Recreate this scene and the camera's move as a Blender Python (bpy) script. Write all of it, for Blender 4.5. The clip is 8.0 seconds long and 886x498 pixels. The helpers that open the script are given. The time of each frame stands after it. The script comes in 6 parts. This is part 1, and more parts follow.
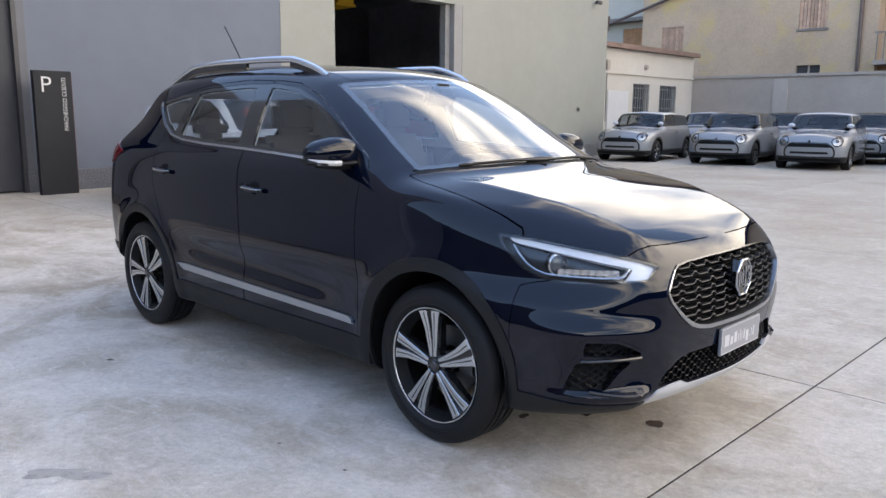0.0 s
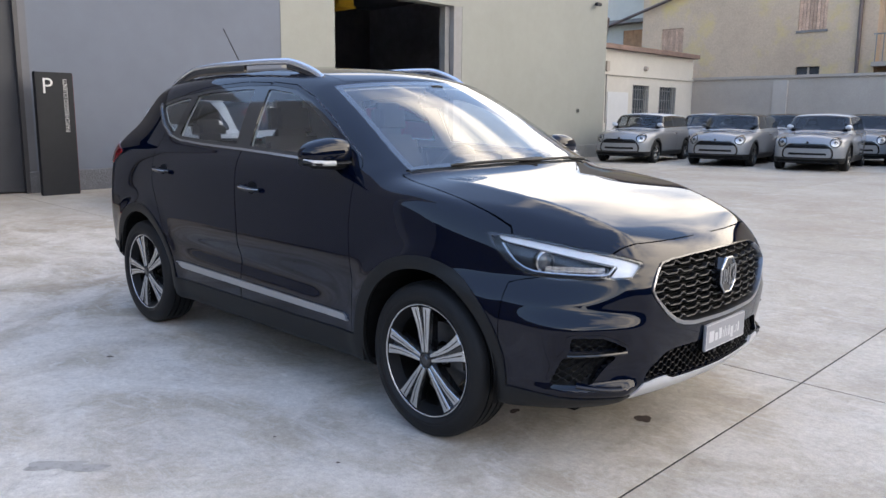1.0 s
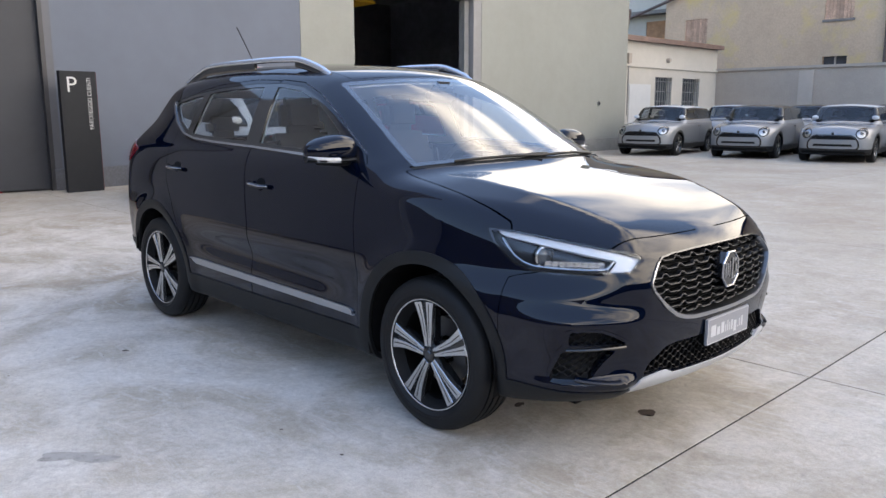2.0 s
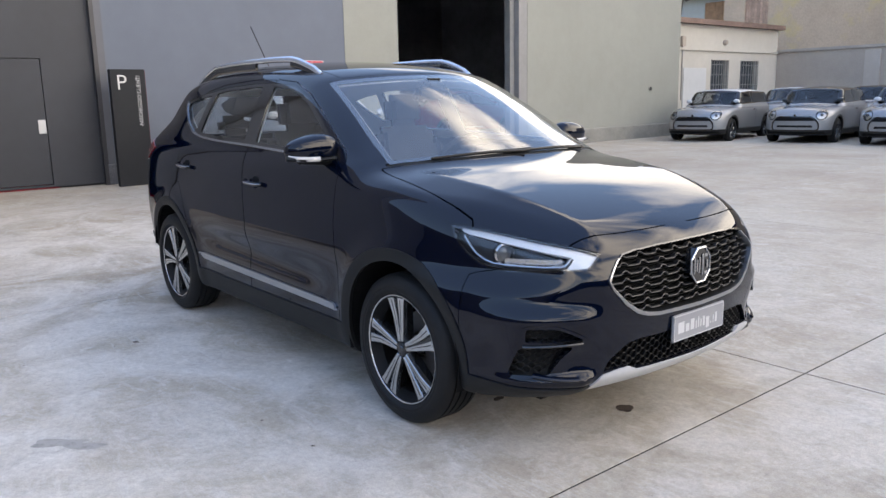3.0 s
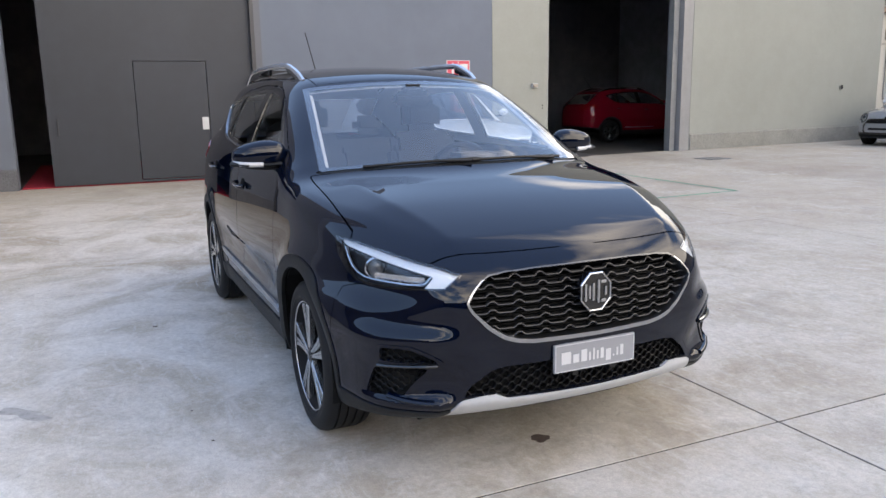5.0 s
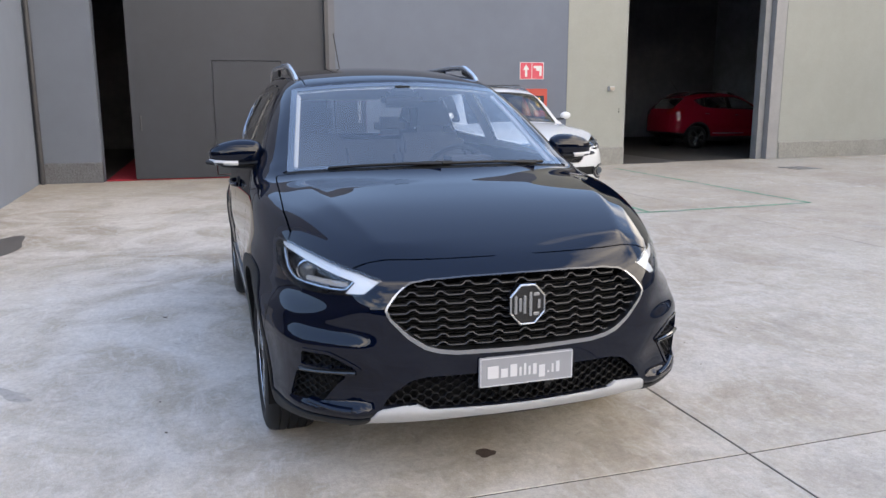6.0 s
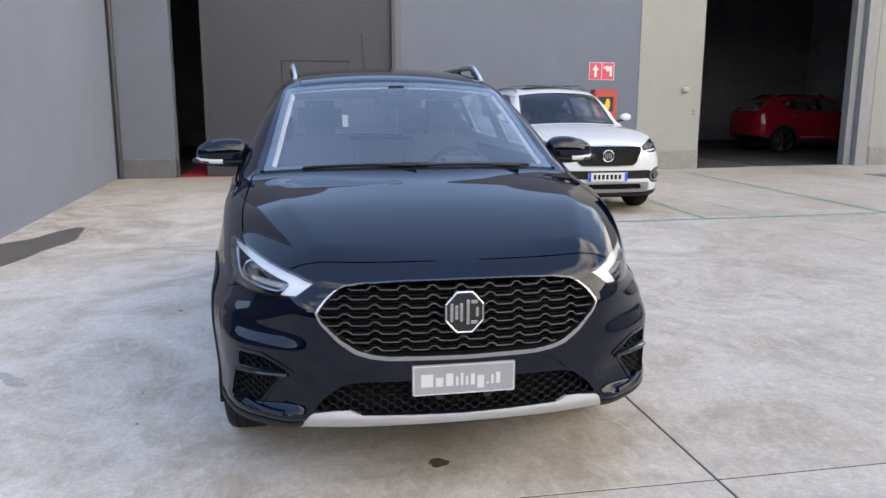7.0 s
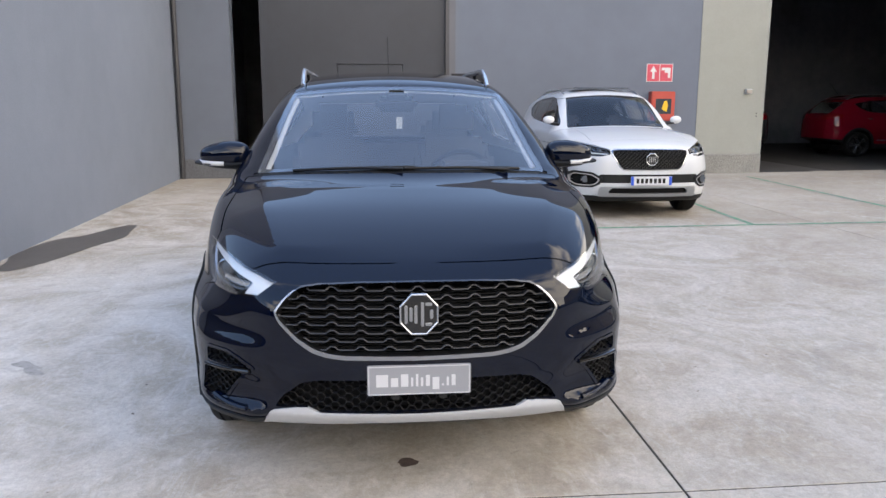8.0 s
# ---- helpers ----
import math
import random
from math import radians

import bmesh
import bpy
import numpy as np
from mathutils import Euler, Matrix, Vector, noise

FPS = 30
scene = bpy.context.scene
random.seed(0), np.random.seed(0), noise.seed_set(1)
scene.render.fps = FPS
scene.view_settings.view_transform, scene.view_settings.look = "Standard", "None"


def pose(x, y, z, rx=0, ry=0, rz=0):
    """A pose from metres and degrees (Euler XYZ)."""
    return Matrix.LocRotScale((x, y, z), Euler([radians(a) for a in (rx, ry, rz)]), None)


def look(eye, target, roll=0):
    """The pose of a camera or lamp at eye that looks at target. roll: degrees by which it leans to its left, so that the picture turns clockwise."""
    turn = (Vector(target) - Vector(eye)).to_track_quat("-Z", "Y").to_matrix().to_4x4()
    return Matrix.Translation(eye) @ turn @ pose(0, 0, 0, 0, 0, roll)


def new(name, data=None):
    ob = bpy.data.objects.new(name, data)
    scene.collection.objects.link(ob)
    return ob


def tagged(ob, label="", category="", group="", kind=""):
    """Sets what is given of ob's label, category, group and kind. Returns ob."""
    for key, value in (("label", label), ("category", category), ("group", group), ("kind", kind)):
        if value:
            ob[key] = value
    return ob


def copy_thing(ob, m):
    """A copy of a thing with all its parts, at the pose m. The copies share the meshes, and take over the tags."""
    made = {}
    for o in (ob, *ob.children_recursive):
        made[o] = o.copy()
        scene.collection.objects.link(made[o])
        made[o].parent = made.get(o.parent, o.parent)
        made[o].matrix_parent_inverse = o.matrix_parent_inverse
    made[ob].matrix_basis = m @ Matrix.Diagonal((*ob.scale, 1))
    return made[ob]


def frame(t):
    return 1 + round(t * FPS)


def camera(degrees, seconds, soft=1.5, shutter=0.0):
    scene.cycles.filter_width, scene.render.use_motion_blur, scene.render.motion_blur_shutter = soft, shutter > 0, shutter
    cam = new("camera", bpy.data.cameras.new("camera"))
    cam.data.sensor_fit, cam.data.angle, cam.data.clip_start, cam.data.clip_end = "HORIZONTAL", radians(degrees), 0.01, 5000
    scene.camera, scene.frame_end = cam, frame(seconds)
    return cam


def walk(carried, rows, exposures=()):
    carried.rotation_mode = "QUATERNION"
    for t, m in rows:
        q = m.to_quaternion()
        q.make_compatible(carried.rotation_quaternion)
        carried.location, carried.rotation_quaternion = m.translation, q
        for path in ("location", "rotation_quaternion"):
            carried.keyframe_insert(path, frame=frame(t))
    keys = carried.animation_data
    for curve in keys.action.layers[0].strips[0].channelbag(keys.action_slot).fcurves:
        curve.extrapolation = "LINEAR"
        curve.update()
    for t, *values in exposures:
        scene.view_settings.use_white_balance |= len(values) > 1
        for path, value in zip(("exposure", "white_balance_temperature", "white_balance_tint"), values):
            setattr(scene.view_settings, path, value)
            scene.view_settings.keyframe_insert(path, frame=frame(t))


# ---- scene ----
cam = camera(60.0, 8.0)
METRES, EYE, TILT, LEAN, TURN = 3.333, 1.341, 0.0, 0.0, 44.5
ROWS = [
    (0.0, 0.0, 0.0, 0.0, 0.09, -9.84, -0.54),
    (0.5, 0.008, -0.0167, 0.0002, 0.17, -9.77, -0.55),
    (1.0, 0.0121, -0.0223, 0.0, 0.18, -9.75, -0.55),
    (1.5, 0.0149, -0.0236, -0.0004, 0.69, -9.86, -0.41),
    (3.0, 0.1554, -0.0364, 0.0163, 6.34, -11.06, 1.11),
    (3.5, 0.2286, -0.0165, 0.0175, 9.62, -11.32, 1.49),
    (4.0, 0.3104, 0.0111, 0.0212, 13.35, -11.36, 1.54),
    (4.5, 0.4125, 0.0337, 0.0249, 17.21, -11.19, 1.32),
    (6.0, 0.6602, 0.1669, 0.0239, 28.42, -10.83, 0.16),
    (6.5, 0.7294, 0.2116, 0.0233, 31.82, -10.82, -0.11),
    (7.0, 0.7826, 0.2681, 0.024, 35.13, -10.8, -0.17),
    (7.5, 0.8393, 0.3056, 0.0248, 38.09, -10.75, -0.15),
    (8.0, 0.8836, 0.3329, 0.0279, 40.52, -10.69, -0.11),
]
walk(cam, [(t, pose(0, 0, EYE, TILT, LEAN, TURN) @ pose(METRES * x, METRES * y, METRES * z, 90 + pitch, roll, yaw)) for t, x, y, z, yaw, pitch, roll in ROWS])

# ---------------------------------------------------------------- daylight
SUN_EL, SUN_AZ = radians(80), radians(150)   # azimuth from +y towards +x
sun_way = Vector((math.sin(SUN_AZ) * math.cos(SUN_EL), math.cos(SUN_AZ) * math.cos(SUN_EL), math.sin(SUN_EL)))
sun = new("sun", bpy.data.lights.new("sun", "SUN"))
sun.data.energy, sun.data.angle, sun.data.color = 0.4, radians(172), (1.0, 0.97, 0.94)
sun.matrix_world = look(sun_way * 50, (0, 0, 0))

world = bpy.data.worlds.new("sky")
scene.world = world
world.use_nodes = True
wn, wl = world.node_tree.nodes, world.node_tree.links
wn.clear()
w_out, w_bg = wn.new("ShaderNodeOutputWorld"), wn.new("ShaderNodeBackground")
w_sky = wn.new("ShaderNodeTexSky")
w_sky.sky_type, w_sky.sun_disc = "NISHITA", False
w_sky.sun_elevation, w_sky.sun_rotation = SUN_EL, SUN_AZ
w_sky.air_density, w_sky.dust_density, w_sky.ozone_density = 1.15, 0.0, 4.0
w_co, w_map = wn.new("ShaderNodeTexCoord"), wn.new("ShaderNodeMapping")
w_map.inputs["Scale"].default_value = (1.0, 1.0, 2.6)
w_cl = wn.new("ShaderNodeTexNoise")
w_cl.inputs["Scale"].default_value, w_cl.inputs["Detail"].default_value = 2.6, 5
w_cl.inputs["Roughness"].default_value, w_cl.inputs["Distortion"].default_value = 0.46, 0.2
w_ra = wn.new("ShaderNodeValToRGB")
w_ra.color_ramp.elements[0].position, w_ra.color_ramp.elements[1].position = 0.43, 0.68
w_ra.color_ramp.elements[0].color = (0.0, 0.0, 0.0, 1)   # thin haze between the clouds
w_mix = wn.new("ShaderNodeMixRGB")
w_mix.inputs["Color2"].default_value = (17.4, 15.4, 13.1, 1)
wl.new(w_co.outputs["Generated"], w_map.inputs["Vector"])
wl.new(w_map.outputs["Vector"], w_cl.inputs["Vector"])
# the cloud bank lies towards the far end of the yard, with blue gaps
w_dot = wn.new("ShaderNodeVectorMath")
w_dot.operation = "DOT_PRODUCT"
w_dot.inputs[1].default_value = (0.25, 0.25, -0.25)
w_add = wn.new("ShaderNodeMath")
wl.new(w_co.outputs["Generated"], w_dot.inputs[0])
wl.new(w_dot.outputs["Value"], w_add.inputs[0])
wl.new(w_cl.outputs["Fac"], w_add.inputs[1])
wl.new(w_add.outputs["Value"], w_ra.inputs["Fac"])
wl.new(w_ra.outputs["Color"], w_mix.inputs["Fac"])
wl.new(w_sky.outputs["Color"], w_mix.inputs["Color1"])
wl.new(w_mix.outputs["Color"], w_bg.inputs["Color"])
w_bg.inputs["Strength"].default_value = 0.15
wl.new(w_bg.outputs["Background"], w_out.inputs["Surface"])
scene.view_settings.exposure = 1.09

# ---------------------------------------------------------------- materials


def surface(name, base, rough=0.6, metal=0.0, vary=0.0, scale=2.0, grain=0.0, grain_scale=60.0, bump=0.0, stain=None, stain_at=(0.5, 0.62), coat=0.0, per_piece=0.0, spec=0.5):
    """A painted, mineral or metal surface: colour varied at two scales, stains with a shape of their own, fine relief."""
    m = bpy.data.materials.new(name)
    m.use_nodes = True
    n, l = m.node_tree.nodes, m.node_tree.links
    b = n["Principled BSDF"]
    b.inputs["Roughness"].default_value, b.inputs["Metallic"].default_value = rough, metal
    b.inputs["Specular IOR Level"].default_value = spec
    b.inputs["Coat Weight"].default_value, b.inputs["Coat Roughness"].default_value = coat, 0.02
    b.inputs["Base Color"].default_value = (*base, 1)
    if not (vary or grain or bump or stain or per_piece):
        return m
    co = n.new("ShaderNodeTexCoord")
    colour = None

    def noise_of(sc, detail=6, rough_=0.6):
        t = n.new("ShaderNodeTexNoise")
        t.inputs["Scale"].default_value, t.inputs["Detail"].default_value, t.inputs["Roughness"].default_value = sc, detail, rough_
        l.new(co.outputs["Object"], t.inputs["Vector"])
        return t

    def times(prev, fac_socket, amount):
        mr = n.new("ShaderNodeMapRange")
        mr.inputs["From Min"].default_value, mr.inputs["From Max"].default_value = 0.3, 0.7
        mr.inputs["To Min"].default_value, mr.inputs["To Max"].default_value = 1 - amount, 1 + amount
        l.new(fac_socket, mr.inputs["Value"])
        mx = n.new("ShaderNodeVectorMath")
        mx.operation = "MULTIPLY"
        if prev is None:
            mx.inputs[0].default_value = base
        else:
            l.new(prev, mx.inputs[0])
        l.new(mr.outputs["Result"], mx.inputs[1])
        return mx.outputs["Vector"]

    if vary:
        colour = times(colour, noise_of(scale).outputs["Fac"], vary)
        colour = times(colour, noise_of(scale * 6.3).outputs["Fac"], vary * 0.5)
    if per_piece:
        oi = n.new("ShaderNodeObjectInfo")
        colour = times(colour, oi.outputs["Random"], per_piece)
    if grain:
        colour = times(colour, noise_of(grain_scale, 3).outputs["Fac"], grain)
    if stain:
        ra = n.new("ShaderNodeMapRange")
        ra.inputs["From Min"].default_value, ra.inputs["From Max"].default_value = stain_at
        l.new(noise_of(scale * 1.7, 8, 0.68).outputs["Fac"], ra.inputs["Value"])
        mx = n.new("ShaderNodeMixRGB")
        l.new(ra.outputs["Result"], mx.inputs["Fac"])
        if colour is None:
            mx.inputs["Color1"].default_value = (*base, 1)
        else:
            l.new(colour, mx.inputs["Color1"])
        mx.inputs["Color2"].default_value = (*stain, 1)
        colour = mx.outputs["Color"]
    if colour is not None:
        l.new(colour, b.inputs["Base Color"])
    if bump:
        bp = n.new("ShaderNodeBump")
        bp.inputs["Strength"].default_value, bp.inputs["Distance"].default_value = 1.0, bump
        l.new(noise_of(grain_scale, 5).outputs["Fac"], bp.inputs["Height"])
        l.new(bp.outputs["Normal"], b.inputs["Normal"])
    return m


def glazing(name, tint=(0.75, 0.82, 0.86), gloss=1.0, f0=0.11):
    """Thin glass: clear with a tint, and mirror gloss by Fresnel."""
    m = bpy.data.materials.new(name)
    m.use_nodes = True
    n, l = m.node_tree.nodes, m.node_tree.links
    n.clear()
    out, mix, tr, gl = n.new("ShaderNodeOutputMaterial"), n.new("ShaderNodeMixShader"), n.new("ShaderNodeBsdfTransparent"), n.new("ShaderNodeBsdfGlossy")
    lw, pw, ma = n.new("ShaderNodeLayerWeight"), n.new("ShaderNodeMath"), n.new("ShaderNodeMath")
    tr.inputs["Color"].default_value = (*tint, 1)
    gl.inputs["Color"].default_value = (gloss, gloss, gloss, 1)
    gl.inputs["Roughness"].default_value = 0.0
    lw.inputs["Blend"].default_value = 0.5
    pw.operation, pw.inputs[1].default_value = "POWER", 4.2
    ma.operation, ma.inputs[1].default_value, ma.inputs[2].default_value = "MULTIPLY_ADD", 1 - f0, f0
    l.new(lw.outputs["Facing"], pw.inputs[0])
    l.new(pw.outputs["Value"], ma.inputs[0])
    l.new(ma.outputs["Value"], mix.inputs["Fac"])
    l.new(tr.outputs["BSDF"], mix.inputs[1])
    l.new(gl.outputs["BSDF"], mix.inputs[2])
    l.new(mix.outputs["Shader"], out.inputs["Surface"])
    return m


def concrete(name):
    """Power-floated yard concrete: broad cloudy patches, trowel streaks, pale worn scuffs, dark pits and fine sand."""
    m = bpy.data.materials.new(name)
    m.use_nodes = True
    n, l = m.node_tree.nodes, m.node_tree.links
    b = n["Principled BSDF"]
    b.inputs["Roughness"].default_value = 0.78
    co = n.new("ShaderNodeTexCoord")

    def tex(sc, detail, rough, dist=0.0, stretch=None):
        t = n.new("ShaderNodeTexNoise")
        t.inputs["Scale"].default_value, t.inputs["Detail"].default_value, t.inputs["Roughness"].default_value, t.inputs["Distortion"].default_value = sc, detail, rough, dist
        if stretch:
            mp = n.new("ShaderNodeMapping")
            mp.inputs["Scale"].default_value, mp.inputs["Rotation"].default_value = stretch, (0, 0, radians(22))
            l.new(co.outputs["Object"], mp.inputs["Vector"])
            l.new(mp.outputs["Vector"], t.inputs["Vector"])
        else:
            l.new(co.outputs["Object"], t.inputs["Vector"])
        return t.outputs["Fac"]

    def span(sock, a, c, lo=0.0, hi=1.0):
        r = n.new("ShaderNodeMapRange")
        for k, v in zip(("From Min", "From Max", "To Min", "To Max"), (a, c, lo, hi)):
            r.inputs[k].default_value = v
        l.new(sock, r.inputs["Value"])
        return r.outputs["Result"]

    def mixed(fac, c1, c2, kind="MIX"):
        x = n.new("ShaderNodeMixRGB")
        x.blend_type = kind
        for sock, v in (("Fac", fac), ("Color1", c1), ("Color2", c2)):
            if isinstance(v, (tuple, float)):
                x.inputs[sock].default_value = v
            else:
                l.new(v, x.inputs[sock])
        return x.outputs["Color"]

    col = mixed(span(tex(0.42, 5, 0.6, 0.4), 0.36, 0.64), (0.304, 0.254, 0.194, 1), (0.392, 0.355, 0.294, 1))
    col = mixed(span(tex(1.6, 7, 0.68, 1.2), 0.50, 0.78, 0, 0.75), col, (0.424, 0.399, 0.342, 1))
    col = mixed(span(tex(1.1, 6, 0.6, 0.8, (1.0, 3.4, 1.0)), 0.52, 0.76, 0, 0.40), col, (0.258, 0.228, 0.194, 1))
    # pale, lime-washed wear; its falloff also paints stronger light on slabs before the gate
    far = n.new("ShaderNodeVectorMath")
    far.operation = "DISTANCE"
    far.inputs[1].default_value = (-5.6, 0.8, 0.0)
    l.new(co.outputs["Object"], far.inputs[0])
    lit_near = span(far.outputs["Value"], 3.2, 8.0, 1.0, 0.05)
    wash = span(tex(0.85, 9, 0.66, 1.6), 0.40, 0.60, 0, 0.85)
    col = mixed(mixed(1.0, wash, lit_near, "MULTIPLY"), col, (0.56, 0.53, 0.485, 1))
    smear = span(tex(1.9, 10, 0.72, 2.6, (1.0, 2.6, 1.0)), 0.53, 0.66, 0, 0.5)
    col = mixed(mixed(1.0, smear, lit_near, "MULTIPLY"), col, (0.57, 0.555, 0.525, 1))
    grey = span(tex(0.7, 8, 0.62, 1.1), 0.55, 0.70, 0, 0.45)
    col = mixed(grey, col, (0.268, 0.246, 0.218, 1))
    scuff = mixed(span(tex(0.55, 4, 0.6, 0.5), 0.42, 0.60), (0.0, 0.0, 0.0, 1), span(tex(2.3, 11, 0.74, 2.4, (1.0, 2.0, 1.0)), 0.52, 0.63, 0, 0.62))
    col = mixed(scuff, col, (0.480, 0.456, 0.418, 1))
    col = mixed(span(tex(5.5, 9, 0.72, 1.8), 0.57, 0.68, 0, 0.35), col, (0.225, 0.204, 0.180, 1))
    sand = tex(150, 3, 0.6)
    col = mixed(1.0, col, span(sand, 0.3, 0.7, 0.87, 1.13), "MULTIPLY")
    col = mixed(1.0, col, span(tex(38, 4, 0.6), 0.3, 0.7, 0.89, 1.11), "MULTIPLY")
    col = mixed(1.0, col, span(tex(11, 9, 0.78, 0.6), 0.3, 0.7, 0.86, 1.14), "MULTIPLY")
    vo = n.new("ShaderNodeTexVoronoi")
    vo.inputs["Scale"].default_value = 26
    l.new(co.outputs["Object"], vo.inputs["Vector"])
    pit = span(vo.outputs["Distance"], 0.045, 0.09, 0.55, 1.0)
    col = mixed(span(tex(3.0, 4, 0.6), 0.46, 0.60), col, mixed(1.0, col, pit, "MULTIPLY"))
    oi = n.new("ShaderNodeObjectInfo")
    col = mixed(1.0, col, span(oi.outputs["Random"], 0, 1, 0.95, 1.05), "MULTIPLY")
    l.new(col, b.inputs["Base Color"])
    bp = n.new("ShaderNodeBump")
    bp.inputs["Distance"].default_value = 0.0025
    l.new(sand, bp.inputs["Height"])
    l.new(bp.outputs["Normal"], b.inputs["Normal"])
    return m


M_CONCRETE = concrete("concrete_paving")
M_JOINT = surface("joint_filler", (0.032, 0.028, 0.024), 0.95, vary=0.3, scale=4)
M_SPOT = surface("oil_spot", (0.07, 0.05, 0.04), 0.7, vary=0.3, scale=9, grain=0.3, grain_scale=90)
M_MARK = surface("tyre_print", (0.245, 0.226, 0.202), 0.8, vary=0.25, scale=16, stain=(0.335, 0.316, 0.29), stain_at=(0.34, 0.52))
M_WET = surface("wet_concrete", (0.095, 0.083, 0.072), 0.4, vary=0.2, scale=2, grain=0.2, grain_scale=80)
M_GREEN = surface("worn_green_paint", (0.105, 0.270, 0.165), 0.8, vary=0.25, scale=3, grain=0.3, grain_scale=40, stain=(0.31, 0.30, 0.28), stain_at=(0.48, 0.68))
# lighter copy of the facade grey: the side wall's stronger light is in the colour
M_SIDEWALL = surface("lit_grey_painted_wall", (0.200, 0.224, 0.276), 0.7, vary=0.06, scale=0.5, grain=0.05, grain_scale=70, bump=0.0015)
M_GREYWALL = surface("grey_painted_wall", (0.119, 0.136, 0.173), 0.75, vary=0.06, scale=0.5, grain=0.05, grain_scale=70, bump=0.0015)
M_GREYBASE = surface("grey_rough_plinth", (0.118, 0.122, 0.135), 0.9, vary=0.12, scale=2.5, grain=0.14, grain_scale=30, bump=0.02)
M_GATE = surface("dark_grey_gate_metal", (0.0225, 0.0262, 0.0365), 0.5, vary=0.12, scale=0.8, grain=0.05, grain_scale=120)
M_DARKMETAL = surface("dark_steel", (0.05, 0.05, 0.055), 0.45, metal=0.3, vary=0.1, scale=3)
M_CREAM = surface("cream_plaster", (0.268, 0.270, 0.243), 0.85, vary=0.05, scale=0.6, grain=0.04, grain_scale=50, bump=0.0015)
M_CREAMBASE = surface("rough_cement_plinth", (0.238, 0.231, 0.210), 0.92, vary=0.12, scale=2, grain=0.10, grain_scale=26, bump=0.025)
M_WHITEWALL = surface("white_plaster", (0.52, 0.49, 0.435), 0.85, vary=0.06, scale=0.8, grain=0.05, grain_scale=30)
M_FENCE = surface("grey_plaster_wall", (0.385, 0.332, 0.282), 0.88, vary=0.08, scale=0.5, grain=0.06, grain_scale=20)
M_OCHRE = surface("weathered_ochre_plaster", (0.52, 0.385, 0.27), 0.9, vary=0.1, scale=0.35, grain=0.08, grain_scale=14, stain=(0.60, 0.45, 0.19), stain_at=(0.52, 0.72))
M_SHUTTER = surface("bleached_wood_shutter", (0.46, 0.30, 0.21), 0.8, vary=0.2, scale=3, grain=0.25, grain_scale=25, per_piece=0.15)
M_COPPER = surface("brown_gutter_metal", (0.13, 0.095, 0.085), 0.5, metal=0.4, vary=0.15, scale=3)
M_TILE = surface("roof_edge", (0.20, 0.18, 0.165), 0.85, vary=0.2, scale=3)
M_EAVES = surface("brown_eaves_sheet", (0.20, 0.135, 0.108), 0.7, vary=0.2, scale=3)
M_BARS = surface("grey_window_bars", (0.20, 0.20, 0.20), 0.5, vary=0.1, scale=4)
M_DARKPANE = surface("dark_window_glass", (0.05, 0.056, 0.066), 0.12, vary=0.2, scale=2)
M_WHITEPAINT = surface("white_paint", (0.56, 0.565, 0.565), 0.5, vary=0.03, scale=4)
M_SIGNBLACK = surface("black_sign_panel", (0.017, 0.018, 0.021), 0.7, spec=0.3, vary=0.1, scale=2)
M_REDCARPET = surface("red_carpet", (0.35, 0.012, 0.03), 0.95, vary=0.15, scale=6)
# for added walls out of view; dark so the car paint reflects little
M_BEHIND = surface("dark_unseen_wall", (0.022, 0.024, 0.026), 0.6, vary=0.15, scale=0.6, grain=0.1, grain_scale=8)
M_INSIDE = surface("dim_hall_wall", (0.42, 0.44, 0.50), 0.9, vary=0.2, scale=0.7)
# darker than the side walls: the shade deep in the hall is in the colour
M_SHADEDWALL = surface("shaded_hall_wall", (0.22, 0.225, 0.25), 0.9, vary=0.2, scale=0.7)
# far darker than the yard's concrete: the hall's dimness is put into this colour
M_HALLFLOOR = surface("shaded_hall_floor", (0.055, 0.051, 0.048), 0.7, vary=0.15, scale=0.6, grain=0.1, grain_scale=60)
M_SIGNRED = surface("red_safety_sign", (0.50, 0.052, 0.085), 0.4, vary=0.03, scale=6)
M_REDBOX = surface("red_hose_cabinet", (0.40, 0.048, 0.03), 0.4, vary=0.05, scale=5)
M_YELLOW = surface("yellow_cloth", (0.7, 0.42, 0.02), 0.7, vary=0.1, scale=8)

# ---------------------------------------------------------------- mesh helpers


def box_bm(x0, y0, z0, x1, y1, z1, bevel=0.0):
    bm = bmesh.new()
    bmesh.ops.create_cube(bm, size=1.0)
    for v in bm.verts:
        v.co = Vector((x0 if v.co.x < 0 else x1, y0 if v.co.y < 0 else y1, z0 if v.co.z < 0 else z1))
    if bevel:
        bmesh.ops.bevel(bm, geom=bm.edges[:], offset=bevel, segments=2, affect="EDGES", clamp_overlap=True)
    return bm


def add(bm, other, m=Matrix()):
    """Join another bmesh, moved by m, into bm."""
    other.transform(m)
    me = bpy.data.meshes.new("tmp")
    other.to_mesh(me)
    other.free()
    bm.from_mesh(me)
    bpy.data.meshes.remove(me)
    return bm


def rod_bm(a, b, r, sides=10, r2=None):
    """A round bar from a to b."""
    bm = bmesh.new()
    a, b = Vector(a), Vector(b)
    bmesh.ops.create_cone(bm, cap_ends=True, segments=sides, radius1=r, radius2=r if r2 is None else r2, depth=(b - a).length)
    q = (b - a).to_track_quat("Z", "Y").to_matrix().to_4x4()
    bm.transform(Matrix.Translation((a + b) / 2) @ q)
    return bm


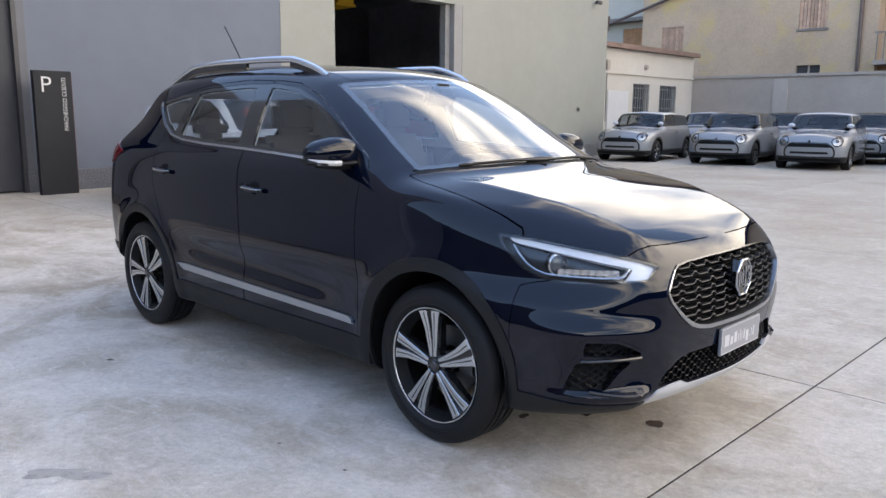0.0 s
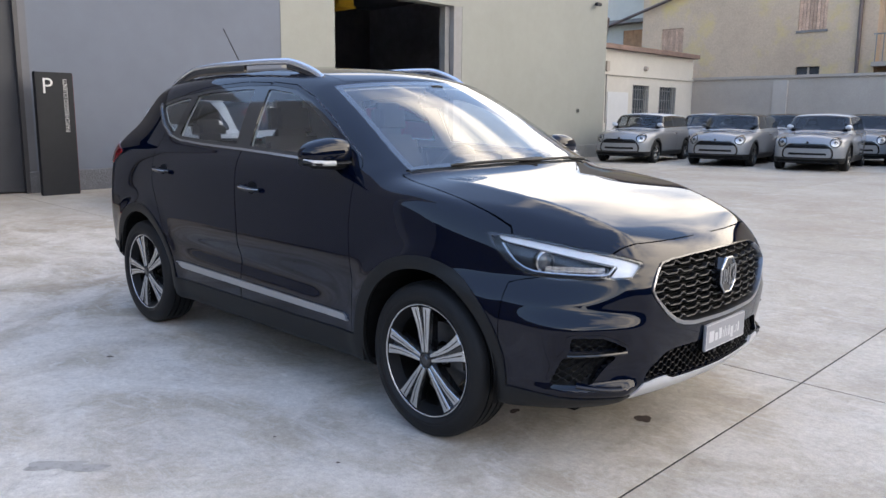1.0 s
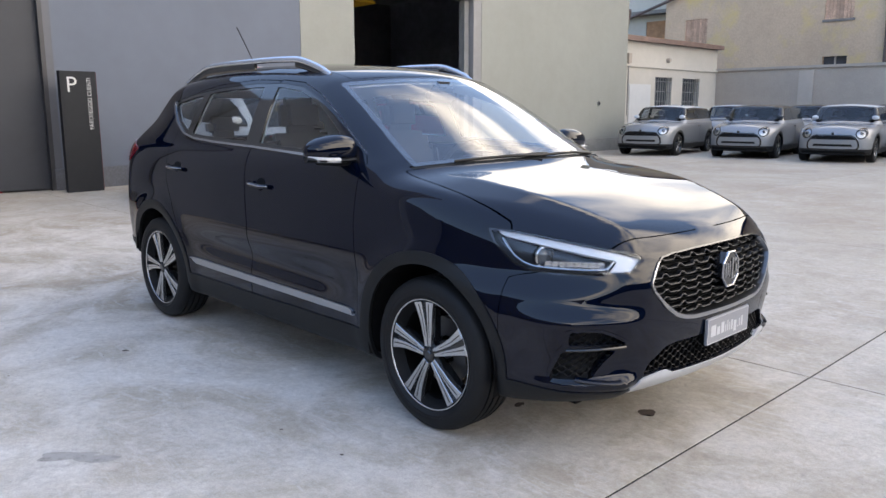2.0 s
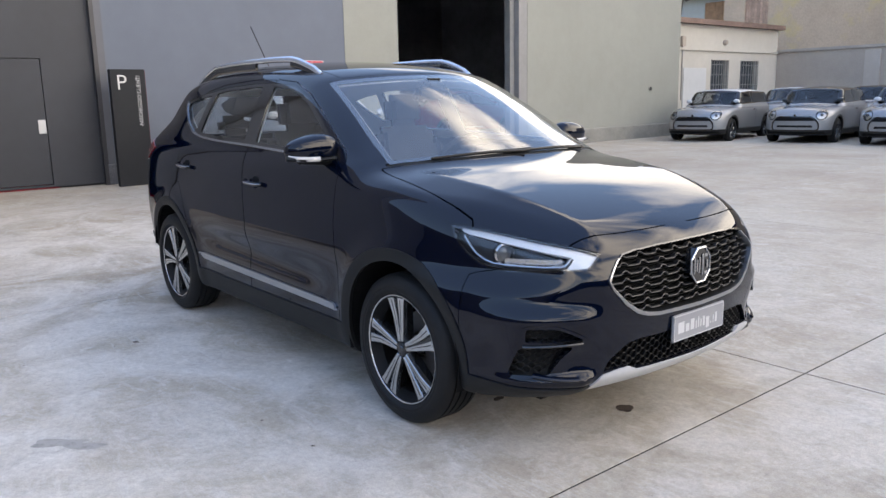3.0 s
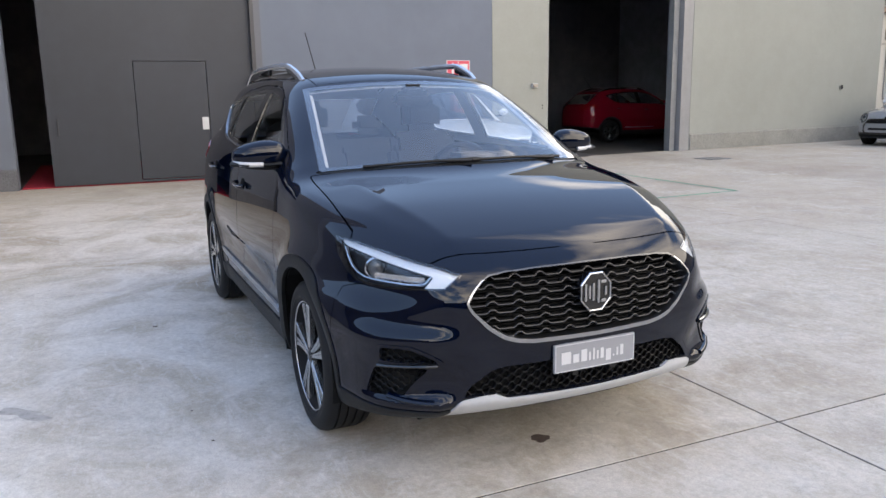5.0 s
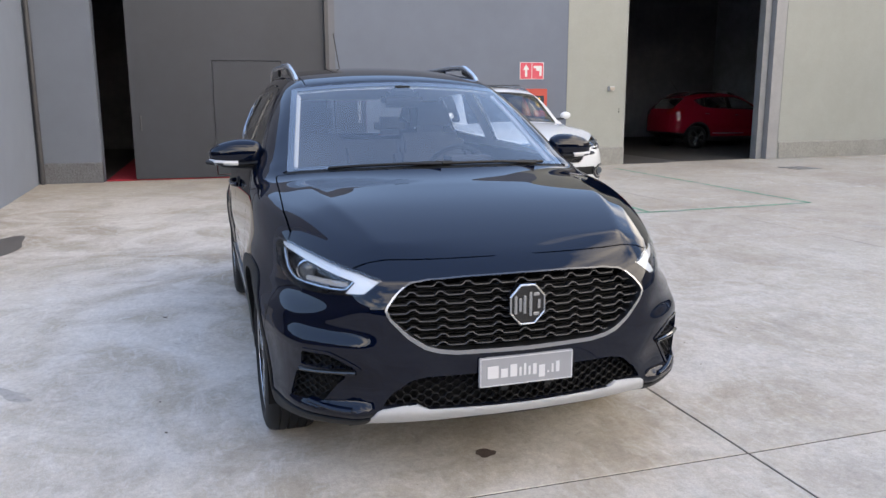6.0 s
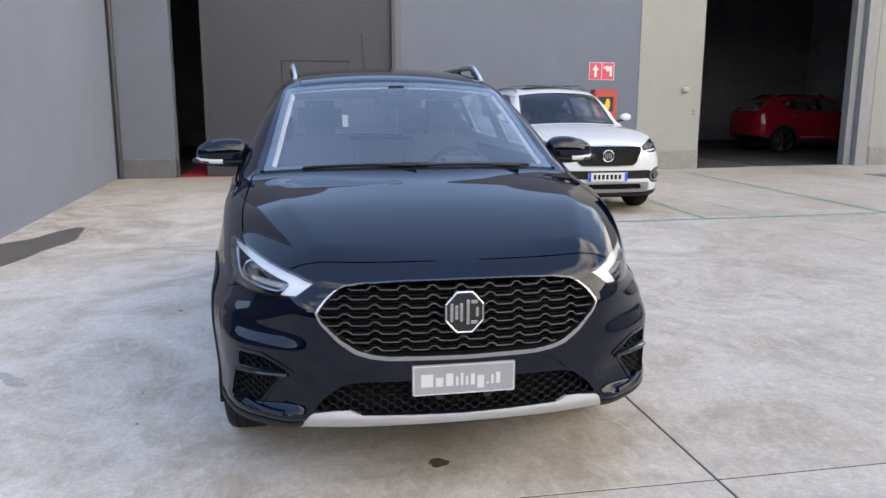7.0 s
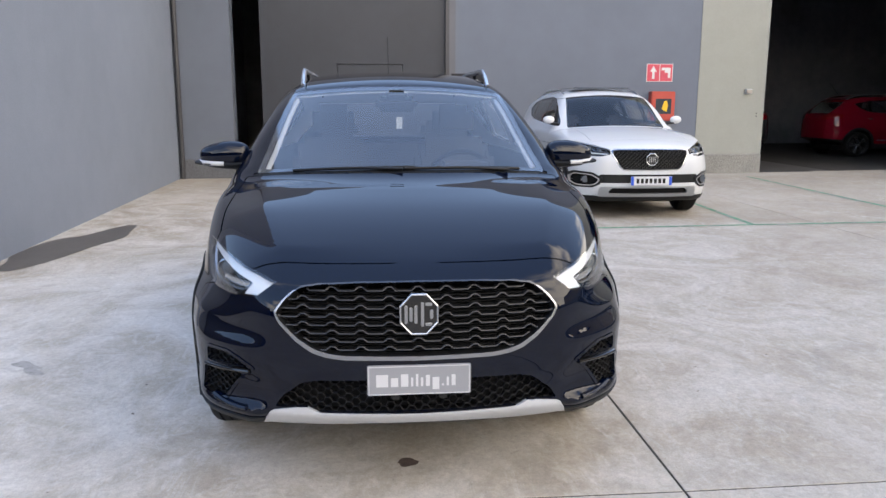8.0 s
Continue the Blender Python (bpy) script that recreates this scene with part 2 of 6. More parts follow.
def plate_bm(poly, d0, d1, axis="x"):
    """A polygon given in the plane across an axis, as a slab from d0 to d1 along it."""
    place = {"x": lambda p, d: (d, p[0], p[1]), "y": lambda p, d: (p[0], d, p[1]), "z": lambda p, d: (p[0], p[1], d)}[axis]
    bm = bmesh.new()
    lo = [bm.verts.new(place(p, d0)) for p in poly]
    hi = [bm.verts.new(place(p, d1)) for p in poly]
    bm.faces.new(lo), bm.faces.new(hi[::-1])
    for i in range(len(poly)):
        j = (i + 1) % len(poly)
        bm.faces.new((lo[j], lo[i], hi[i], hi[j]))
    bmesh.ops.recalc_face_normals(bm, faces=bm.faces[:])
    return bm


def part(name, bm, material, parent=None, label="", smooth=False):
    """Link a bmesh as one mesh object, under its thing where there is one."""
    me = bpy.data.meshes.new(name)
    if smooth:
        for f in bm.faces:
            f.smooth = True
        for e in bm.edges:
            if len(e.link_faces) == 2 and e.calc_face_angle(0) > 0.6:
                e.smooth = False
    bm.to_mesh(me)
    bm.free()
    me.materials.append(material)
    ob = new(name, me)
    if parent is not None:
        ob.parent = parent
    if label:
        ob["label"] = label
    return ob


def structure(name, bm, material, label, category):
    return tagged(part(name, bm, material), label, category, kind="structure")


def words(name, text, size, material, parent, m, label=""):
    """Flat lettering in the built-in font, turned into a mesh."""
    cu = bpy.data.curves.new(name, "FONT")
    cu.body, cu.size, cu.extrude, cu.align_x, cu.offset = text, size, 0.001, "LEFT", -0.006 * size
    tmp = bpy.data.objects.new(name, cu)
    scene.collection.objects.link(tmp)
    dg = bpy.context.evaluated_depsgraph_get()
    me = bpy.data.meshes.new_from_object(tmp.evaluated_get(dg))
    bpy.data.objects.remove(tmp)
    me.materials.clear()
    me.materials.append(material)
    ob = new(name, me)
    ob.parent, ob.matrix_local = parent, m
    if label:
        ob["label"] = label
    return ob


def ground_z(y):
    """The yard rises gently towards its far end."""
    return 0.0 if y < 4 else 0.0075 * (min(y, 24) - 4)


# ---------------------------------------------------------------- ground and slabs
def strip_sheet(x0, x1, ys, dz):
    bm = bmesh.new()
    rows = [(bm.verts.new((x0, y, ground_z(y) + dz)), bm.verts.new((x1, y, ground_z(y) + dz))) for y in ys]
    for a, b in zip(rows, rows[1:]):
        bm.faces.new((a[0], a[1], b[1], b[0]))
    return bm


ground = structure("ground", strip_sheet(-600, 600, [-600, -40, 4, 24, 40, 600], -0.0035), M_JOINT, "pale concrete yard with filled joints between its slabs", "ground")
FACADE = -14.0
X_LINES = [FACADE - 0.2, -9.42, -5.33, -1.265, 2.8, 6.86, 10.9, 15]
Y_LINES = [-16, -12.4, -8.3, -4.2, 0 - 0.15, 4.0, 8.15, 12.3, 16.45, 20.6, 24.75, 29.4]
JOINT = 0.0052
for i, (xa, xb) in enumerate(zip(X_LINES, X_LINES[1:])):
    for j, (ya, yb) in enumerate(zip(Y_LINES, Y_LINES[1:])):
        bm = bmesh.new()
        a, b, c, d = xa + JOINT, xb - JOINT, ya + JOINT, yb - JOINT
        if abs(ya + 0.15) < 1e-6:
            c = ya
        if abs(yb + 0.15) < 1e-6:
            d = yb
        e = 0.0018
        za, zb = ground_z(ya), ground_z(yb)
        low = [bm.verts.new(p) for p in ((a, c, za - 0.02), (b, c, za - 0.02), (b, d, zb - 0.02), (a, d, zb - 0.02))]
        mid = [bm.verts.new(p) for p in ((a, c, za - e), (b, c, za - e), (b, d, zb - e), (a, d, zb - e))]
        top = [bm.verts.new(p) for p in ((a + e, c + e * (ya != -0.15), za), (b - e, c + e * (ya != -0.15), za), (b - e, d - e * (yb != -0.15), zb), (a + e, d - e * (yb != -0.15), zb))]
        bm.faces.new(top)
        for r0, r1 in ((low, mid), (mid, top)):
            for k in range(4):
                bm.faces.new((r0[k], r0[(k + 1) % 4], r1[(k + 1) % 4], r1[k]))
        bmesh.ops.recalc_face_normals(bm, faces=bm.faces[:])
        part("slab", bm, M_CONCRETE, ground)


def blot(name, cx, cy, rx, ry, material, label, turn=0.0, dz=0.003, seed=1, ragged=0.25, kind_name="stain"):
    rnd = random.Random(seed)
    pts, n = [], 36
    ph = [rnd.uniform(0, 6.28) for _ in range(5)]
    for k in range(n):
        a = 2 * math.pi * k / n
        r = 1 + ragged * sum(math.sin((q + 2) * a + ph[q]) / (q + 2) for q in range(5))
        x, y = rx * r * math.cos(a), ry * r * math.sin(a)
        pts.append((cx + x * math.cos(turn) - y * math.sin(turn), cy + x * math.sin(turn) + y * math.cos(turn)))
    bm = bmesh.new()
    bm.faces.new([bm.verts.new((x, y, ground_z(y) + dz)) for x, y in pts])
    return tagged(part(name, bm, material), label, kind_name)


blot("oil_spot", -1.585, 2.968, 0.034, 0.046, M_SPOT, "small dark brown oil spot on the concrete", seed=3)
blot("oil_spot", -2.05, 2.62, 0.02, 0.03, M_SPOT, "faint small oil spot on the concrete", seed=5)
blot("wet_patch", -6.75, -0.27, 1.0, 0.36, M_WET, "dark damp patch on concrete at the wall's foot", turn=-0.18, seed=8, kind_name="puddle", ragged=0.35)
blot("dirt_speck", -4.14, 1.61, 0.020, 0.013, M_SPOT, "small dark speck of dirt on concrete", turn=0.6, seed=41, kind_name="dirt")
blot("tyre_mark", -2.90, 0.93, 0.15, 0.045, M_MARK, "faint grey tyre smear on the concrete", turn=0.9, seed=61, kind_name="mark", dz=0.0012, ragged=0.6)
for k in range(30):
    rnd = random.Random(100 + k)
    x, y = rnd.uniform(-5.5, 0.2), rnd.uniform(0.3, 7.5)
    blot("dirt_speck", x, y, rnd.uniform(0.003, 0.008), rnd.uniform(0.003, 0.008), M_SPOT, "tiny dark speck of dirt on concrete", seed=k, kind_name="dirt", dz=0.003 + 0.0001 * k)

# green parking bay lines
GREEN = [((-7.36, 4.9), (-7.38, 9.86)), ((-7.36, 7.33), (-12.6, 7.62)), ((-7.38, 9.86), (-13.2, 10.12)), ((-7.36, 4.9), (-12.6, 5.15))]
for (xa, ya), (xb, yb) in GREEN:
    dx, dy = xb - xa, yb - ya
    ln = math.hypot(dx, dy)
    nx, ny = -dy / ln * 0.035, dx / ln * 0.035
    bm = bmesh.new()
    n = 12
    rows = []
    for k in range(n + 1):
        x, y = xa + dx * k / n, ya + dy * k / n
        rows.append((bm.verts.new((x + nx, y + ny, ground_z(y + ny) + 0.004)), bm.verts.new((x - nx, y - ny, ground_z(y - ny) + 0.004))))
    for a, b in zip(rows, rows[1:]):
        bm.faces.new((a[0], a[1], b[1], b[0]))
    tagged(part("parking_line", bm, M_GREEN), "worn green painted line of a parking bay", "line", "lines of the parking bays")

# drain cover before the open hall
bm = box_bm(-12.1, 13.3, ground_z(13.6) - 0.01, -11.5, 13.9, ground_z(13.6) + 0.004)
drain = tagged(part("drain_cover", bm, M_DARKMETAL), "dark iron drain cover set in concrete", "drain")
for k in range(7):
    part("bar", box_bm(-12.05 + k * 0.08, 13.34, ground_z(13.6) + 0.004, -12.02 + k * 0.08, 13.86, ground_z(13.6) + 0.008), M_BARS, drain)

# ---------------------------------------------------------------- grey wall beside the yard
TOP = 6.8
LW = [(-14.0, -0.93), (-5.0, -0.58)]
bm = plate_bm([LW[0], LW[1], (LW[1][0], LW[1][1] - 0.35), (LW[0][0], LW[0][1] - 0.35)], -0.05, TOP, "z")
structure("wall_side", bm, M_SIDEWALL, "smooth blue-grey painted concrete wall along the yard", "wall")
pipe = tagged(part("downpipe", rod_bm((-13.93, -0.86, 0.0), (-13.93, -0.86, TOP), 0.045, 14), M_DARKMETAL, smooth=True), "dark grey downpipe in the wall's corner", "pipe")
for z in (1.2, 3.2, 5.2):
    part("bracket", rod_bm((-13.93, -0.86, z), (-13.93, -0.86, z + 0.03), 0.052, 14), M_DARKMETAL, pipe)

# ---------------------------------------------------------------- facade with the halls' gates
T = 0.4


def facade_piece(name, y0, y1, z0, z1, material, label, category="wall", x=FACADE, t=T):
    return structure(name, box_bm(x - t, y0, z0, x, y1, z1), material, label, category)


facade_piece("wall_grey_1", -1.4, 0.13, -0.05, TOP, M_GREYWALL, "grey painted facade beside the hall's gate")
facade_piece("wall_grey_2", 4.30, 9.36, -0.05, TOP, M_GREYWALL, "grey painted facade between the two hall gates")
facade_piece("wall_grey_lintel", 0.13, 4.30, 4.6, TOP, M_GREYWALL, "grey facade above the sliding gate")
facade_piece("wall_cream_1", 9.36, 10.77, -0.05, TOP, M_CREAM, "cream plastered pier beside the open hall", x=FACADE + 0.01)
facade_piece("wall_cream_2", 14.88, 21.6, -0.05, TOP, M_CREAM, "long cream plastered facade with a cement plinth", x=FACADE + 0.01)
facade_piece("wall_cream_lintel", 10.77, 14.88, 4.13, TOP, M_CREAM, "cream facade above the open hall", x=FACADE + 0.01)
structure("wall_cream_end", box_bm(-24, 21.2, -0.05, FACADE - 0.4, 21.6, TOP), M_CREAM, "cream end wall of the hall", "wall")


def plinth(name, y0, y1, z1, material, label):
    bm = bmesh.new()
    n = max(2, int((y1 - y0) / 0.12))
    rnd = random.Random(int(y0 * 10))
    rows = []
    for k in range(n + 1):
        y = y0 + (y1 - y0) * k / n
        top = ground_z(y) + z1 + rnd.uniform(-0.006, 0.006)
        rows.append([bm.verts.new(p) for p in ((FACADE - 0.1, y, -0.05), (FACADE + 0.03, y, -0.05), (FACADE + 0.03, y, top - 0.02), (FACADE + 0.012, y, top), (FACADE - 0.1, y, top))])
    for a, b in zip(rows, rows[1:]):
        for k in range(4):
            bm.faces.new((a[k], a[k + 1], b[k + 1], b[k]))
    bm.faces.new(rows[0]), bm.faces.new(rows[-1][::-1])
    bmesh.ops.recalc_face_normals(bm, faces=bm.faces[:])
    return structure(name, bm, material, label, "plinth")


plinth("plinth_1", -0.85, 0.13, 0.37, M_GREYBASE, "rough grey cement plinth of the facade")
plinth("plinth_2", 4.30, 9.36, 0.37, M_GREYBASE, "rough grey cement plinth of the facade")
plinth("plinth_3", 9.36, 10.77, 0.40, M_CREAMBASE, "rough pale cement plinth of the pier")
plinth("plinth_4", 14.90, 21.6, 0.40, M_CREAMBASE, "rough pale cement plinth of the cream facade")

# dark sliding gate with a wicket door, half open
gate = tagged(new("sliding_gate"), "dark grey metal sliding gate standing partly open, with a wicket door", "gate")
gx = FACADE - 0.10
WK = (2.13, 3.41, 0.07, 2.20)
bm = box_bm(gx - 0.06, 0.68, 0.03, gx, WK[0], 4.6)
add(bm, box_bm(gx - 0.06, WK[1], 0.03, gx, 4.36, 4.6))
add(bm, box_bm(gx - 0.06, WK[0], WK[3], gx, WK[1], 4.6))
add(bm, box_bm(gx - 0.06, WK[0], 0.03, gx, WK[1], WK[2]))
part("gate_leaf", bm, M_GATE, gate)
wicket = part("wicket_door", box_bm(gx - 0.055, WK[0] + 0.012, WK[2] + 0.01, gx - 0.006, WK[1] - 0.012, WK[3] - 0.012, 0.004), M_GATE, gate)
part("lock_plate", box_bm(gx - 0.006, 3.27, 0.95, gx + 0.012, 3.385, 1.18, 0.004), M_WHITEPAINT, wicket, "pale metal lock plate")
bm = rod_bm((gx + 0.045, 0.83, 0.92), (gx + 0.045, 0.83, 1.20), 0.012)
add(bm, rod_bm((gx, 0.83, 0.94), (gx + 0.045, 0.83, 0.94), 0.010))
add(bm, rod_bm((gx, 0.83, 1.18), (gx + 0.045, 0.83, 1.18), 0.010))
part("pull_handle", bm, M_DARKMETAL, gate, smooth=True)
structure("trim_gate_post", box_bm(FACADE - 0.3, 4.24, 0.0, FACADE + 0.015, 4.31, 4.6), M_DARKMETAL, "dark steel post at the gate's edge", "post")
structure("trim_gate_post_2", box_bm(FACADE - 0.02, 4.31, 0.0, FACADE + 0.012, 4.43, 4.6), surface("grey_steel_rail", (0.10, 0.105, 0.12), 0.55, vary=0.08, scale=2), "grey steel rail at the gate's edge", "post")

# jambs of the open hall
structure("trim_jamb_1", box_bm(FACADE - 0.34, 14.40, 0.0, FACADE - 0.14, 14.56, 4.13), M_BARS, "dark grey steel door post", "post")
structure("trim_jamb_2", box_bm(FACADE - 0.42, 14.585, 0.0, FACADE + 0.0, 14.88, 4.13), surface("grey_steel_post", (0.24, 0.235, 0.235), 0.5, vary=0.08, scale=3), "grey steel door frame", "post")

# ---------------------------------------------------------------- inside of the halls
HALL_Z = 0.06
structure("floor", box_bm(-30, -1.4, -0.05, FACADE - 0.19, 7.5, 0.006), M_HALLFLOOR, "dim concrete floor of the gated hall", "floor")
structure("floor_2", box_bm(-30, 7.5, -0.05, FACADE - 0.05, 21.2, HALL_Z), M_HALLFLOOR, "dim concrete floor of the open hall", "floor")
structure("ceiling", box_bm(-30.3, -1.4, 5.6, FACADE - 0.4, 21.6, 5.8), M_INSIDE, "dark ceiling of the halls", "ceiling")
structure("wall_hall_back", box_bm(-25.3, -1.4, -0.05, -25, 21.6, 5.6), M_SHADEDWALL, "back wall of the halls, coloured dark for shade", "wall")
structure("wall_hall_1", box_bm(-30, -1.6, -0.05, FACADE - 0.4, -1.4, 5.6), M_INSIDE, "dark side wall of the hall", "wall")
structure("wall_hall_2", box_bm(-30, 7.4, 0.0, FACADE - 0.4, 7.6, 5.6), M_INSIDE, "dark partition wall between the halls", "wall")
structure("wall_hall_3", box_bm(-25, 21.0, 0.0, FACADE - 0.4, 21.19, 5.6), M_INSIDE, "dark side wall of the hall", "wall")
beam = tagged(new("overhead_crane"), "yellow overhead crane beam under the hall's roof", "crane")
part("beam", box_bm(-24, 12.36, 4.12, -15.9, 12.86, 4.45, 0.01), M_YELLOW, beam)
part("bottom_flange", box_bm(-24, 12.30, 4.06, -15.9, 12.92, 4.118), M_YELLOW, beam)
part("hanger", box_bm(-17.1, 12.5, 4.45, -17.0, 12.7, 5.6), M_DARKMETAL, beam)
part("hanger", box_bm(-23.1, 12.5, 4.45, -23.0, 12.7, 5.6), M_DARKMETAL, beam)
tagged(part("carpet", box_bm(-20, 0.16, 0.006, FACADE - 0.12, 3.5, 0.02, 0.004), M_REDCARPET), "red carpet laid behind the sliding gate", "carpet")

# ---------------------------------------------------------------- signs on and before the facade
totem = tagged(new("parking_totem"), "tall black sign pillar with white lettering, standing by the wall", "sign")
totem.matrix_world = pose(-13.46, 4.60, 0, 0, 0, 2)
part("panel", box_bm(-0.055, -0.295, 0.0, 0.055, 0.295, 2.0, 0.006), M_SIGNBLACK, totem)
part("red_edge", box_bm(-0.05, 0.2955, 0.03, 0.05, 0.300, 1.98), surface("dark_red_edge", (0.10, 0.012, 0.02), 0.4), totem, "thin dark red edge strip")
face = Matrix(((0, 0, 1, 0.0565), (1, 0, 0, 0), (0, 1, 0, 0), (0, 0, 0, 1)))
words("letter", "P", 0.36, M_WHITEPAINT, totem, Matrix.Translation((0.0005, -0.205, 1.66)) @ face, "white capital letter")
words("lettering", "PARCHEGGIO CLIENTI", 0.107, M_WHITEPAINT, totem, Matrix.Translation((0.0005, 0.20, 1.04)) @ face @ pose(0, 0, 0, 0, 0, 90) @ Matrix.Diagonal((0.79, 0.92, 1, 1)), "white upright lettering")

exit_sign = tagged(new("hydrant_sign"), "red and white double fire safety sign on the facade", "sign")
exit_sign.location = (FACADE, 8.545, 2.06)
part("panel", box_bm(0.0, -0.27, -0.175, 0.006, 0.27, 0.175), M_WHITEPAINT, exit_sign)
for yc in (-0.132, 0.132):
    part("field", box_bm(0.006, yc - 0.125, -0.165, 0.009, yc + 0.125, 0.165), M_SIGNRED, exit_sign)
part("arrow", plate_bm([(-0.155, -0.12), (-0.105, -0.12), (-0.105, 0.02), (-0.06, 0.02), (-0.13, 0.13), (-0.20, 0.02), (-0.155, 0.02)], 0.009, 0.011), M_WHITEPAINT, exit_sign)
part("symbol", plate_bm([(0.04, 0.10), (0.22, 0.10), (0.22, -0.10), (0.17, -0.10), (0.17, 0.0), (0.10, 0.0), (0.10, 0.05), (0.04, 0.05)], 0.009, 0.011), M_WHITEPAINT, exit_sign)

hose = tagged(new("hose_cabinet"), "red fire hose cabinet on the facade with a yellow reel inside", "cabinet")
hose.location = (FACADE, 8.58, 1.45)
part("body", box_bm(0.0, -0.24, -0.33, 0.2, 0.24, 0.24, 0.01), M_REDBOX, hose)
part("door", box_bm(0.2, -0.22, -0.31, 0.212, 0.22, 0.22, 0.004), M_REDBOX, hose)
part("window", box_bm(0.212, -0.16, -0.2, 0.216, 0.16, 0.1), M_DARKPANE, hose)
part("reel", plate_bm([(-0.04, -0.10), (0.07, -0.16), (0.09, -0.02), (0.06, 0.06), (0.01, 0.05), (-0.01, -0.02)], 0.2165, 0.221), M_YELLOW, hose)

sock = tagged(new("wall_socket"), "small grey socket box on the cream pier", "socket")
sock.location = (FACADE + 0.01, 10.40, 1.70)
part("body", box_bm(0, -0.07, -0.05, 0.07, 0.07, 0.05, 0.01), surface("grey_plastic", (0.42, 0.42, 0.42), 0.5), sock)
part("lid", box_bm(0.07, -0.06, -0.04, 0.085, 0.06, 0.03, 0.008), M_FENCE, sock)
vent = tagged(new("wall_vent"), "small round dark pipe end in the cream facade", "vent")
vent.location = (FACADE + 0.01, 20.13, 1.58)
part("collar", rod_bm((0, 0, 0), (0.03, 0, 0), 0.07, 18), M_CREAMBASE, vent)
part("opening", rod_bm((0.012, 0, 0), (0.034, 0, 0), 0.055, 18), M_SIGNBLACK, vent)

scam = tagged(new("security_camera"), "small dark security camera on the cream facade", "camera")
scam.location = (FACADE + 0.01, 20.85, 4.82)
part("bracket", rod_bm((0, 0, 0), (0.14, 0, 0.02), 0.018, 8), M_DARKMETAL, scam, smooth=True)
part("housing", box_bm(0.10, -0.16, -0.05, 0.20, 0.12, 0.05, 0.02), M_DARKMETAL, scam, smooth=True)
part("lens", rod_bm((0.15, -0.165, 0), (0.15, -0.15, 0), 0.03, 12), M_SIGNBLACK, scam)
for zh in (1.26, 1.20):
    hole = tagged(new("wall_anchor"), "tiny dark anchor hole in the cream pier", "anchor", "anchors in the pier")
    hole.location = (FACADE + 0.01, 10.62, zh)
    part("sleeve", rod_bm((-0.004, 0, 0), (0.004, 0, 0), 0.014, 10), M_SIGNBLACK, hole)

# ---------------------------------------------------------------- low white annex
LX, LY0, LY1 = -14.9, 21.6, 29.3
structure("wall_annex", box_bm(LX - 0.35, LY0, -0.05, LX, 24.83, 3.7), M_WHITEWALL, "white plastered low annex with barred windows", "wall")
for n, (ya, yb, za, zb) in enumerate([(25.97, 26.73, -0.05, 3.7), (27.99, LY1, -0.05, 3.7), (24.83, 25.97, -0.05, 1.5), (24.83, 25.97, 2.55, 3.7), (26.73, 27.99, -0.05, 1.5), (26.73, 27.99, 2.55, 3.7)]):
    structure("wall_annex_%d" % (n + 2), box_bm(LX - 0.35, ya, za, LX, yb, zb), M_WHITEWALL, "white plastered low annex with barred windows", "wall")
structure("wall_annex_back", box_bm(-19, LY1 - 0.3, -0.05, LX - 0.35, LY1, 3.7), M_WHITEWALL, "white plastered end of the annex", "wall")
structure("ceiling_annex", box_bm(-19, LY0, 3.55, LX - 0.35, LY1 - 0.3, 3.7), M_INSIDE, "flat roof slab of the annex", "ceiling")
structure("trim_annex_eaves", box_bm(-19, LY0, 3.7, LX + 0.22, LY1 + 0.1, 3.86), M_EAVES, "brown eaves edge of the low annex", "eaves")
structure("trim_annex_band", box_bm(LX, LY0, 2.84, LX + 0.06, LY1 + 0.02, 2.92), M_WHITEWALL, "white moulding band of the annex", "moulding")
for n, (ya, yb) in enumerate([(24.83, 25.97), (26.73, 27.99)]):
    w = tagged(new("window_%d" % (n + 1)), "dark window behind grey iron bars", "window", "windows of the annex", "structure")
    part("pane", box_bm(LX - 0.25, ya, 1.5, LX - 0.22, yb, 2.55), M_DARKPANE, w)
    for k in range(7):
        y = ya + (yb - ya) * (k + 0.5) / 7
        part("bar", rod_bm((LX - 0.03, y, 1.5), (LX - 0.03, y, 2.55), 0.013, 6), M_BARS, w)
    for z in (1.7, 2.05, 2.4):
        part("crossbar", box_bm(LX - 0.04, ya, z - 0.012, LX - 0.02, yb, z + 0.012), M_BARS, w)
d = tagged(new("door_1"), "plain white metal door of the annex", "door", kind="structure")
part("door_leaf", box_bm(LX, 23.15, 0.12, LX + 0.04, 24.5, 2.27, 0.01), M_WHITEPAINT, d)
part("door_handle", rod_bm((LX + 0.04, 24.38, 1.1), (LX + 0.1, 24.38, 1.1), 0.02), M_DARKMETAL, d)
jb = tagged(new("junction_box"), "small grey box on the annex wall", "box")
part("body", box_bm(LX, 22.95, 2.95, LX + 0.1, 23.15, 3.28, 0.01), M_FENCE, jb)
part("cable", rod_bm((LX + 0.03, 23.05, 1.2), (LX + 0.03, 23.05, 2.95), 0.015, 6), M_BARS, jb)
lamp = tagged(new("wall_lamp"), "small round lamp on the annex wall", "lamp")
part("globe", rod_bm((LX, 25.6, 3.15), (LX + 0.12, 25.6, 3.15), 0.1, 12, 0.07), M_FENCE, lamp)

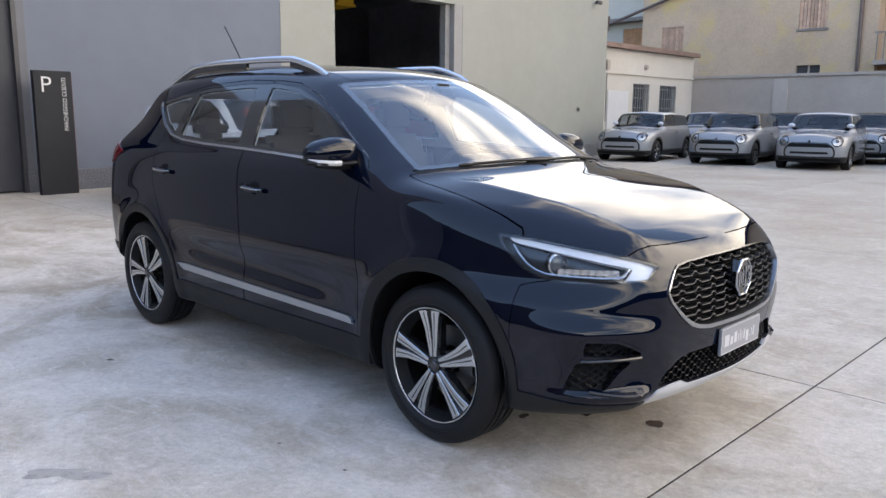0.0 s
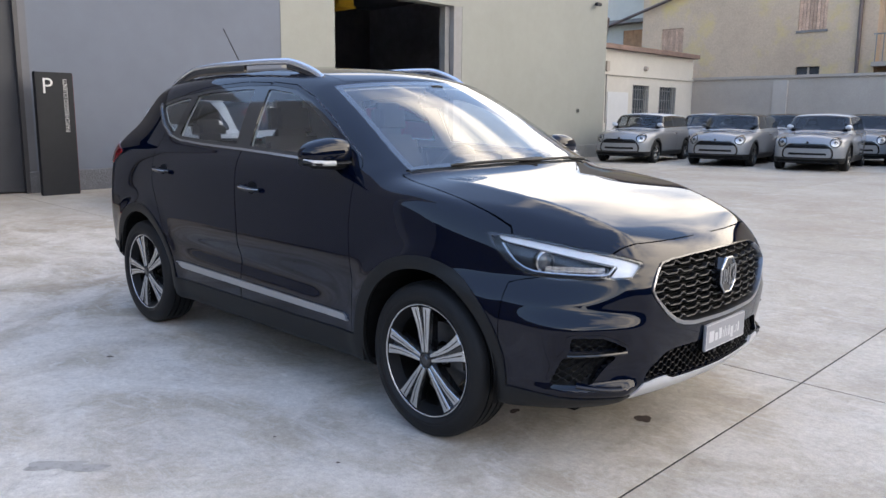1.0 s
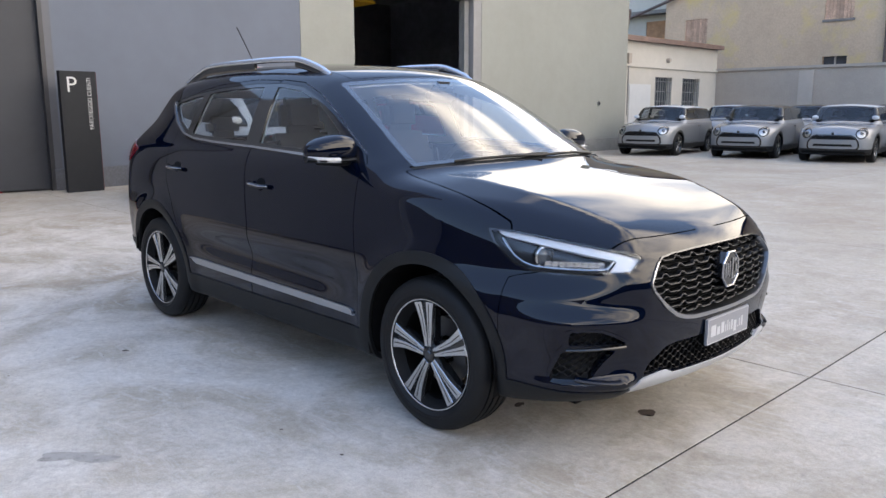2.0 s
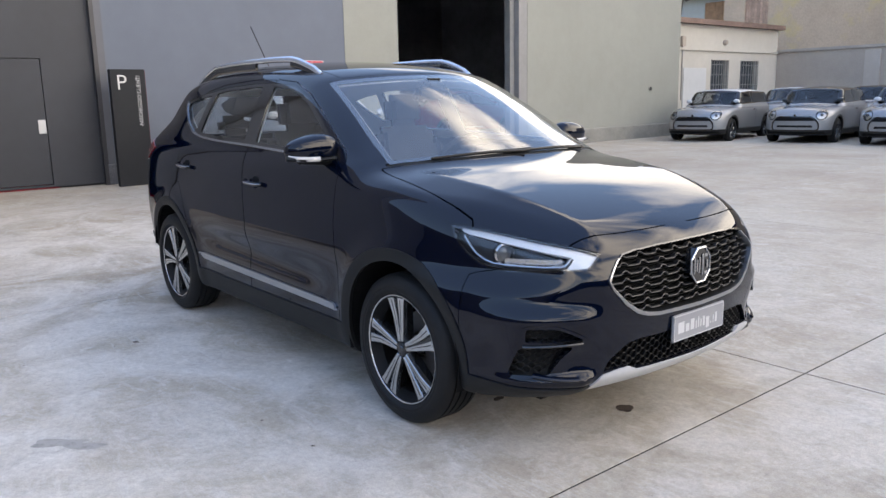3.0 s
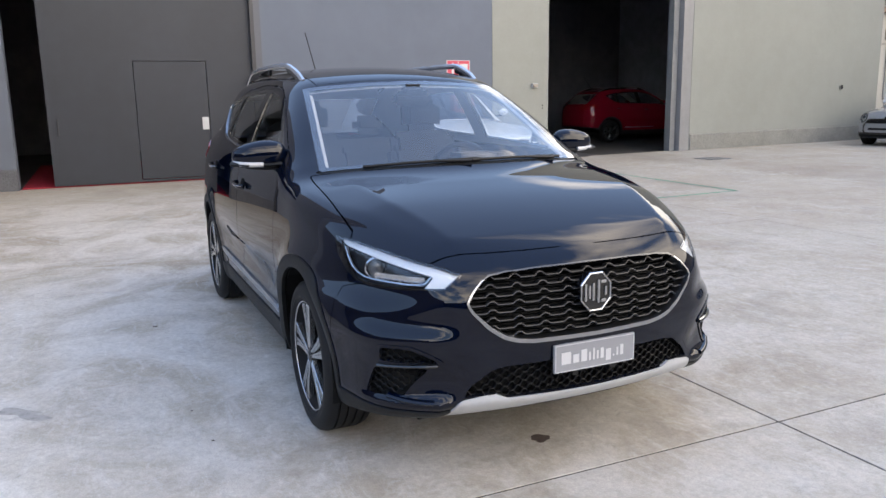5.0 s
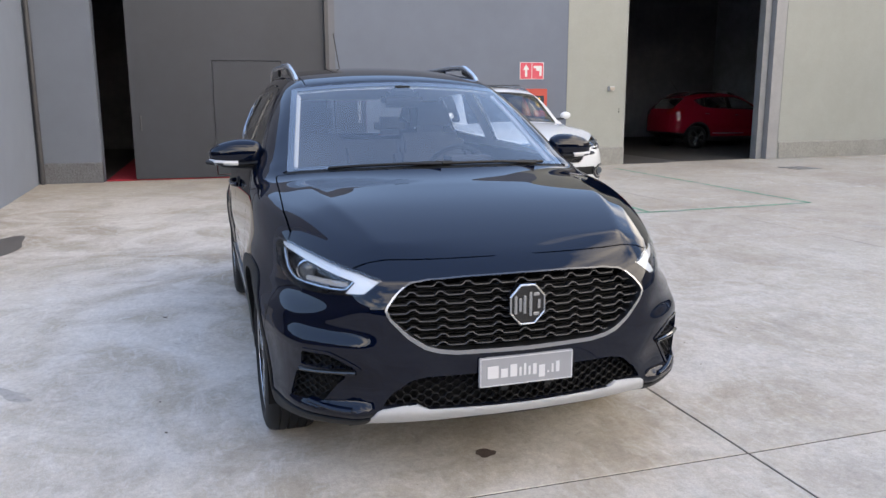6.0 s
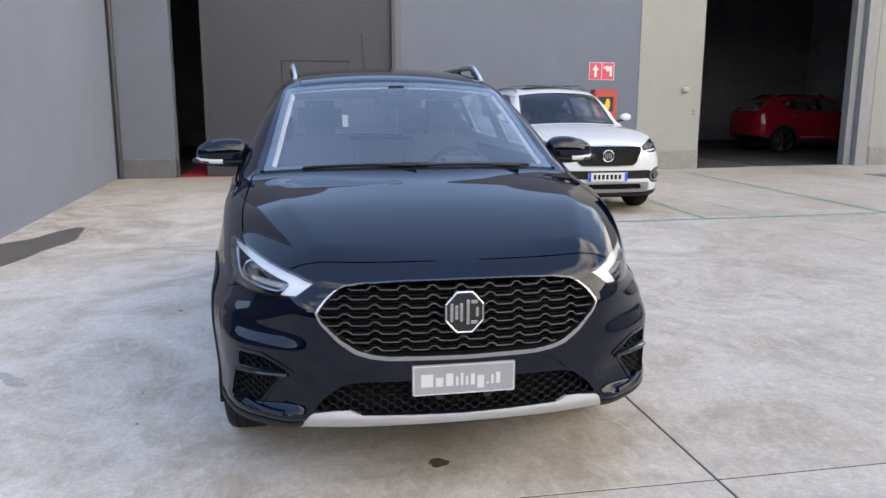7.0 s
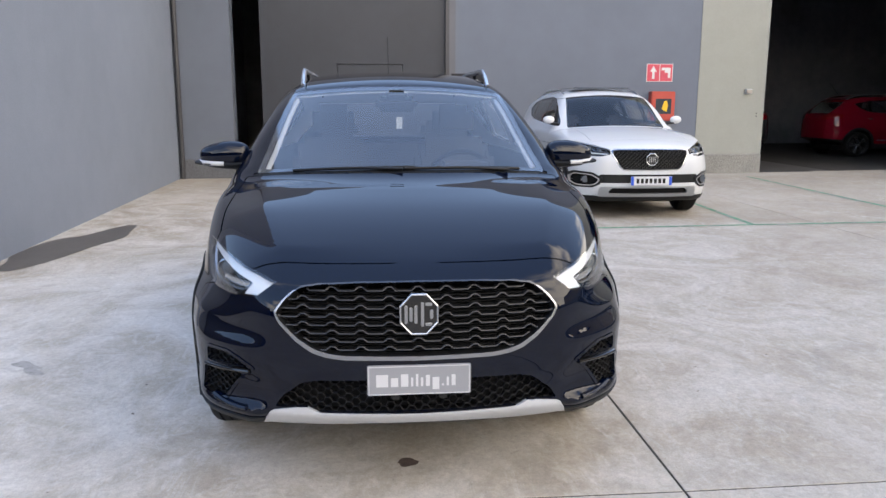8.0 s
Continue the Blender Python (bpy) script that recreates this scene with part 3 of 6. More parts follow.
# ---------------------------------------------------------------- boundary wall and ochre house
structure("wall_boundary", box_bm(LX, LY1, -0.05, 30, LY1 + 0.3, 2.88), M_FENCE, "grey plastered boundary wall with a coping", "wall")
structure("trim_coping", box_bm(LX, LY1 - 0.06, 2.88, 30, LY1 + 0.36, 2.98), M_FENCE, "grey stone coping of the boundary wall", "coping")
for n, x in enumerate((-11.4, -5.4, 0.6, 6.6)):
    structure("trim_pier_%d" % (n + 1), box_bm(x - 0.26, LY1 - 0.06, -0.05, x + 0.26, LY1 - 0.001, 2.80), surface("pale_pier", (0.43, 0.38, 0.33), 0.88, vary=0.06, scale=1), "flat plastered pier of the boundary wall", "pier")

HY = 32.3
house = tagged(new("ochre_house"), "weathered ochre plastered house with bleached wooden shutters", "house")


def wall_with_holes(x0, x1, z0, z1, holes, y0, y1):
    """A wall across y, with rectangular openings (xa, xb, za, zb) that go right through."""
    xs = sorted({x0, x1, *[h[0] for h in holes], *[h[1] for h in holes]})
    zs = sorted({z0, z1, *[h[2] for h in holes], *[h[3] for h in holes]})
    bm = bmesh.new()
    for xa, xb in zip(xs, xs[1:]):
        for za, zb in zip(zs, zs[1:]):
            if not any(h[0] <= xa and xb <= h[1] and h[2] <= za and zb <= h[3] for h in holes):
                add(bm, box_bm(xa, y0, za, xb, y1, zb))
    bmesh.ops.remove_doubles(bm, verts=bm.verts[:], dist=0.0005)
    twin = {}
    for f in bm.faces:
        twin.setdefault(tuple(sorted(v.index for v in f.verts)), []).append(f)
    bmesh.ops.delete(bm, geom=[f for fs in twin.values() if len(fs) > 1 for f in fs], context="FACES")
    return bm


SHUT = [(-12.09, -11.02, 4.86, 6.35), (-18.05, -17.0, 4.0, 5.32), (-5.6, -4.5, 4.86, 6.35), (-12.09, -11.02, 7.6, 9.0)]
SMALL = [(-12.05, -11.14, 3.13, 3.46)]
holes = SHUT + SMALL
part("wall", wall_with_holes(-19.05, -9.6, 0, 9.6, [h for h in holes if h[1] < -9.7], HY, HY + 0.4), M_OCHRE, house)
part("wall", wall_with_holes(-9.6, 14, 0, 9.6, [h for h in holes if h[0] > -9.5], HY + 0.5, HY + 0.9), M_OCHRE, house)
part("return_wall", box_bm(-9.6, HY, 0, -9.2, HY + 0.5, 9.6), M_OCHRE, house)
part("back_wall", box_bm(-19.05, HY + 6, 0, 14, HY + 6.3, 9.6), M_OCHRE, house)
part("side_wall", box_bm(-19.05, HY + 0.4, 0, -18.7, HY + 6, 9.6), M_OCHRE, house)
bm = plate_bm([(HY - 0.7, 9.5), (HY + 3.2, 10.8), (HY + 7, 9.5), (HY + 7, 9.65), (HY + 3.2, 10.95), (HY - 0.7, 9.65)], -19.6, 14.4)
part("roof", bm, M_TILE, house)
for xa, xb, za, zb in SHUT:
    yy = HY if xb < -9.7 else HY + 0.5
    w = part("window", box_bm(xa - 0.06, yy - 0.05, za - 0.09, xb + 0.06, yy + 0.12, za - 0.001), M_TILE, house, "stone window sill")
    n = 8
    for k in range(n):
        u = xa + (xb - xa) * k / n
        part("shutter_board", box_bm(u + 0.006, yy + 0.04, za, u + (xb - xa) / n - 0.006, yy + 0.075, zb), M_SHUTTER, w)
    part("pane", box_bm(xa, yy + 0.09, za, xb, yy + 0.12, zb), M_DARKPANE, w)
for xa, xb, za, zb in SMALL:
    w = part("small_window", box_bm(xa, HY + 0.14, za, xb, HY + 0.18, zb), M_DARKPANE, house)
    part("window_frame", box_bm((xa + xb) / 2 - 0.03, HY + 0.08, za, (xa + xb) / 2 + 0.03, HY + 0.14, zb), M_FENCE, w)
part("downpipe", rod_bm((-9.75, HY - 0.1, 2.0), (-9.85, HY - 0.1, 9.5), 0.075, 10), M_COPPER, house, smooth=True)
bal = part("balcony", box_bm(-9.2, HY - 0.4, 3.36, -4.2, HY + 0.5, 3.52), M_FENCE, house)
for k in range(20):
    part("baluster", rod_bm((-9.1 + k * 0.25, HY - 0.33, 3.52), (-9.1 + k * 0.25, HY - 0.33, 4.5), 0.02, 6), M_BARS, bal)
part("handrail", box_bm(-9.2, HY - 0.37, 4.5, -4.2, HY - 0.29, 4.55), M_BARS, bal)

# farther pale house with a sloping eaves line
side = tagged(new("pale_house"), "pale house with wooden shutters and a sloping brown eaves", "house")
part("wall", wall_with_holes(-26, -19.05, 0, 7.6, [(-21.3, -20.2, 4.55, 5.66)], HY + 2.0, HY + 2.3), M_WHITEWALL, side)
w = part("window", box_bm(-21.36, HY + 1.96, 4.47, -20.14, HY + 2.05, 4.54), M_TILE, side)
for k in range(6):
    part("shutter_board", box_bm(-21.3 + k * 0.183 + 0.006, HY + 2.03, 4.55, -21.3 + (k + 1) * 0.183 - 0.006, HY + 2.07, 5.66), surface("orange_wood", (0.42, 0.22, 0.11), 0.7, vary=0.2, scale=3) if k == 0 else bpy.data.materials["orange_wood"], w)
part("pane", box_bm(-21.3, HY + 2.1, 4.55, -20.2, HY + 2.14, 5.66), M_DARKPANE, side)
part("roof", box_bm(-26, HY + 1.4, 5.95, -19.06, HY + 2.4, 6.12), M_TILE, side)
part("upper_wall", box_bm(-26, HY + 2.0, 7.6, -19.06, HY + 2.3, 10), M_OCHRE, side)

gut = tagged(new("roof_gutter"), "brown metal gutter pipe running off the cream facade", "gutter")
part("gutter", rod_bm((-20.9, 32.1, 5.6), (-15.0, 32.1, 7.33), 0.07, 10), M_COPPER, gut, smooth=True)
part("elbow", rod_bm((-14.05, 21.72, 4.5), (-14.4, 22.1, 3.86), 0.06, 10), M_COPPER, gut, smooth=True)

# ---------------------------------------------------------------- added unseen walls that close the yard behind the camera and darken reflections
structure("wall_back_1", box_bm(-14.4, -20.4, -0.05, 22, -20, 7.5), M_BEHIND, "added unseen dark wall across the yard, for reflections", "wall")
structure("wall_back_2", box_bm(21.6, -20, -0.05, 22, 29, 5.0), M_BEHIND, "added unseen dark wall across the yard, for reflections", "wall")
structure("wall_back_3", box_bm(-14.4, -20, -0.05, -14.0, -1.28, TOP), M_GREYWALL, "unseen grey wall in line with the facade", "wall")

# ---------------------------------------------------------------- car bodies: a smooth solid, cut into its panels
def curve(*pairs):
    """A smooth monotone curve through (u, v) pairs."""
    u, v = np.array([p[0] for p in pairs], float), np.array([p[1] for p in pairs], float)
    order = np.argsort(u)
    u, v = u[order], v[order]
    h, dl = np.diff(u), np.diff(v) / np.diff(u)
    m = np.zeros_like(v)
    m[0], m[-1] = dl[0], dl[-1]
    for i in range(1, len(v) - 1):
        if dl[i - 1] * dl[i] > 0:
            a, b = 2 * h[i] + h[i - 1], h[i] + 2 * h[i - 1]
            m[i] = (a + b) / (a / dl[i - 1] + b / dl[i])

    def at(q):
        q = np.clip(np.asarray(q, float), u[0], u[-1])
        i = np.clip(np.searchsorted(u, q) - 1, 0, len(u) - 2)
        t = (q - u[i]) / h[i]
        return ((2 * t**3 - 3 * t**2 + 1) * v[i] + (t**3 - 2 * t**2 + t) * h[i] * m[i] + (3 * t**2 - 2 * t**3) * v[i + 1] + (t**3 - t**2) * h[i] * m[i + 1])
    return at


def ramp(q, a, b):
    t = np.clip((q - a) / (b - a), 0, 1)
    return t * t * (3 - 2 * t)


def smax(a, b, k):
    h = np.maximum(k - np.abs(a - b), 0) / k
    return np.maximum(a, b) + h * h * k * 0.25


def poly_sd(poly, u, v):
    """Signed distance to a polygon, negative inside."""
    u, v = np.asarray(u, float), np.asarray(v, float)
    d = np.full(u.shape, 1e9)
    s = np.ones(u.shape)
    n = len(poly)
    for i in range(n):
        (x0, y0), (x1, y1) = poly[i], poly[i - 1]
        ex, ey = x1 - x0, y1 - y0
        wx, wy = u - x0, v - y0
        t = np.clip((wx * ex + wy * ey) / (ex * ex + ey * ey), 0, 1)
        d = np.minimum(d, (wx - ex * t) ** 2 + (wy - ey * t) ** 2)
        c1, c2, c3 = v >= y0, v < y1, ex * wy > ey * wx
        s = np.where((c1 & c2 & c3) | (~c1 & ~c2 & ~c3), -s, s)
    return s * np.sqrt(d)


def solid(spec):
    """The field of a car's outer form: negative inside. Axes: x ahead of the front axle, y to the left, z up."""
    w, plan, top, shift, crown, nose, tail, low = (spec[k] for k in ("width", "plan", "top", "shift", "crown", "nose", "tail", "low"))
    bow, bow2, knee, k1, k2 = spec["bow"]
    crease = spec.get("crease")
    sculpt = spec.get("sculpt")
    face = spec.get("face")
    x_hood = spec["cowl"]

    def f(p):
        x, y, z = p[..., 0], np.abs(p[..., 1]), p[..., 2]
        wid = w(z) * plan(x)
        if sculpt:
            wid = wid + sculpt(x, z)
        dw = (w(z + 0.01) - w(z - 0.01)) / 0.02
        side = (y - wid) / np.sqrt(1 + np.minimum(dw * dw, 4))
        s = x + shift * y * y * (1 - ramp(x, x_hood, x_hood + 0.6))
        t = top(s) - crown(x) * y * y
        if crease:
            t = t + crease(x, y)
        dt = (top(s + 0.01) - top(s - 0.01)) / 0.02
        roof = (z - t) / np.sqrt(1 + np.minimum(dt * dt, 4))
        over, b2 = np.maximum(0, y - knee), bow2(z)
        front = (x - (nose(z) - bow * y * y - b2 * over**2 + (face(y, z) if face else 0.0))) / np.sqrt(1 + np.minimum((2 * bow * y + 2 * b2 * over) ** 2, 9))
        rear = tail(z) + 0.12 * y * y + 1.6 * np.maximum(0, y - 0.5) ** 2 - x
        g = smax(side, roof, k1)
        g = smax(g, front, k2)
        g = smax(g, rear, k2)
        return smax(g, low(x) - z, 0.04)
    return f


def gradient(f, p, e=0.002):
    g = np.stack([f(p + np.eye(3)[i] * e) - f(p - np.eye(3)[i] * e) for i in range(3)], -1)
    return g / np.maximum(np.linalg.norm(g, axis=-1, keepdims=True), 1e-9)


class Shell:
    """The half of a car's skin with y >= 0 as triangles that carry a label each."""

    def __init__(self, spec):
        self.f = solid(spec)
        xr, xf, za, step, turns = spec["axis"]
        n_cap, n_phi = max(12, int(0.9 / step)), turns
        st = [(xr, th) for th in np.linspace(-math.pi / 2, 0, n_cap, endpoint=False)]
        st += [(x, 0.0) for x in np.linspace(xr, xf, int((xf - xr) / step))]
        st += [(xf, th) for th in np.linspace(0, math.pi / 2, n_cap + 1)[1:]]
        phi = np.linspace(-math.pi / 2, math.pi / 2, n_phi)
        o = np.array([[(x, 0, za)] * n_phi for x, _ in st])
        d = np.array([[(math.sin(th), math.cos(th) * math.cos(a), math.cos(th) * math.sin(a)) for a in phi] for _, th in st])
        lo, hi = np.zeros(d.shape[:2]), np.full(d.shape[:2], 3.0)
        for _ in range(34):
            mid = (lo + hi) / 2
            inside = self.f(o + d * mid[..., None]) < 0
            lo, hi = np.where(inside, mid, lo), np.where(inside, hi, mid)
        p = o + d * lo[..., None]
        p[:, 0, 1] = p[:, -1, 1] = 0
        p[0, :, 1] = p[-1, :, 1] = 0
        m = len(st)
        self.v = p.reshape(-1, 3)
        i, j = np.meshgrid(np.arange(m - 1), np.arange(n_phi - 1), indexing="ij")
        a, b, c, e = i * n_phi + j, (i + 1) * n_phi + j, (i + 1) * n_phi + j + 1, i * n_phi + j + 1
        self.t = np.concatenate([np.stack([a, b, c], -1).reshape(-1, 3), np.stack([a, c, e], -1).reshape(-1, 3)])
        fa, fb, fc = (self.v[self.t[:, k]] for k in range(3))
        nrm = np.cross(fb - fa, fc - fa)
        keep = np.linalg.norm(nrm, axis=1) > 1e-10
        self.t, nrm, fa = self.t[keep], nrm[keep], fa[keep]
        mid = self.v[self.t].mean(1)
        if np.mean(np.sum(nrm * gradient(self.f, mid), 1) > 0) < 0.5:
            self.t = self.t[:, ::-1]
        self.label = np.array(["body"] * len(self.t), dtype=object)

    def split(self, dist, tag, only=("body",), eps=0.0012):
        """Give the label tag to what lies where dist is negative, cutting the triangles along its border."""
        d = dist(self.v[:, 0], self.v[:, 1], self.v[:, 2])
        d = np.where(np.abs(d) < eps, 0.0, d)
        mine = np.isin(self.label, only) if only else np.ones(len(self.t), bool)
        dd = d[self.t]
        inner = mine & (dd.max(1) <= 0) & (dd.min(1) < 0)
        mixed = np.nonzero(mine & (dd.max(1) > 0) & (dd.min(1) < 0))[0]
        self.label[inner] = tag
        fresh, made, tris, labels = [], {}, [], []
        n0 = len(self.v)

        def between(a, b):
            key = (a, b) if a < b else (b, a)
            if key not in made:
                t = d[key[0]] / (d[key[0]] - d[key[1]])
                made[key] = n0 + len(fresh)
                fresh.append(self.v[key[0]] * (1 - t) + self.v[key[1]] * t)
            return made[key]

        for k in mixed:
            tri = [int(q) for q in self.t[k]]
            neg, pos = [], []
            for q in range(3):
                a, b = tri[q], tri[(q + 1) % 3]
                if d[a] <= 0:
                    neg.append(a)
                if d[a] >= 0:
                    pos.append(a)
                if d[a] * d[b] < 0:
                    c = between(a, b)
                    neg.append(c), pos.append(c)
            for ring, lab in ((neg, tag), (pos, self.label[k])):
                for q in range(1, len(ring) - 1):
                    tris.append((ring[0], ring[q], ring[q + 1])), labels.append(lab)
        if fresh:
            keep = np.ones(len(self.t), bool)
            keep[mixed] = False
            fv = np.array(fresh)
            seam = np.abs(fv[:, 1]) < 1e-6
            for _ in range(2):
                fv = fv - gradient(self.f, fv) * self.f(fv)[:, None]
            fv[seam, 1] = 0
            self.v = np.concatenate([self.v, fv])
            self.t = np.concatenate([self.t[keep], np.array(tris)])
            self.label = np.concatenate([self.label[keep], np.array(labels, dtype=object)])

    def panel(self, dist, tag, only=("body",), gap=0.002):
        """As split, with an open joint round the new panel."""
        self.split(lambda x, y, z: dist(x, y, z) - gap, "joint", only)
        self.split(lambda x, y, z: dist(x, y, z) + gap, tag, ("joint",))

    def score(self, dist, only=("body",)):
        """Lay an edge of the mesh along dist = 0."""
        self.split(dist, "scored", only)
        self.label[self.label == "scored"] = only[0]

    def close(self):
        self.n = gradient(self.f, self.v)

    def part(self, name, labels, material, parent, off=0.0, rim=0.012, side=0, label="", where=None):
        """Link the triangles with these labels as one mesh; side: 0 both halves, 1 left, -1 right."""
        pick = self.t[np.isin(self.label, labels)]
        if where:
            mid = self.v[pick].mean(1)
            pick = pick[where(mid[:, 0], mid[:, 1], mid[:, 2])]
        if not len(pick):
            return None
        used, inv = np.unique(pick, return_inverse=True)
        tri = inv.reshape(-1, 3)
        nn = self.n[used]
        vv = self.v[used] + nn * off
        edges = {}
        for a, b, c in tri.tolist():
            for q, r in ((a, b), (b, c), (c, a)):
                edges[(q, r)] = edges.get((q, r), 0) + 1
        border = [(q, r) for q, r in edges if (r, q) not in edges and not (abs(vv[q, 1]) < 0.002 and abs(vv[r, 1]) < 0.002)]
        pv, pn, pf = [vv], [nn], [tri]
        if rim and border:
            b = np.array(border)
            A, B = vv[b[:, 0]], vv[b[:, 1]]
            A2, B2 = A - nn[b[:, 0]] * rim, B - nn[b[:, 1]] * rim
            rn = np.cross(A2 - A, B - A)
            rn = rn / np.maximum(np.linalg.norm(rn, axis=1, keepdims=True), 1e-9)
            k = len(b)
            i0 = len(vv) + np.arange(k)
            pv.append(np.concatenate([A, B, B2, A2])), pn.append(np.concatenate([rn] * 4))
            pf.append(np.concatenate([np.stack([i0 + k, i0, i0 + 3 * k], 1), np.stack([i0 + k, i0 + 3 * k, i0 + 2 * k], 1)]))
        V, N, F = np.concatenate(pv), np.concatenate(pn), np.concatenate(pf)
        flip = np.array([1, -1, 1])
        if side == -1:
            V, N, F = V * flip, N * flip, F[:, ::-1]
        elif side == 0:
            V, N, F = np.concatenate([V, V * flip]), np.concatenate([N, N * flip]), np.concatenate([F, F[:, ::-1] + len(V)])
        me = bpy.data.meshes.new(name)
        me.from_pydata(V.tolist(), [], F.tolist())
        me.polygons.foreach_set("use_smooth", [True] * len(F))
        me.update()
        if len(me.polygons) == len(F):
            me.normals_split_custom_set_from_vertices(N.tolist())
        me.materials.append(material)
        ob = new(name, me)
        ob.parent = parent
        if label:
            ob["label"] = label
        return ob

    def at(self, x, y, z, way):
        """The point of the skin met from (x, y, z), a place inside, along way."""
        o, d = np.array((x, y, z), float), np.array(way, float)
        lo, hi = 0.0, 3.0
        for _ in range(40):
            mid = (lo + hi) / 2
            if self.f((o + d * mid)[None])[0] < 0:
                lo = mid
            else:
                hi = mid
        return Vector(o + d * lo)


def paint(name, base, flake=0.25, rough=0.35, metal=0.0):
    """Car paint: a tinted base with fine flakes under a clear coat."""
    m = bpy.data.materials.new(name)
    m.use_nodes = True
    n, l = m.node_tree.nodes, m.node_tree.links
    b = n["Principled BSDF"]
    b.inputs["Metallic"].default_value, b.inputs["Roughness"].default_value = metal, rough
    b.inputs["Coat Weight"].default_value, b.inputs["Coat Roughness"].default_value, b.inputs["Coat IOR"].default_value = 1.0, 0.008, 1.45
    b.inputs["Specular IOR Level"].default_value = 0.0
    co, vo, mr, mx = n.new("ShaderNodeTexCoord"), n.new("ShaderNodeTexVoronoi"), n.new("ShaderNodeMapRange"), n.new("ShaderNodeVectorMath")
    vo.inputs["Scale"].default_value = 900
    mr.inputs["To Min"].default_value, mr.inputs["To Max"].default_value = 1 - flake, 1 + flake
    mx.operation = "MULTIPLY"
    mx.inputs[0].default_value = base
    l.new(co.outputs["Object"], vo.inputs["Vector"])
    l.new(vo.outputs["Distance"], mr.inputs["Value"])
    l.new(mr.outputs["Result"], mx.inputs[1])
    l.new(mx.outputs["Vector"], b.inputs["Base Color"])
    return m


P_NAVY = paint("black_blue_metallic_paint", (0.0006, 0.0021, 0.0088), 0.3, 0.4, 0.0)
P_WHITE = paint("white_car_paint", (0.56, 0.57, 0.585), 0.03)
P_RED = paint("red_car_paint", (0.19, 0.004, 0.017), 0.2, 0.35, 0.0)
P_SILVER = paint("silver_car_paint", (0.26, 0.265, 0.275), 0.12, 0.4, 0.4)
P_DARK = paint("dark_car_paint", (0.03, 0.035, 0.04), 0.2, 0.35, 0.3)
M_CLAD = surface("black_grained_plastic", (0.0085, 0.009, 0.0095), 0.55, spec=0.32, vary=0.08, scale=3, grain=0.1, grain_scale=300, bump=0.0004)
M_GLOSSBLACK = surface("gloss_black_plastic", (0.008, 0.008, 0.009), 0.08, coat=0.5)
M_VOID = surface("black_inner_panel", (0.004, 0.004, 0.0045), 0.8, spec=0.2)
M_MESH = surface("black_mesh_plastic", (0.005, 0.005, 0.006), 0.4, spec=0.25)
M_BAREDGE = surface("dark_chrome_edge", (0.045, 0.046, 0.05), 0.42, metal=0.5)
M_CHROME = surface("chrome", (0.50, 0.51, 0.53), 0.2, metal=1.0)
M_FRAMECHROME = surface("satin_chrome", (0.40, 0.41, 0.43), 0.30, metal=1.0)
M_DARKCHROME = surface("dark_chrome", (0.11, 0.112, 0.118), 0.22, metal=1.0)
M_SATIN = surface("satin_silver", (0.40, 0.41, 0.43), 0.34, metal=0.85, vary=0.03, scale=6)
M_RAIL = surface("anodised_rail", (0.72, 0.75, 0.80), 0.24, metal=0.9, vary=0.02, scale=6)
M_SKID = surface("silver_painted_plastic", (0.52, 0.53, 0.55), 0.3, metal=0.25, vary=0.02, scale=5)
M_GRILLE = surface("dark_satin_grille", (0.008, 0.008, 0.009), 0.4, spec=0.35)
M_TYRE = surface("tyre_rubber", (0.0065, 0.0065, 0.007), 0.62, spec=0.35, vary=0.12, scale=7, grain=0.1, grain_scale=90)
M_RIMDARK = surface("gloss_black_wheel_paint", (0.012, 0.012, 0.013), 0.18, coat=0.4)
M_BARREL = surface("matt_black_wheel_barrel", (0.006, 0.006, 0.0065), 0.6, spec=0.2)
M_RIMCUT = surface("machined_aluminium", (0.54, 0.55, 0.56), 0.26, metal=0.95, grain=0.05, grain_scale=200)
M_DISC = surface("brake_steel", (0.11, 0.107, 0.104), 0.45, metal=0.8, vary=0.1, scale=10)
M_LAMPDARK = surface("lamp_housing", (0.05, 0.053, 0.06), 0.2, metal=0.6)
M_LAMPGUIDE = surface("frosted_light_guide", (0.62, 0.64, 0.67), 0.3, coat=0.5)
M_LAMPCHROME = surface("lamp_reflector", (0.55, 0.56, 0.58), 0.22, metal=1.0)
M_LENS = surface("projector_lens", (0.06, 0.07, 0.085), 0.03, coat=1.0)
M_TAIL = surface("red_lamp_plastic", (0.20, 0.005, 0.010), 0.12, coat=0.6)
M_SEAT = surface("black_seat_cloth", (0.045, 0.045, 0.05), 0.85, vary=0.15, scale=9, grain=0.1, grain_scale=120)
M_TRIMGREY = surface("grey_headlining", (0.82, 0.82, 0.83), 0.9, vary=0.04, scale=5)
M_PILLAR = surface("pale_grey_pillar_trim", (0.42, 0.42, 0.43), 0.85, vary=0.04, scale=5)
M_PLATE = surface("silver_plate_sheet", (0.25, 0.255, 0.275), 0.35, vary=0.03, scale=8)
M_WS = glazing("windscreen_glass", (0.90, 0.93, 0.95), 1.0, 0.135)
M_REARGLASS = glazing("tinted_rear_glass", (0.62, 0.64, 0.65))
M_FARGLASS = glazing("tinted_windscreen_glass", (0.56, 0.60, 0.64), 0.9, 0.06)
M_SIDEGLASS = glazing("side_glass", (0.84, 0.87, 0.87), 1.0, 0.05)
M_COVER = glazing("clear_lamp_cover", (0.95, 0.96, 0.97), 1.0, 0.03)
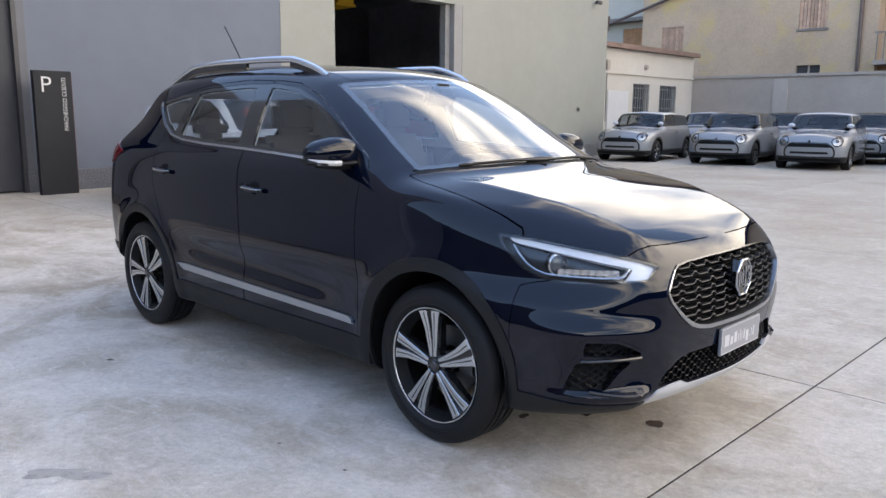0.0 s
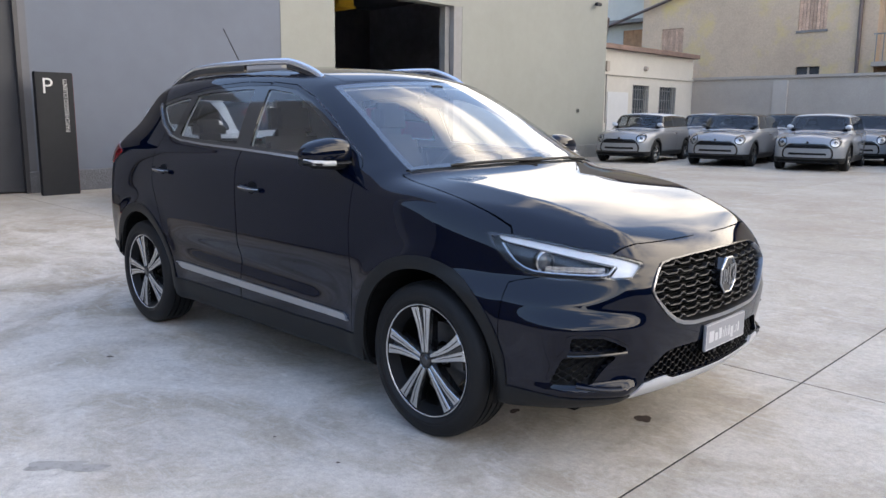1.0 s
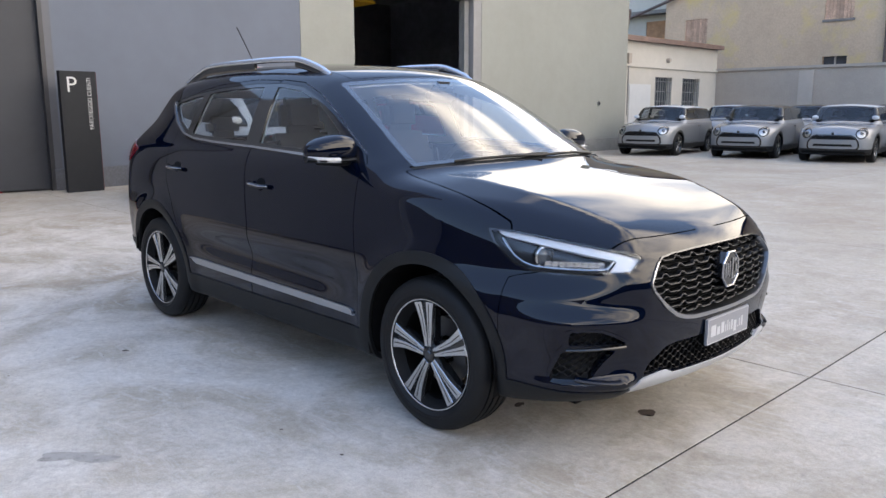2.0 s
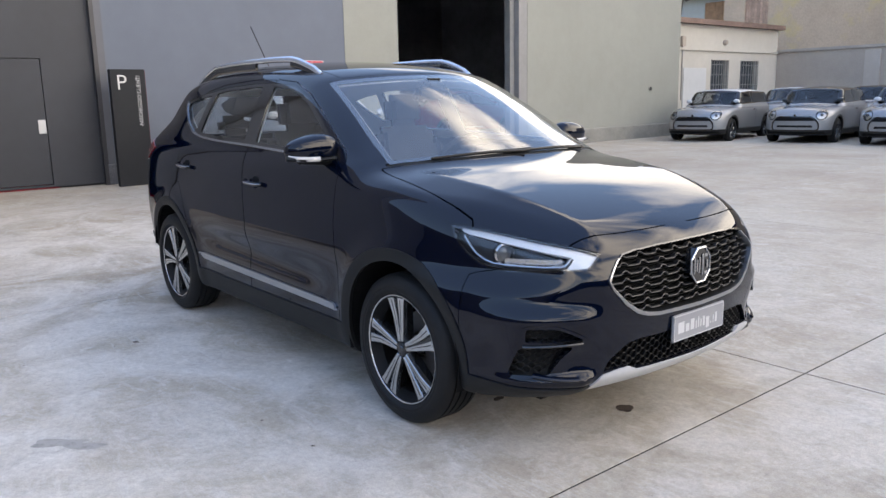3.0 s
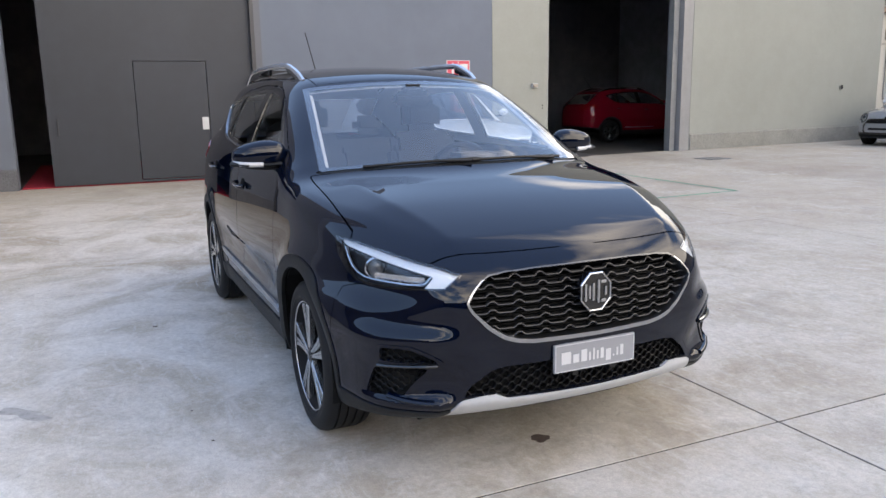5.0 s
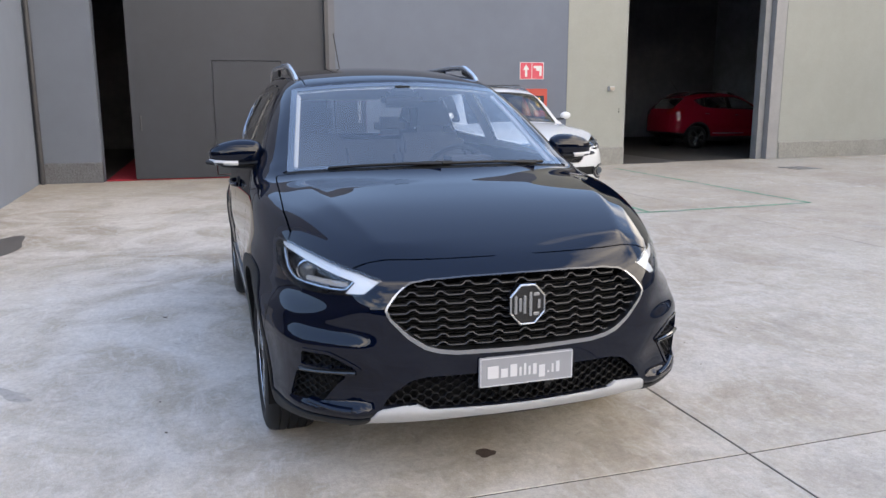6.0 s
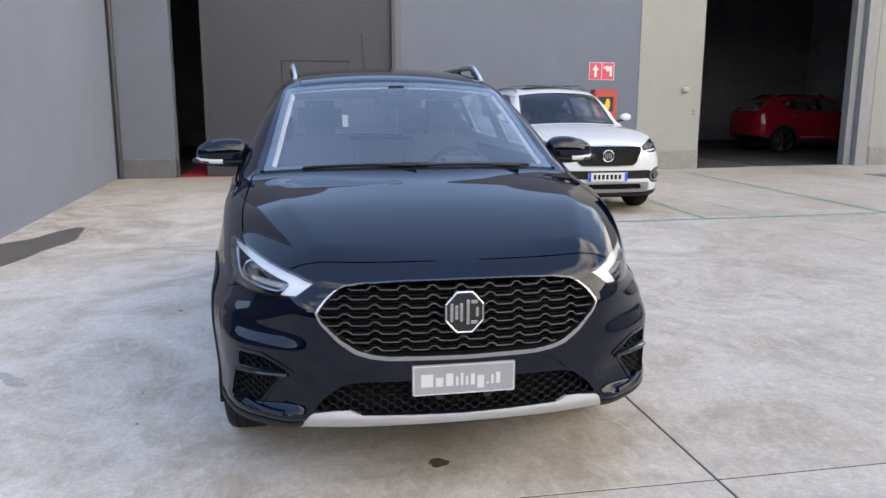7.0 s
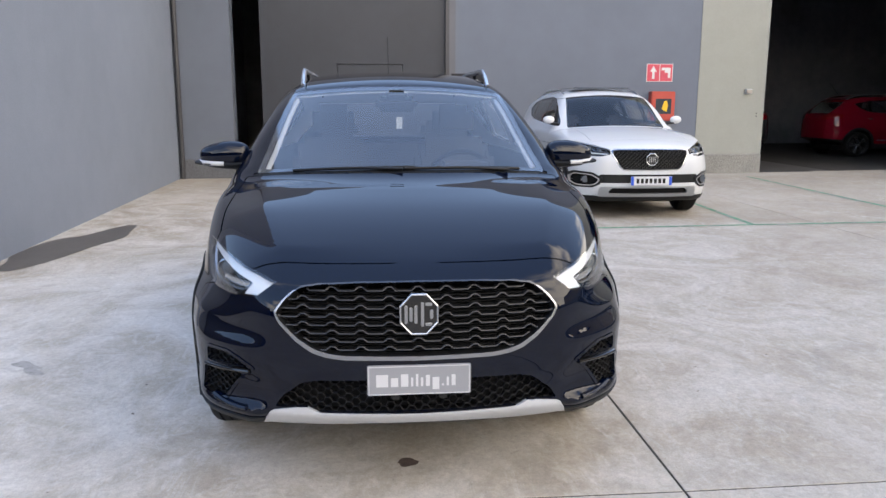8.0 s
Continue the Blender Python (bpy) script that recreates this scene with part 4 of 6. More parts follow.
M_INDICATOR = surface("clear_indicator_plastic", (0.42, 0.42, 0.43), 0.15, coat=0.5)
M_WHITEMARK = surface("white_mark", (0.52, 0.52, 0.54), 0.4)
M_BLUEMARK = surface("blue_mark", (0.02, 0.08, 0.5), 0.4)


def lathe_bm(profile, n=48, axis="y"):
    """Turn a list of (radius, along) round the axis."""
    bm = bmesh.new()
    rings = []
    for k in range(n):
        a = 2 * math.pi * k / n
        rings.append([bm.verts.new((r * math.cos(a), q, r * math.sin(a)) if axis == "y" else (q, r * math.cos(a), r * math.sin(a))) for r, q in profile])
    for k in range(n):
        A, B = rings[k], rings[(k + 1) % n]
        for q in range(len(profile) - 1):
            bm.faces.new((A[q], B[q], B[q + 1], A[q + 1]))
    bmesh.ops.recalc_face_normals(bm, faces=bm.faces[:])
    return bm


def sweep_bm(pts, section, closed=False, up=(0, 0, 1)):
    """A section, (across, up) pairs, carried along a path."""
    bm = bmesh.new()
    pts = [Vector(p) for p in pts]
    n = len(pts)
    rings = []
    for i, p in enumerate(pts):
        a = pts[i - 1] if (i or closed) else p
        b = pts[(i + 1) % n] if (i < n - 1 or closed) else p
        t = (b - a).normalized()
        u = up(i) if callable(up) else Vector(up)
        s = t.cross(u).normalized()
        v = s.cross(t).normalized()
        rings.append([bm.verts.new(p + s * q + v * r) for q, r in section])
    m = len(section)
    for i in range(n if closed else n - 1):
        A, B = rings[i], rings[(i + 1) % n]
        for q in range(m):
            bm.faces.new((A[q], A[(q + 1) % m], B[(q + 1) % m], B[q]))
    if not closed:
        bm.faces.new(rings[0][::-1]), bm.faces.new(rings[-1])
    bmesh.ops.recalc_face_normals(bm, faces=bm.faces[:])
    return bm


def oval(a, b, n=10):
    return [(a * math.cos(2 * math.pi * k / n), b * math.sin(2 * math.pi * k / n)) for k in range(n)]


def tyre_bm(R, r_in, half, n=64):
    """A tyre with shoulders, tread grooves and side ridges; the outer side towards -y."""
    prof = [(r_in, half * 0.80), (r_in + 0.012, half * 0.90), (r_in + 0.035, half * 0.99), (R - 0.05, half), (R - 0.022, half * 0.93), (R - 0.008, half * 0.80)]
    for q in (0.52, 0.18, -0.18, -0.52):
        prof += [(R - 0.001, (q + 0.045) * half), (R - 0.010, (q + 0.04) * half), (R - 0.010, (q - 0.04) * half), (R - 0.001, (q - 0.045) * half)]
    prof += [(R - 0.008, -half * 0.80), (R - 0.022, -half * 0.93), (R - 0.05, -half), (R - 0.058, -half * 1.008), (R - 0.062, -half), (r_in + 0.035, -half * 0.99), (r_in + 0.024, -half * 1.0), (r_in + 0.02, -half * 0.975), (r_in + 0.012, -half * 0.92), (r_in, -half * 0.80)]
    bm = lathe_bm(prof, n)
    return bm


def blade_bm(pts, y0, y1):
    """A flat spoke blade: a closed outline in (x, z), from y0 (outer face) back to y1."""
    return plate_bm(pts, y0, y1, "y")


def make_wheel(car, m, R=0.334, r_in=0.237, half=0.108, spokes=5, twin=True):
    """A wheel: rim, tyre, spokes, hub, disc. The outer side towards -y."""
    prof = [(r_in + 0.002, half * 0.75), (r_in - 0.012, half * 0.70), (r_in - 0.022, half * 0.2), (r_in - 0.030, -half * 0.45), (r_in - 0.012, -half * 0.72), (r_in - 0.004, -half * 0.86), (r_in + 0.006, -half * 0.90), (r_in + 0.008, -half * 0.80)]
    rim = part("wheel", lathe_bm(prof, 56), M_BARREL, car, "black alloy wheel with machined spoke faces", smooth=True)
    rim.matrix_local = m
    part("tyre", tyre_bm(R, r_in, half), M_TYRE, rim, smooth=True)
    part("rim_edge", lathe_bm([(r_in + 0.004, -half * 0.902), (r_in - 0.001, -half * 0.889), (r_in - 0.002, -half * 0.87)], 56), M_RIMCUT, rim, smooth=True)
    yo, yi = -half * 0.86, -half * 0.30
    for k in range(spokes):
        turn = Matrix.Rotation(2 * math.pi * k / spokes, 4, "Y")
        body = [(-0.022, 0.02), (0.022, 0.02), (0.026, 0.09), (0.036, 0.16), (0.048, r_in - 0.012), (-0.048, r_in - 0.012), (-0.032, 0.16), (-0.024, 0.09)]
        b = blade_bm(body, yo + 0.018, yi)
        b.transform(turn)
        sp = part("spoke", b, M_RIMDARK, rim)
        faces = []
        if twin:
            for s in (-1, 1):
                faces.append([(s * 0.003 + 0.000, 0.034), (s * 0.0035 + 0.003, 0.09), (s * 0.007 + 0.004, 0.15), (s * 0.014, r_in - 0.008), (s * 0.060, r_in - 0.012), (s * 0.051 + 0.001, r_in - 0.035), (s * 0.037 + 0.004, 0.15), (s * 0.0265 + 0.003, 0.09), (s * 0.017, 0.034)])
        else:
            for s in (-1, 1):
                faces.append([(s * 0.024, 0.04), (s * 0.040, r_in - 0.01), (s * 0.014, r_in - 0.01), (s * 0.008, 0.04)])
        for fa in faces:
            b = blade_bm(fa, yo, yo + 0.0235)
            bmesh.ops.bevel(b, geom=[e for e in b.edges if all(abs(v.co.y - yo) < 1e-6 for v in e.verts)], offset=0.002, segments=1, affect="EDGES")
            b.transform(turn)
            part("spoke_face", b, M_RIMCUT, sp)
            if twin:
                s = 1 if fa[0][0] > 0 else -1
                g = blade_bm([(s * 0.0115 + 0.003, 0.075), (s * 0.0130 + 0.003, 0.11), (s * 0.0185 + 0.004, 0.16), (s * 0.028, r_in - 0.020), (s * 0.0335, r_in - 0.020), (s * 0.0225 + 0.004, 0.16), (s * 0.0155 + 0.003, 0.11), (s * 0.0135 + 0.003, 0.075)], yo - 0.0006, yo + 0.004)
                g.transform(turn)
                part("groove", g, M_RIMDARK, sp)
    part("hub", lathe_bm([(0.0, yo - 0.003), (0.022, yo - 0.003), (0.030, yo + 0.002), (0.034, yo + 0.012), (0.046, yo + 0.02), (0.05, yi)], 28), M_RIMDARK, rim, smooth=True)
    part("centre_cap", lathe_bm([(0.0, yo - 0.006), (0.016, yo - 0.006), (0.020, yo - 0.003), (0.020, yo)], 20), M_DARKCHROME, rim, smooth=True)
    for k in range(5):
        a = 2 * math.pi * (k + 0.5) / 5
        b = rod_bm((0.055 * math.sin(a), yi - 0.01, 0.055 * math.cos(a)), (0.055 * math.sin(a), yi + 0.02, 0.055 * math.cos(a)), 0.008, 6)
        part("wheel_bolt", b, M_DISC, rim)
    part("brake_disc", lathe_bm([(0.06, yi + 0.05), (0.145, yi + 0.05), (0.145, yi + 0.07), (0.06, yi + 0.07), (0.06, yi + 0.05)], 36), M_DISC, rim, smooth=True)
    cal = box_bm(0.06, yi + 0.015, -0.06, 0.155, yi + 0.10, 0.06, 0.012)
    part("brake_caliper", cal, M_DISC, rim)
    return rim


def arch_liner(car, x, z, r, y0, y1, name="wheel_arch_liner", back=1.08):
    """The black inside of a wheel arch."""
    for s in (-1, 1):
        bm = bmesh.new()
        n = 20
        rows = []
        for k in range(n + 1):
            a = math.pi * (back + 0.08) * k / n - math.pi * 0.08
            c, e = math.cos(a), math.sin(a)
            rows.append([bm.verts.new((x + r * c, s * y0, z + r * e)), bm.verts.new((x + r * c, s * y1, z + r * e))])
        for a, b in zip(rows, rows[1:]):
            bm.faces.new((a[0], a[1], b[1], b[0]))
        bm.faces.new([r_[0] for r_ in rows])
        bmesh.ops.recalc_face_normals(bm, faces=bm.faces[:])
        part(name, bm, M_VOID, car)


def bars_wave(y0, y1, z, amp, period, phase, step=0.004, sharp=2.2, bias=0.0):
    """A bar's line across a grille: flats joined by slopes."""
    out = []
    n = max(2, int((y1 - y0) / step))
    for k in range(n + 1):
        y = y0 + (y1 - y0) * k / n
        u = ((y + phase) / period) % 1.0
        tri = abs(u - 0.5) * 4 - 1
        out.append((y, z + amp * max(-1, min(1, tri * sharp + bias))))
    return out


def skin_front(shell, pts, x0=0.2):
    """The skin's x straight ahead of (y, z) places."""
    yz = np.array(pts, float)
    o = np.stack([np.full(len(yz), x0), yz[:, 0], yz[:, 1]], -1)
    lo, hi = np.zeros(len(yz)), np.full(len(yz), 1.2)
    for _ in range(32):
        mid = (lo + hi) / 2
        inside = shell.f(o + np.stack([mid, 0 * mid, 0 * mid], -1)) < 0
        lo, hi = np.where(inside, mid, lo), np.where(inside, hi, mid)
    return x0 + lo


def mirrored(half):
    """A full outline in (y, z) from its half with y >= 0, listed from the top middle to the bottom middle."""
    return half + [(-y, z) for y, z in half[::-1] if y > 1e-9]


def grille_bars(shell, outline, rows, amp, period, back, thick, material, parent, name="grille_bar", depth=0.016, split_at=0.0, alternate=True, bounds=None, sharp=2.2, bias=0.0):
    """Wavy bars that follow the skin inside an outline."""
    for k, z in enumerate(rows):
        ys = np.linspace(-0.95, 0.95, 381)
        sd = np.maximum(poly_sd(outline, ys, np.full(ys.shape, z + amp)), poly_sd(outline, ys, np.full(ys.shape, z - amp)))
        ok = ys[sd < 0.004]
        if bounds:
            ok = ok[(ok >= bounds[0]) & (ok <= bounds[1])]
        if len(ok) < 4:
            continue
        line = bars_wave(ok[0], ok[-1], z, amp, period, period / 2 if (k % 2 and alternate) else 0.0, sharp=sharp, bias=bias)
        xs = skin_front(shell, line) - back
        part(name, sweep_bm([(x, y, zz) for x, (y, zz) in zip(xs, line)], [(-depth, -thick * 0.7), (0, -thick), (0.001, 0), (0, thick), (-depth, thick * 0.7)]), material, parent)

# ---------------------------------------------------------------- the dark blue crossover
def crossover_spec(step, turns):
    crown = curve((-3.5, 0.2), (-2.5, 0.12), (-1.2, 0.105), (-0.5, 0.09), (-0.15, 0.045), (0.2, 0.085), (0.6, 0.15), (0.9, 0.2))

    def crease(x, y):
        """The hood's flat middle field; it falls away beyond the two creases, to the same height at the fenders."""
        edge = np.interp(x, [-0.2, 0.32, 0.80], [0.65, 0.59, 0.45])
        g = 0.0
        for q in (-0.012, -0.006, 0.0, 0.006, 0.012):
            v = np.abs(y + q)
            g = g + np.minimum(v, edge) ** 2 - edge ** 2 * np.clip((v - edge) / (0.77 - edge), 0, 1) + np.clip(v - edge, 0, 0.77 - edge) ** 2 * 0.4
        return np.maximum(crown(x) - 0.014, 0.0) * g / 5 * ramp(x, -0.22, 0.02) * (1 - ramp(x, 0.66, 0.86))

    def sculpt(x, z):
        mid = ramp(x, -2.25, -1.8) * (1 - ramp(x, -0.8, -0.45))
        hollow = -0.022 * np.exp(-((z - 0.575 + 0.03 * (x + 1.4)) / 0.075) ** 2) * mid
        flare = 0.0
        for ax in (0.0, -2.585):
            q = np.hypot(x - ax, z - 0.345)
            flare = flare + 0.014 * np.exp(-((q - 0.43) / 0.06) ** 2)
        return hollow + flare - 0.085 * ramp(-x, 2.55, 3.3) * ramp(z, 1.13, 1.32)

    def face(y, z):
        lip = 0.026 * (1 - ramp(z, 0.342, 0.382)) * ramp(y, 0.53, 0.61)
        dip = -0.020 * np.exp(-((z - 0.43) / 0.07) ** 2 - ((y - 0.60) / 0.085) ** 2)
        fold = -0.014 * np.exp(-((z - 0.645) / 0.045) ** 2) * ramp(y, 0.50, 0.62) + 0.008 * np.exp(-((z - 0.585) / 0.03) ** 2) * ramp(y, 0.50, 0.62)
        return lip + dip + fold

    return dict(
        width=curve((0.10, 0.78), (0.18, 0.80), (0.25, 0.842), (0.33, 0.862), (0.45, 0.872), (0.6, 0.889), (0.66, 0.895), (0.72, 0.897), (0.8, 0.892), (0.88, 0.884), (0.95, 0.875), (1.0, 0.866), (1.06, 0.851), (1.11, 0.831), (1.16, 0.802), (1.3, 0.738), (1.42, 0.676), (1.52, 0.615), (1.62, 0.54)),
        plan=curve((-3.5, 0.88), (-3.2, 0.93), (-2.8, 0.968), (-2.3, 0.992), (-1.6, 1.0), (-0.5, 1.0), (0.1, 0.995), (0.5, 0.975), (0.9, 0.93)),
        top=curve((0.98, 0.70), (0.90, 0.80), (0.82, 0.850), (0.75, 0.887), (0.65, 0.932), (0.5, 0.985), (0.35, 1.026), (0.15, 1.068), (0.0, 1.097), (-0.05, 1.112), (-0.09, 1.130), (-0.17, 1.176), (-0.80, 1.512), (-0.9, 1.552), (-1.05, 1.586), (-1.3, 1.616), (-1.6, 1.634), (-1.9, 1.637), (-2.2, 1.623), (-2.6, 1.58), (-2.9, 1.53), (-3.0, 1.505), (-3.06, 1.46), (-3.5, 1.0)),
        crown=crown,
        nose=curve((0.15, 0.72), (0.26, 0.79), (0.31, 0.852), (0.35, 0.882), (0.40, 0.882), (0.48, 0.892), (0.56, 0.897), (0.65, 0.893), (0.72, 0.886), (0.80, 0.868), (0.86, 0.838), (0.95, 0.76), (1.1, 0.6)),
        tail=curve((0.2, -3.30), (0.4, -3.41), (0.6, -3.43), (0.8, -3.425), (0.97, -3.41), (1.08, -3.385), (1.16, -3.31), (1.3, -3.13), (1.45, -2.95), (1.6, -2.80)),
        low=curve((-3.5, 0.50), (-3.2, 0.44), (-2.95, 0.36), (-2.7, 0.26), (-2.5, 0.23), (-0.3, 0.22), (0.3, 0.24), (0.6, 0.262), (0.9, 0.275)),
        shift=0.35, cowl=-0.2, bow=(0.22, curve((0.25, 1.25), (0.56, 1.45), (0.66, 2.0), (0.76, 3.5), (0.95, 3.8)), 0.5, 0.075, 0.085), crease=crease, sculpt=sculpt, face=face,
        axis=(-2.95, 0.32, 0.72, step, turns))


LAMP = [(-0.293, 0.816), (-0.166, 0.842), (0.05, 0.869), (0.2, 0.886), (0.374, 0.903), (0.53, 0.907), (0.49, 0.852), (0.44, 0.812), (0.385, 0.780), (0.31, 0.758), (0.18, 0.749), (0.0, 0.753), (-0.1, 0.759), (-0.222, 0.763)]
GRILLE = mirrored([(0, 0.816), (0.2, 0.814), (0.345, 0.808), (0.405, 0.801), (0.437, 0.784), (0.463, 0.762), (0.490, 0.730), (0.496, 0.717), (0.489, 0.70), (0.478, 0.684), (0.42, 0.628), (0.366, 0.592), (0.32, 0.577), (0.26, 0.569), (0, 0.566)])
INTAKE = mirrored([(0, 0.478), (0.36, 0.474), (0.415, 0.464), (0.49, 0.405), (0.515, 0.366), (0.44, 0.368), (0.40, 0.371), (0.36, 0.352), (0, 0.347)])
SKID = mirrored([(0, 0.345), (0.355, 0.350), (0.395, 0.3695), (0.45, 0.3665), (0.525, 0.355), (0.555, 0.31), (0.575, 0.262), (0.50, 0.272), (0.2, 0.30), (0, 0.303)])
FOG_UP = [(0.770, 0.552), (0.69, 0.553), (0.64, 0.530), (0.595, 0.503), (0.62, 0.497), (0.772, 0.503)]
FOG_LOW = [(0.805, 0.370), (0.785, 0.482), (0.66, 0.486), (0.628, 0.476), (0.66, 0.44), (0.705, 0.372)]
DLO = [(-0.50, 1.122), (-1.0, 1.15), (-1.436, 1.168), (-1.9, 1.182), (-2.18, 1.198), (-2.34, 1.225), (-2.48, 1.285), (-2.645, 1.40), (-2.56, 1.425), (-2.4, 1.452), (-2.1, 1.485), (-1.7, 1.502), (-1.4, 1.497), (-1.2, 1.474), (-1.0, 1.41), (-0.8, 1.31), (-0.62, 1.20), (-0.53, 1.14)]
DOOR_F = [(-0.475, 0.34), (-0.44, 0.62), (-0.47, 0.85), (-0.47, 1.03), (-0.455, 1.12), (-0.50, 1.165), (-0.62, 1.232), (-0.80, 1.338), (-1.0, 1.437), (-1.2, 1.50), (-1.44, 1.522), (-1.475, 1.2), (-1.46, 1.05), (-1.40, 0.75), (-1.41, 0.5), (-1.425, 0.34)]
DOOR_R = [(-1.431, 0.34), (-1.416, 0.5), (-1.406, 0.75), (-1.466, 1.05), (-1.481, 1.2), (-1.446, 1.518), (-1.7, 1.528), (-2.1, 1.51), (-2.36, 1.47), (-2.42, 1.30), (-2.46, 1.10), (-2.42, 0.92), (-2.28, 0.72), (-2.17, 0.52), (-2.13, 0.34)]


def make_crossover(label, coat, m, step=0.015, turns=220, plate="", inside=True, group=""):
    car = tagged(new("crossover_car"), label, "car", group)
    car.matrix_world = m
    spec = crossover_spec(step, turns)
    S = Shell(spec)
    R_ARCH, Z_ARCH = 0.382, 0.348
    arch = lambda r: (lambda x, y, z: np.maximum(np.minimum(np.hypot(x, (z - Z_ARCH)), np.hypot(x + 2.585, (z - Z_ARCH))) - r, 0.40 - y))
    S.split(arch(R_ARCH), "hole")
    front = lambda poly, xmin=0.3: (lambda x, y, z: np.maximum(poly_sd(poly, y, z), xmin - x))
    # front face
    for zc in (0.384, 0.371, 0.357, 0.343):
        S.score(lambda x, y, z: np.maximum(np.maximum(z - zc, 0.48 - y), 0.3 - x))
    S.split(front(GRILLE), "grille")
    S.split(lambda x, y, z: np.maximum(poly_sd(GRILLE, y, z) - np.interp(z, [0.60, 0.70, 0.79], [0.0150, 0.0078, 0.0048]), 0.3 - x), "grille_frame")
    S.split(lambda x, y, z: 0.790 - z, "grille_top", ("grille_frame",))
    S.split(front(INTAKE), "intake")
    S.split(front(SKID), "skid")
    S.split(lambda x, y, z: np.maximum(np.maximum(poly_sd(LAMP, y - x, z), 0.1 - x), 0.3 - y), "lamp")
    for poly in (FOG_UP, FOG_LOW):
        S.split(front(poly), "fog")
    S.split(lambda x, y, z: np.maximum(np.minimum(poly_sd(FOG_UP, y, z), poly_sd(FOG_LOW, y, z)) - 0.011, 0.3 - x), "fog_frame")
    # lamp insides
    S.split(lambda x, y, z: np.maximum(poly_sd(LAMP, y - x, z) + 0.007, z - 2), "lamp_in", ("lamp",))
    S.split(lambda x, y, z: np.minimum((np.interp(y - x, [-0.16, 0.072, 0.258, 0.45, 0.49], [0.809, 0.837, 0.860, 0.883, 0.92]) - z), np.maximum((y - x) - np.interp(z, [0.765, 0.81], [-0.105, -0.152]), -1)), "lamp_guide", ("lamp_in",))
    # glass
    pane = lambda cut, inset: (lambda x, y, z: np.maximum(np.maximum(poly_sd(DLO, x, z) + inset, 0.35 - y), cut(x, z)))
    S.split(lambda x, y, z: np.maximum(poly_sd(DLO, x, z), 0.35 - y), "dlo")
    S.split(pane(lambda x, z: np.maximum(-1.415 - x - (z - 1.17) * 0.10, x + 0.66), 0.016), "pane_f", ("dlo",))
    S.split(pane(lambda x, z: np.maximum(x + 1.555 + (z - 1.17) * 0.10, -2.235 - x + (z - 1.2) * 0.14), 0.016), "pane_r", ("dlo",))
    S.split(pane(lambda x, z: x + 2.31 - (z - 1.2) * 0.14, 0.018), "pane_q", ("dlo",))
    S.split(lambda x, y, z: np.maximum(np.maximum(poly_sd(DLO, x, z) - 0.016, 0.35 - y), np.maximum(z - np.interp(x, [-2.70, -2.50, -2.2, -1.4, -0.4], [1.44, 1.335, 1.23, 1.20, 1.17]), x + 0.63)), "belt_strip")
    S.split(lambda x, y, z: np.maximum(poly_sd(DLO, x, z) - 0.004, 0.35 - y), "seal", ("body", "belt_strip"))
    sx = lambda x, y: x + 0.35 * y * y * (1 - ramp(x, -0.2, 0.4))
    wsd = lambda x, y, z: np.maximum(np.maximum(sx(x, y) + 0.10, -0.835 - sx(x, y)), y - np.interp(sx(x, y), [-0.835, -0.10], [0.582, 0.70]))
    S.split(lambda x, y, z: np.maximum(wsd(x, y, z), 1.0 - z), "frit")
    S.split(lambda x, y, z: wsd(x, y, z) + 0.028, "windscreen", ("frit",))
    S.split(lambda x, y, z: np.maximum(np.maximum(sx(x, y) + 0.078, -0.107 - sx(x, y)), np.maximum(y - 0.715, 1.0 - z)), "cowl")
    S.split(lambda x, y, z: np.maximum(np.maximum(x + 2.86, np.abs(z - 1.31) - 0.15), y - 0.56), "rear_window")
    S.split(lambda x, y, z: np.maximum(poly_sd([(-3.6, 0.97), (-3.6, 1.16), (-3.15, 1.15), (-2.98, 1.10), (-3.12, 1.01)], x, z), 0.42 - y), "tail_lamp")
    # black lower cladding and the bright sill strip
    sill = curve((-3.5, 0.50), (-3.0, 0.46), (-2.2, 0.365), (-1.0, 0.36), (-0.4, 0.36), (0.35, 0.345), (0.55, 0.332), (0.70, 0.318), (0.95, 0.305))
    S.split(lambda x, y, z: np.minimum(arch(0.437)(x, y, z), z - sill(x)), "cladding")
    S.split(lambda x, y, z: np.maximum(poly_sd([(-0.485, 0.412), (-0.52, 0.445), (-2.02, 0.474), (-2.13, 0.470), (-2.06, 0.436)], x, z), 0.4 - y), "sill_strip")
    # opening panels
    hood_front = lambda y: 0.7725 - 0.18 * y * y
    hood_side = lambda x: np.interp(x, [-0.3, -0.2, 0.2, 0.34, 0.378, 0.386, 0.40], [0.745, 0.752, 0.768, 0.762, 0.757, 0.80, 0.9])
    S.panel(lambda x, y, z: np.maximum(np.maximum(x - hood_front(y), y - hood_side(x)), np.maximum(-0.074 - sx(x, y), np.where(x > 0.3, np.interp(y - x, [-0.3, -0.16, 0.53], [0.79, 0.815, 0.885]), 0.7) - z)), "hood", gap=0.003)
    S.panel(lambda x, y, z: np.maximum(poly_sd(DOOR_F, x, z), 0.4 - y), "front_door", ("body",))
    S.panel(lambda x, y, z: np.maximum(poly_sd(DOOR_R, x, z), 0.4 - y), "rear_door", ("body",))
    S.panel(lambda x, y, z: np.maximum(np.minimum(z - np.interp(y - x, [-0.95, -0.3, 0.35, 0.6], [0.90, 0.835, 0.742, 0.70]), hood_front(y) - x), 0.405 - x), "front_bumper", ("body",), 0.0015)
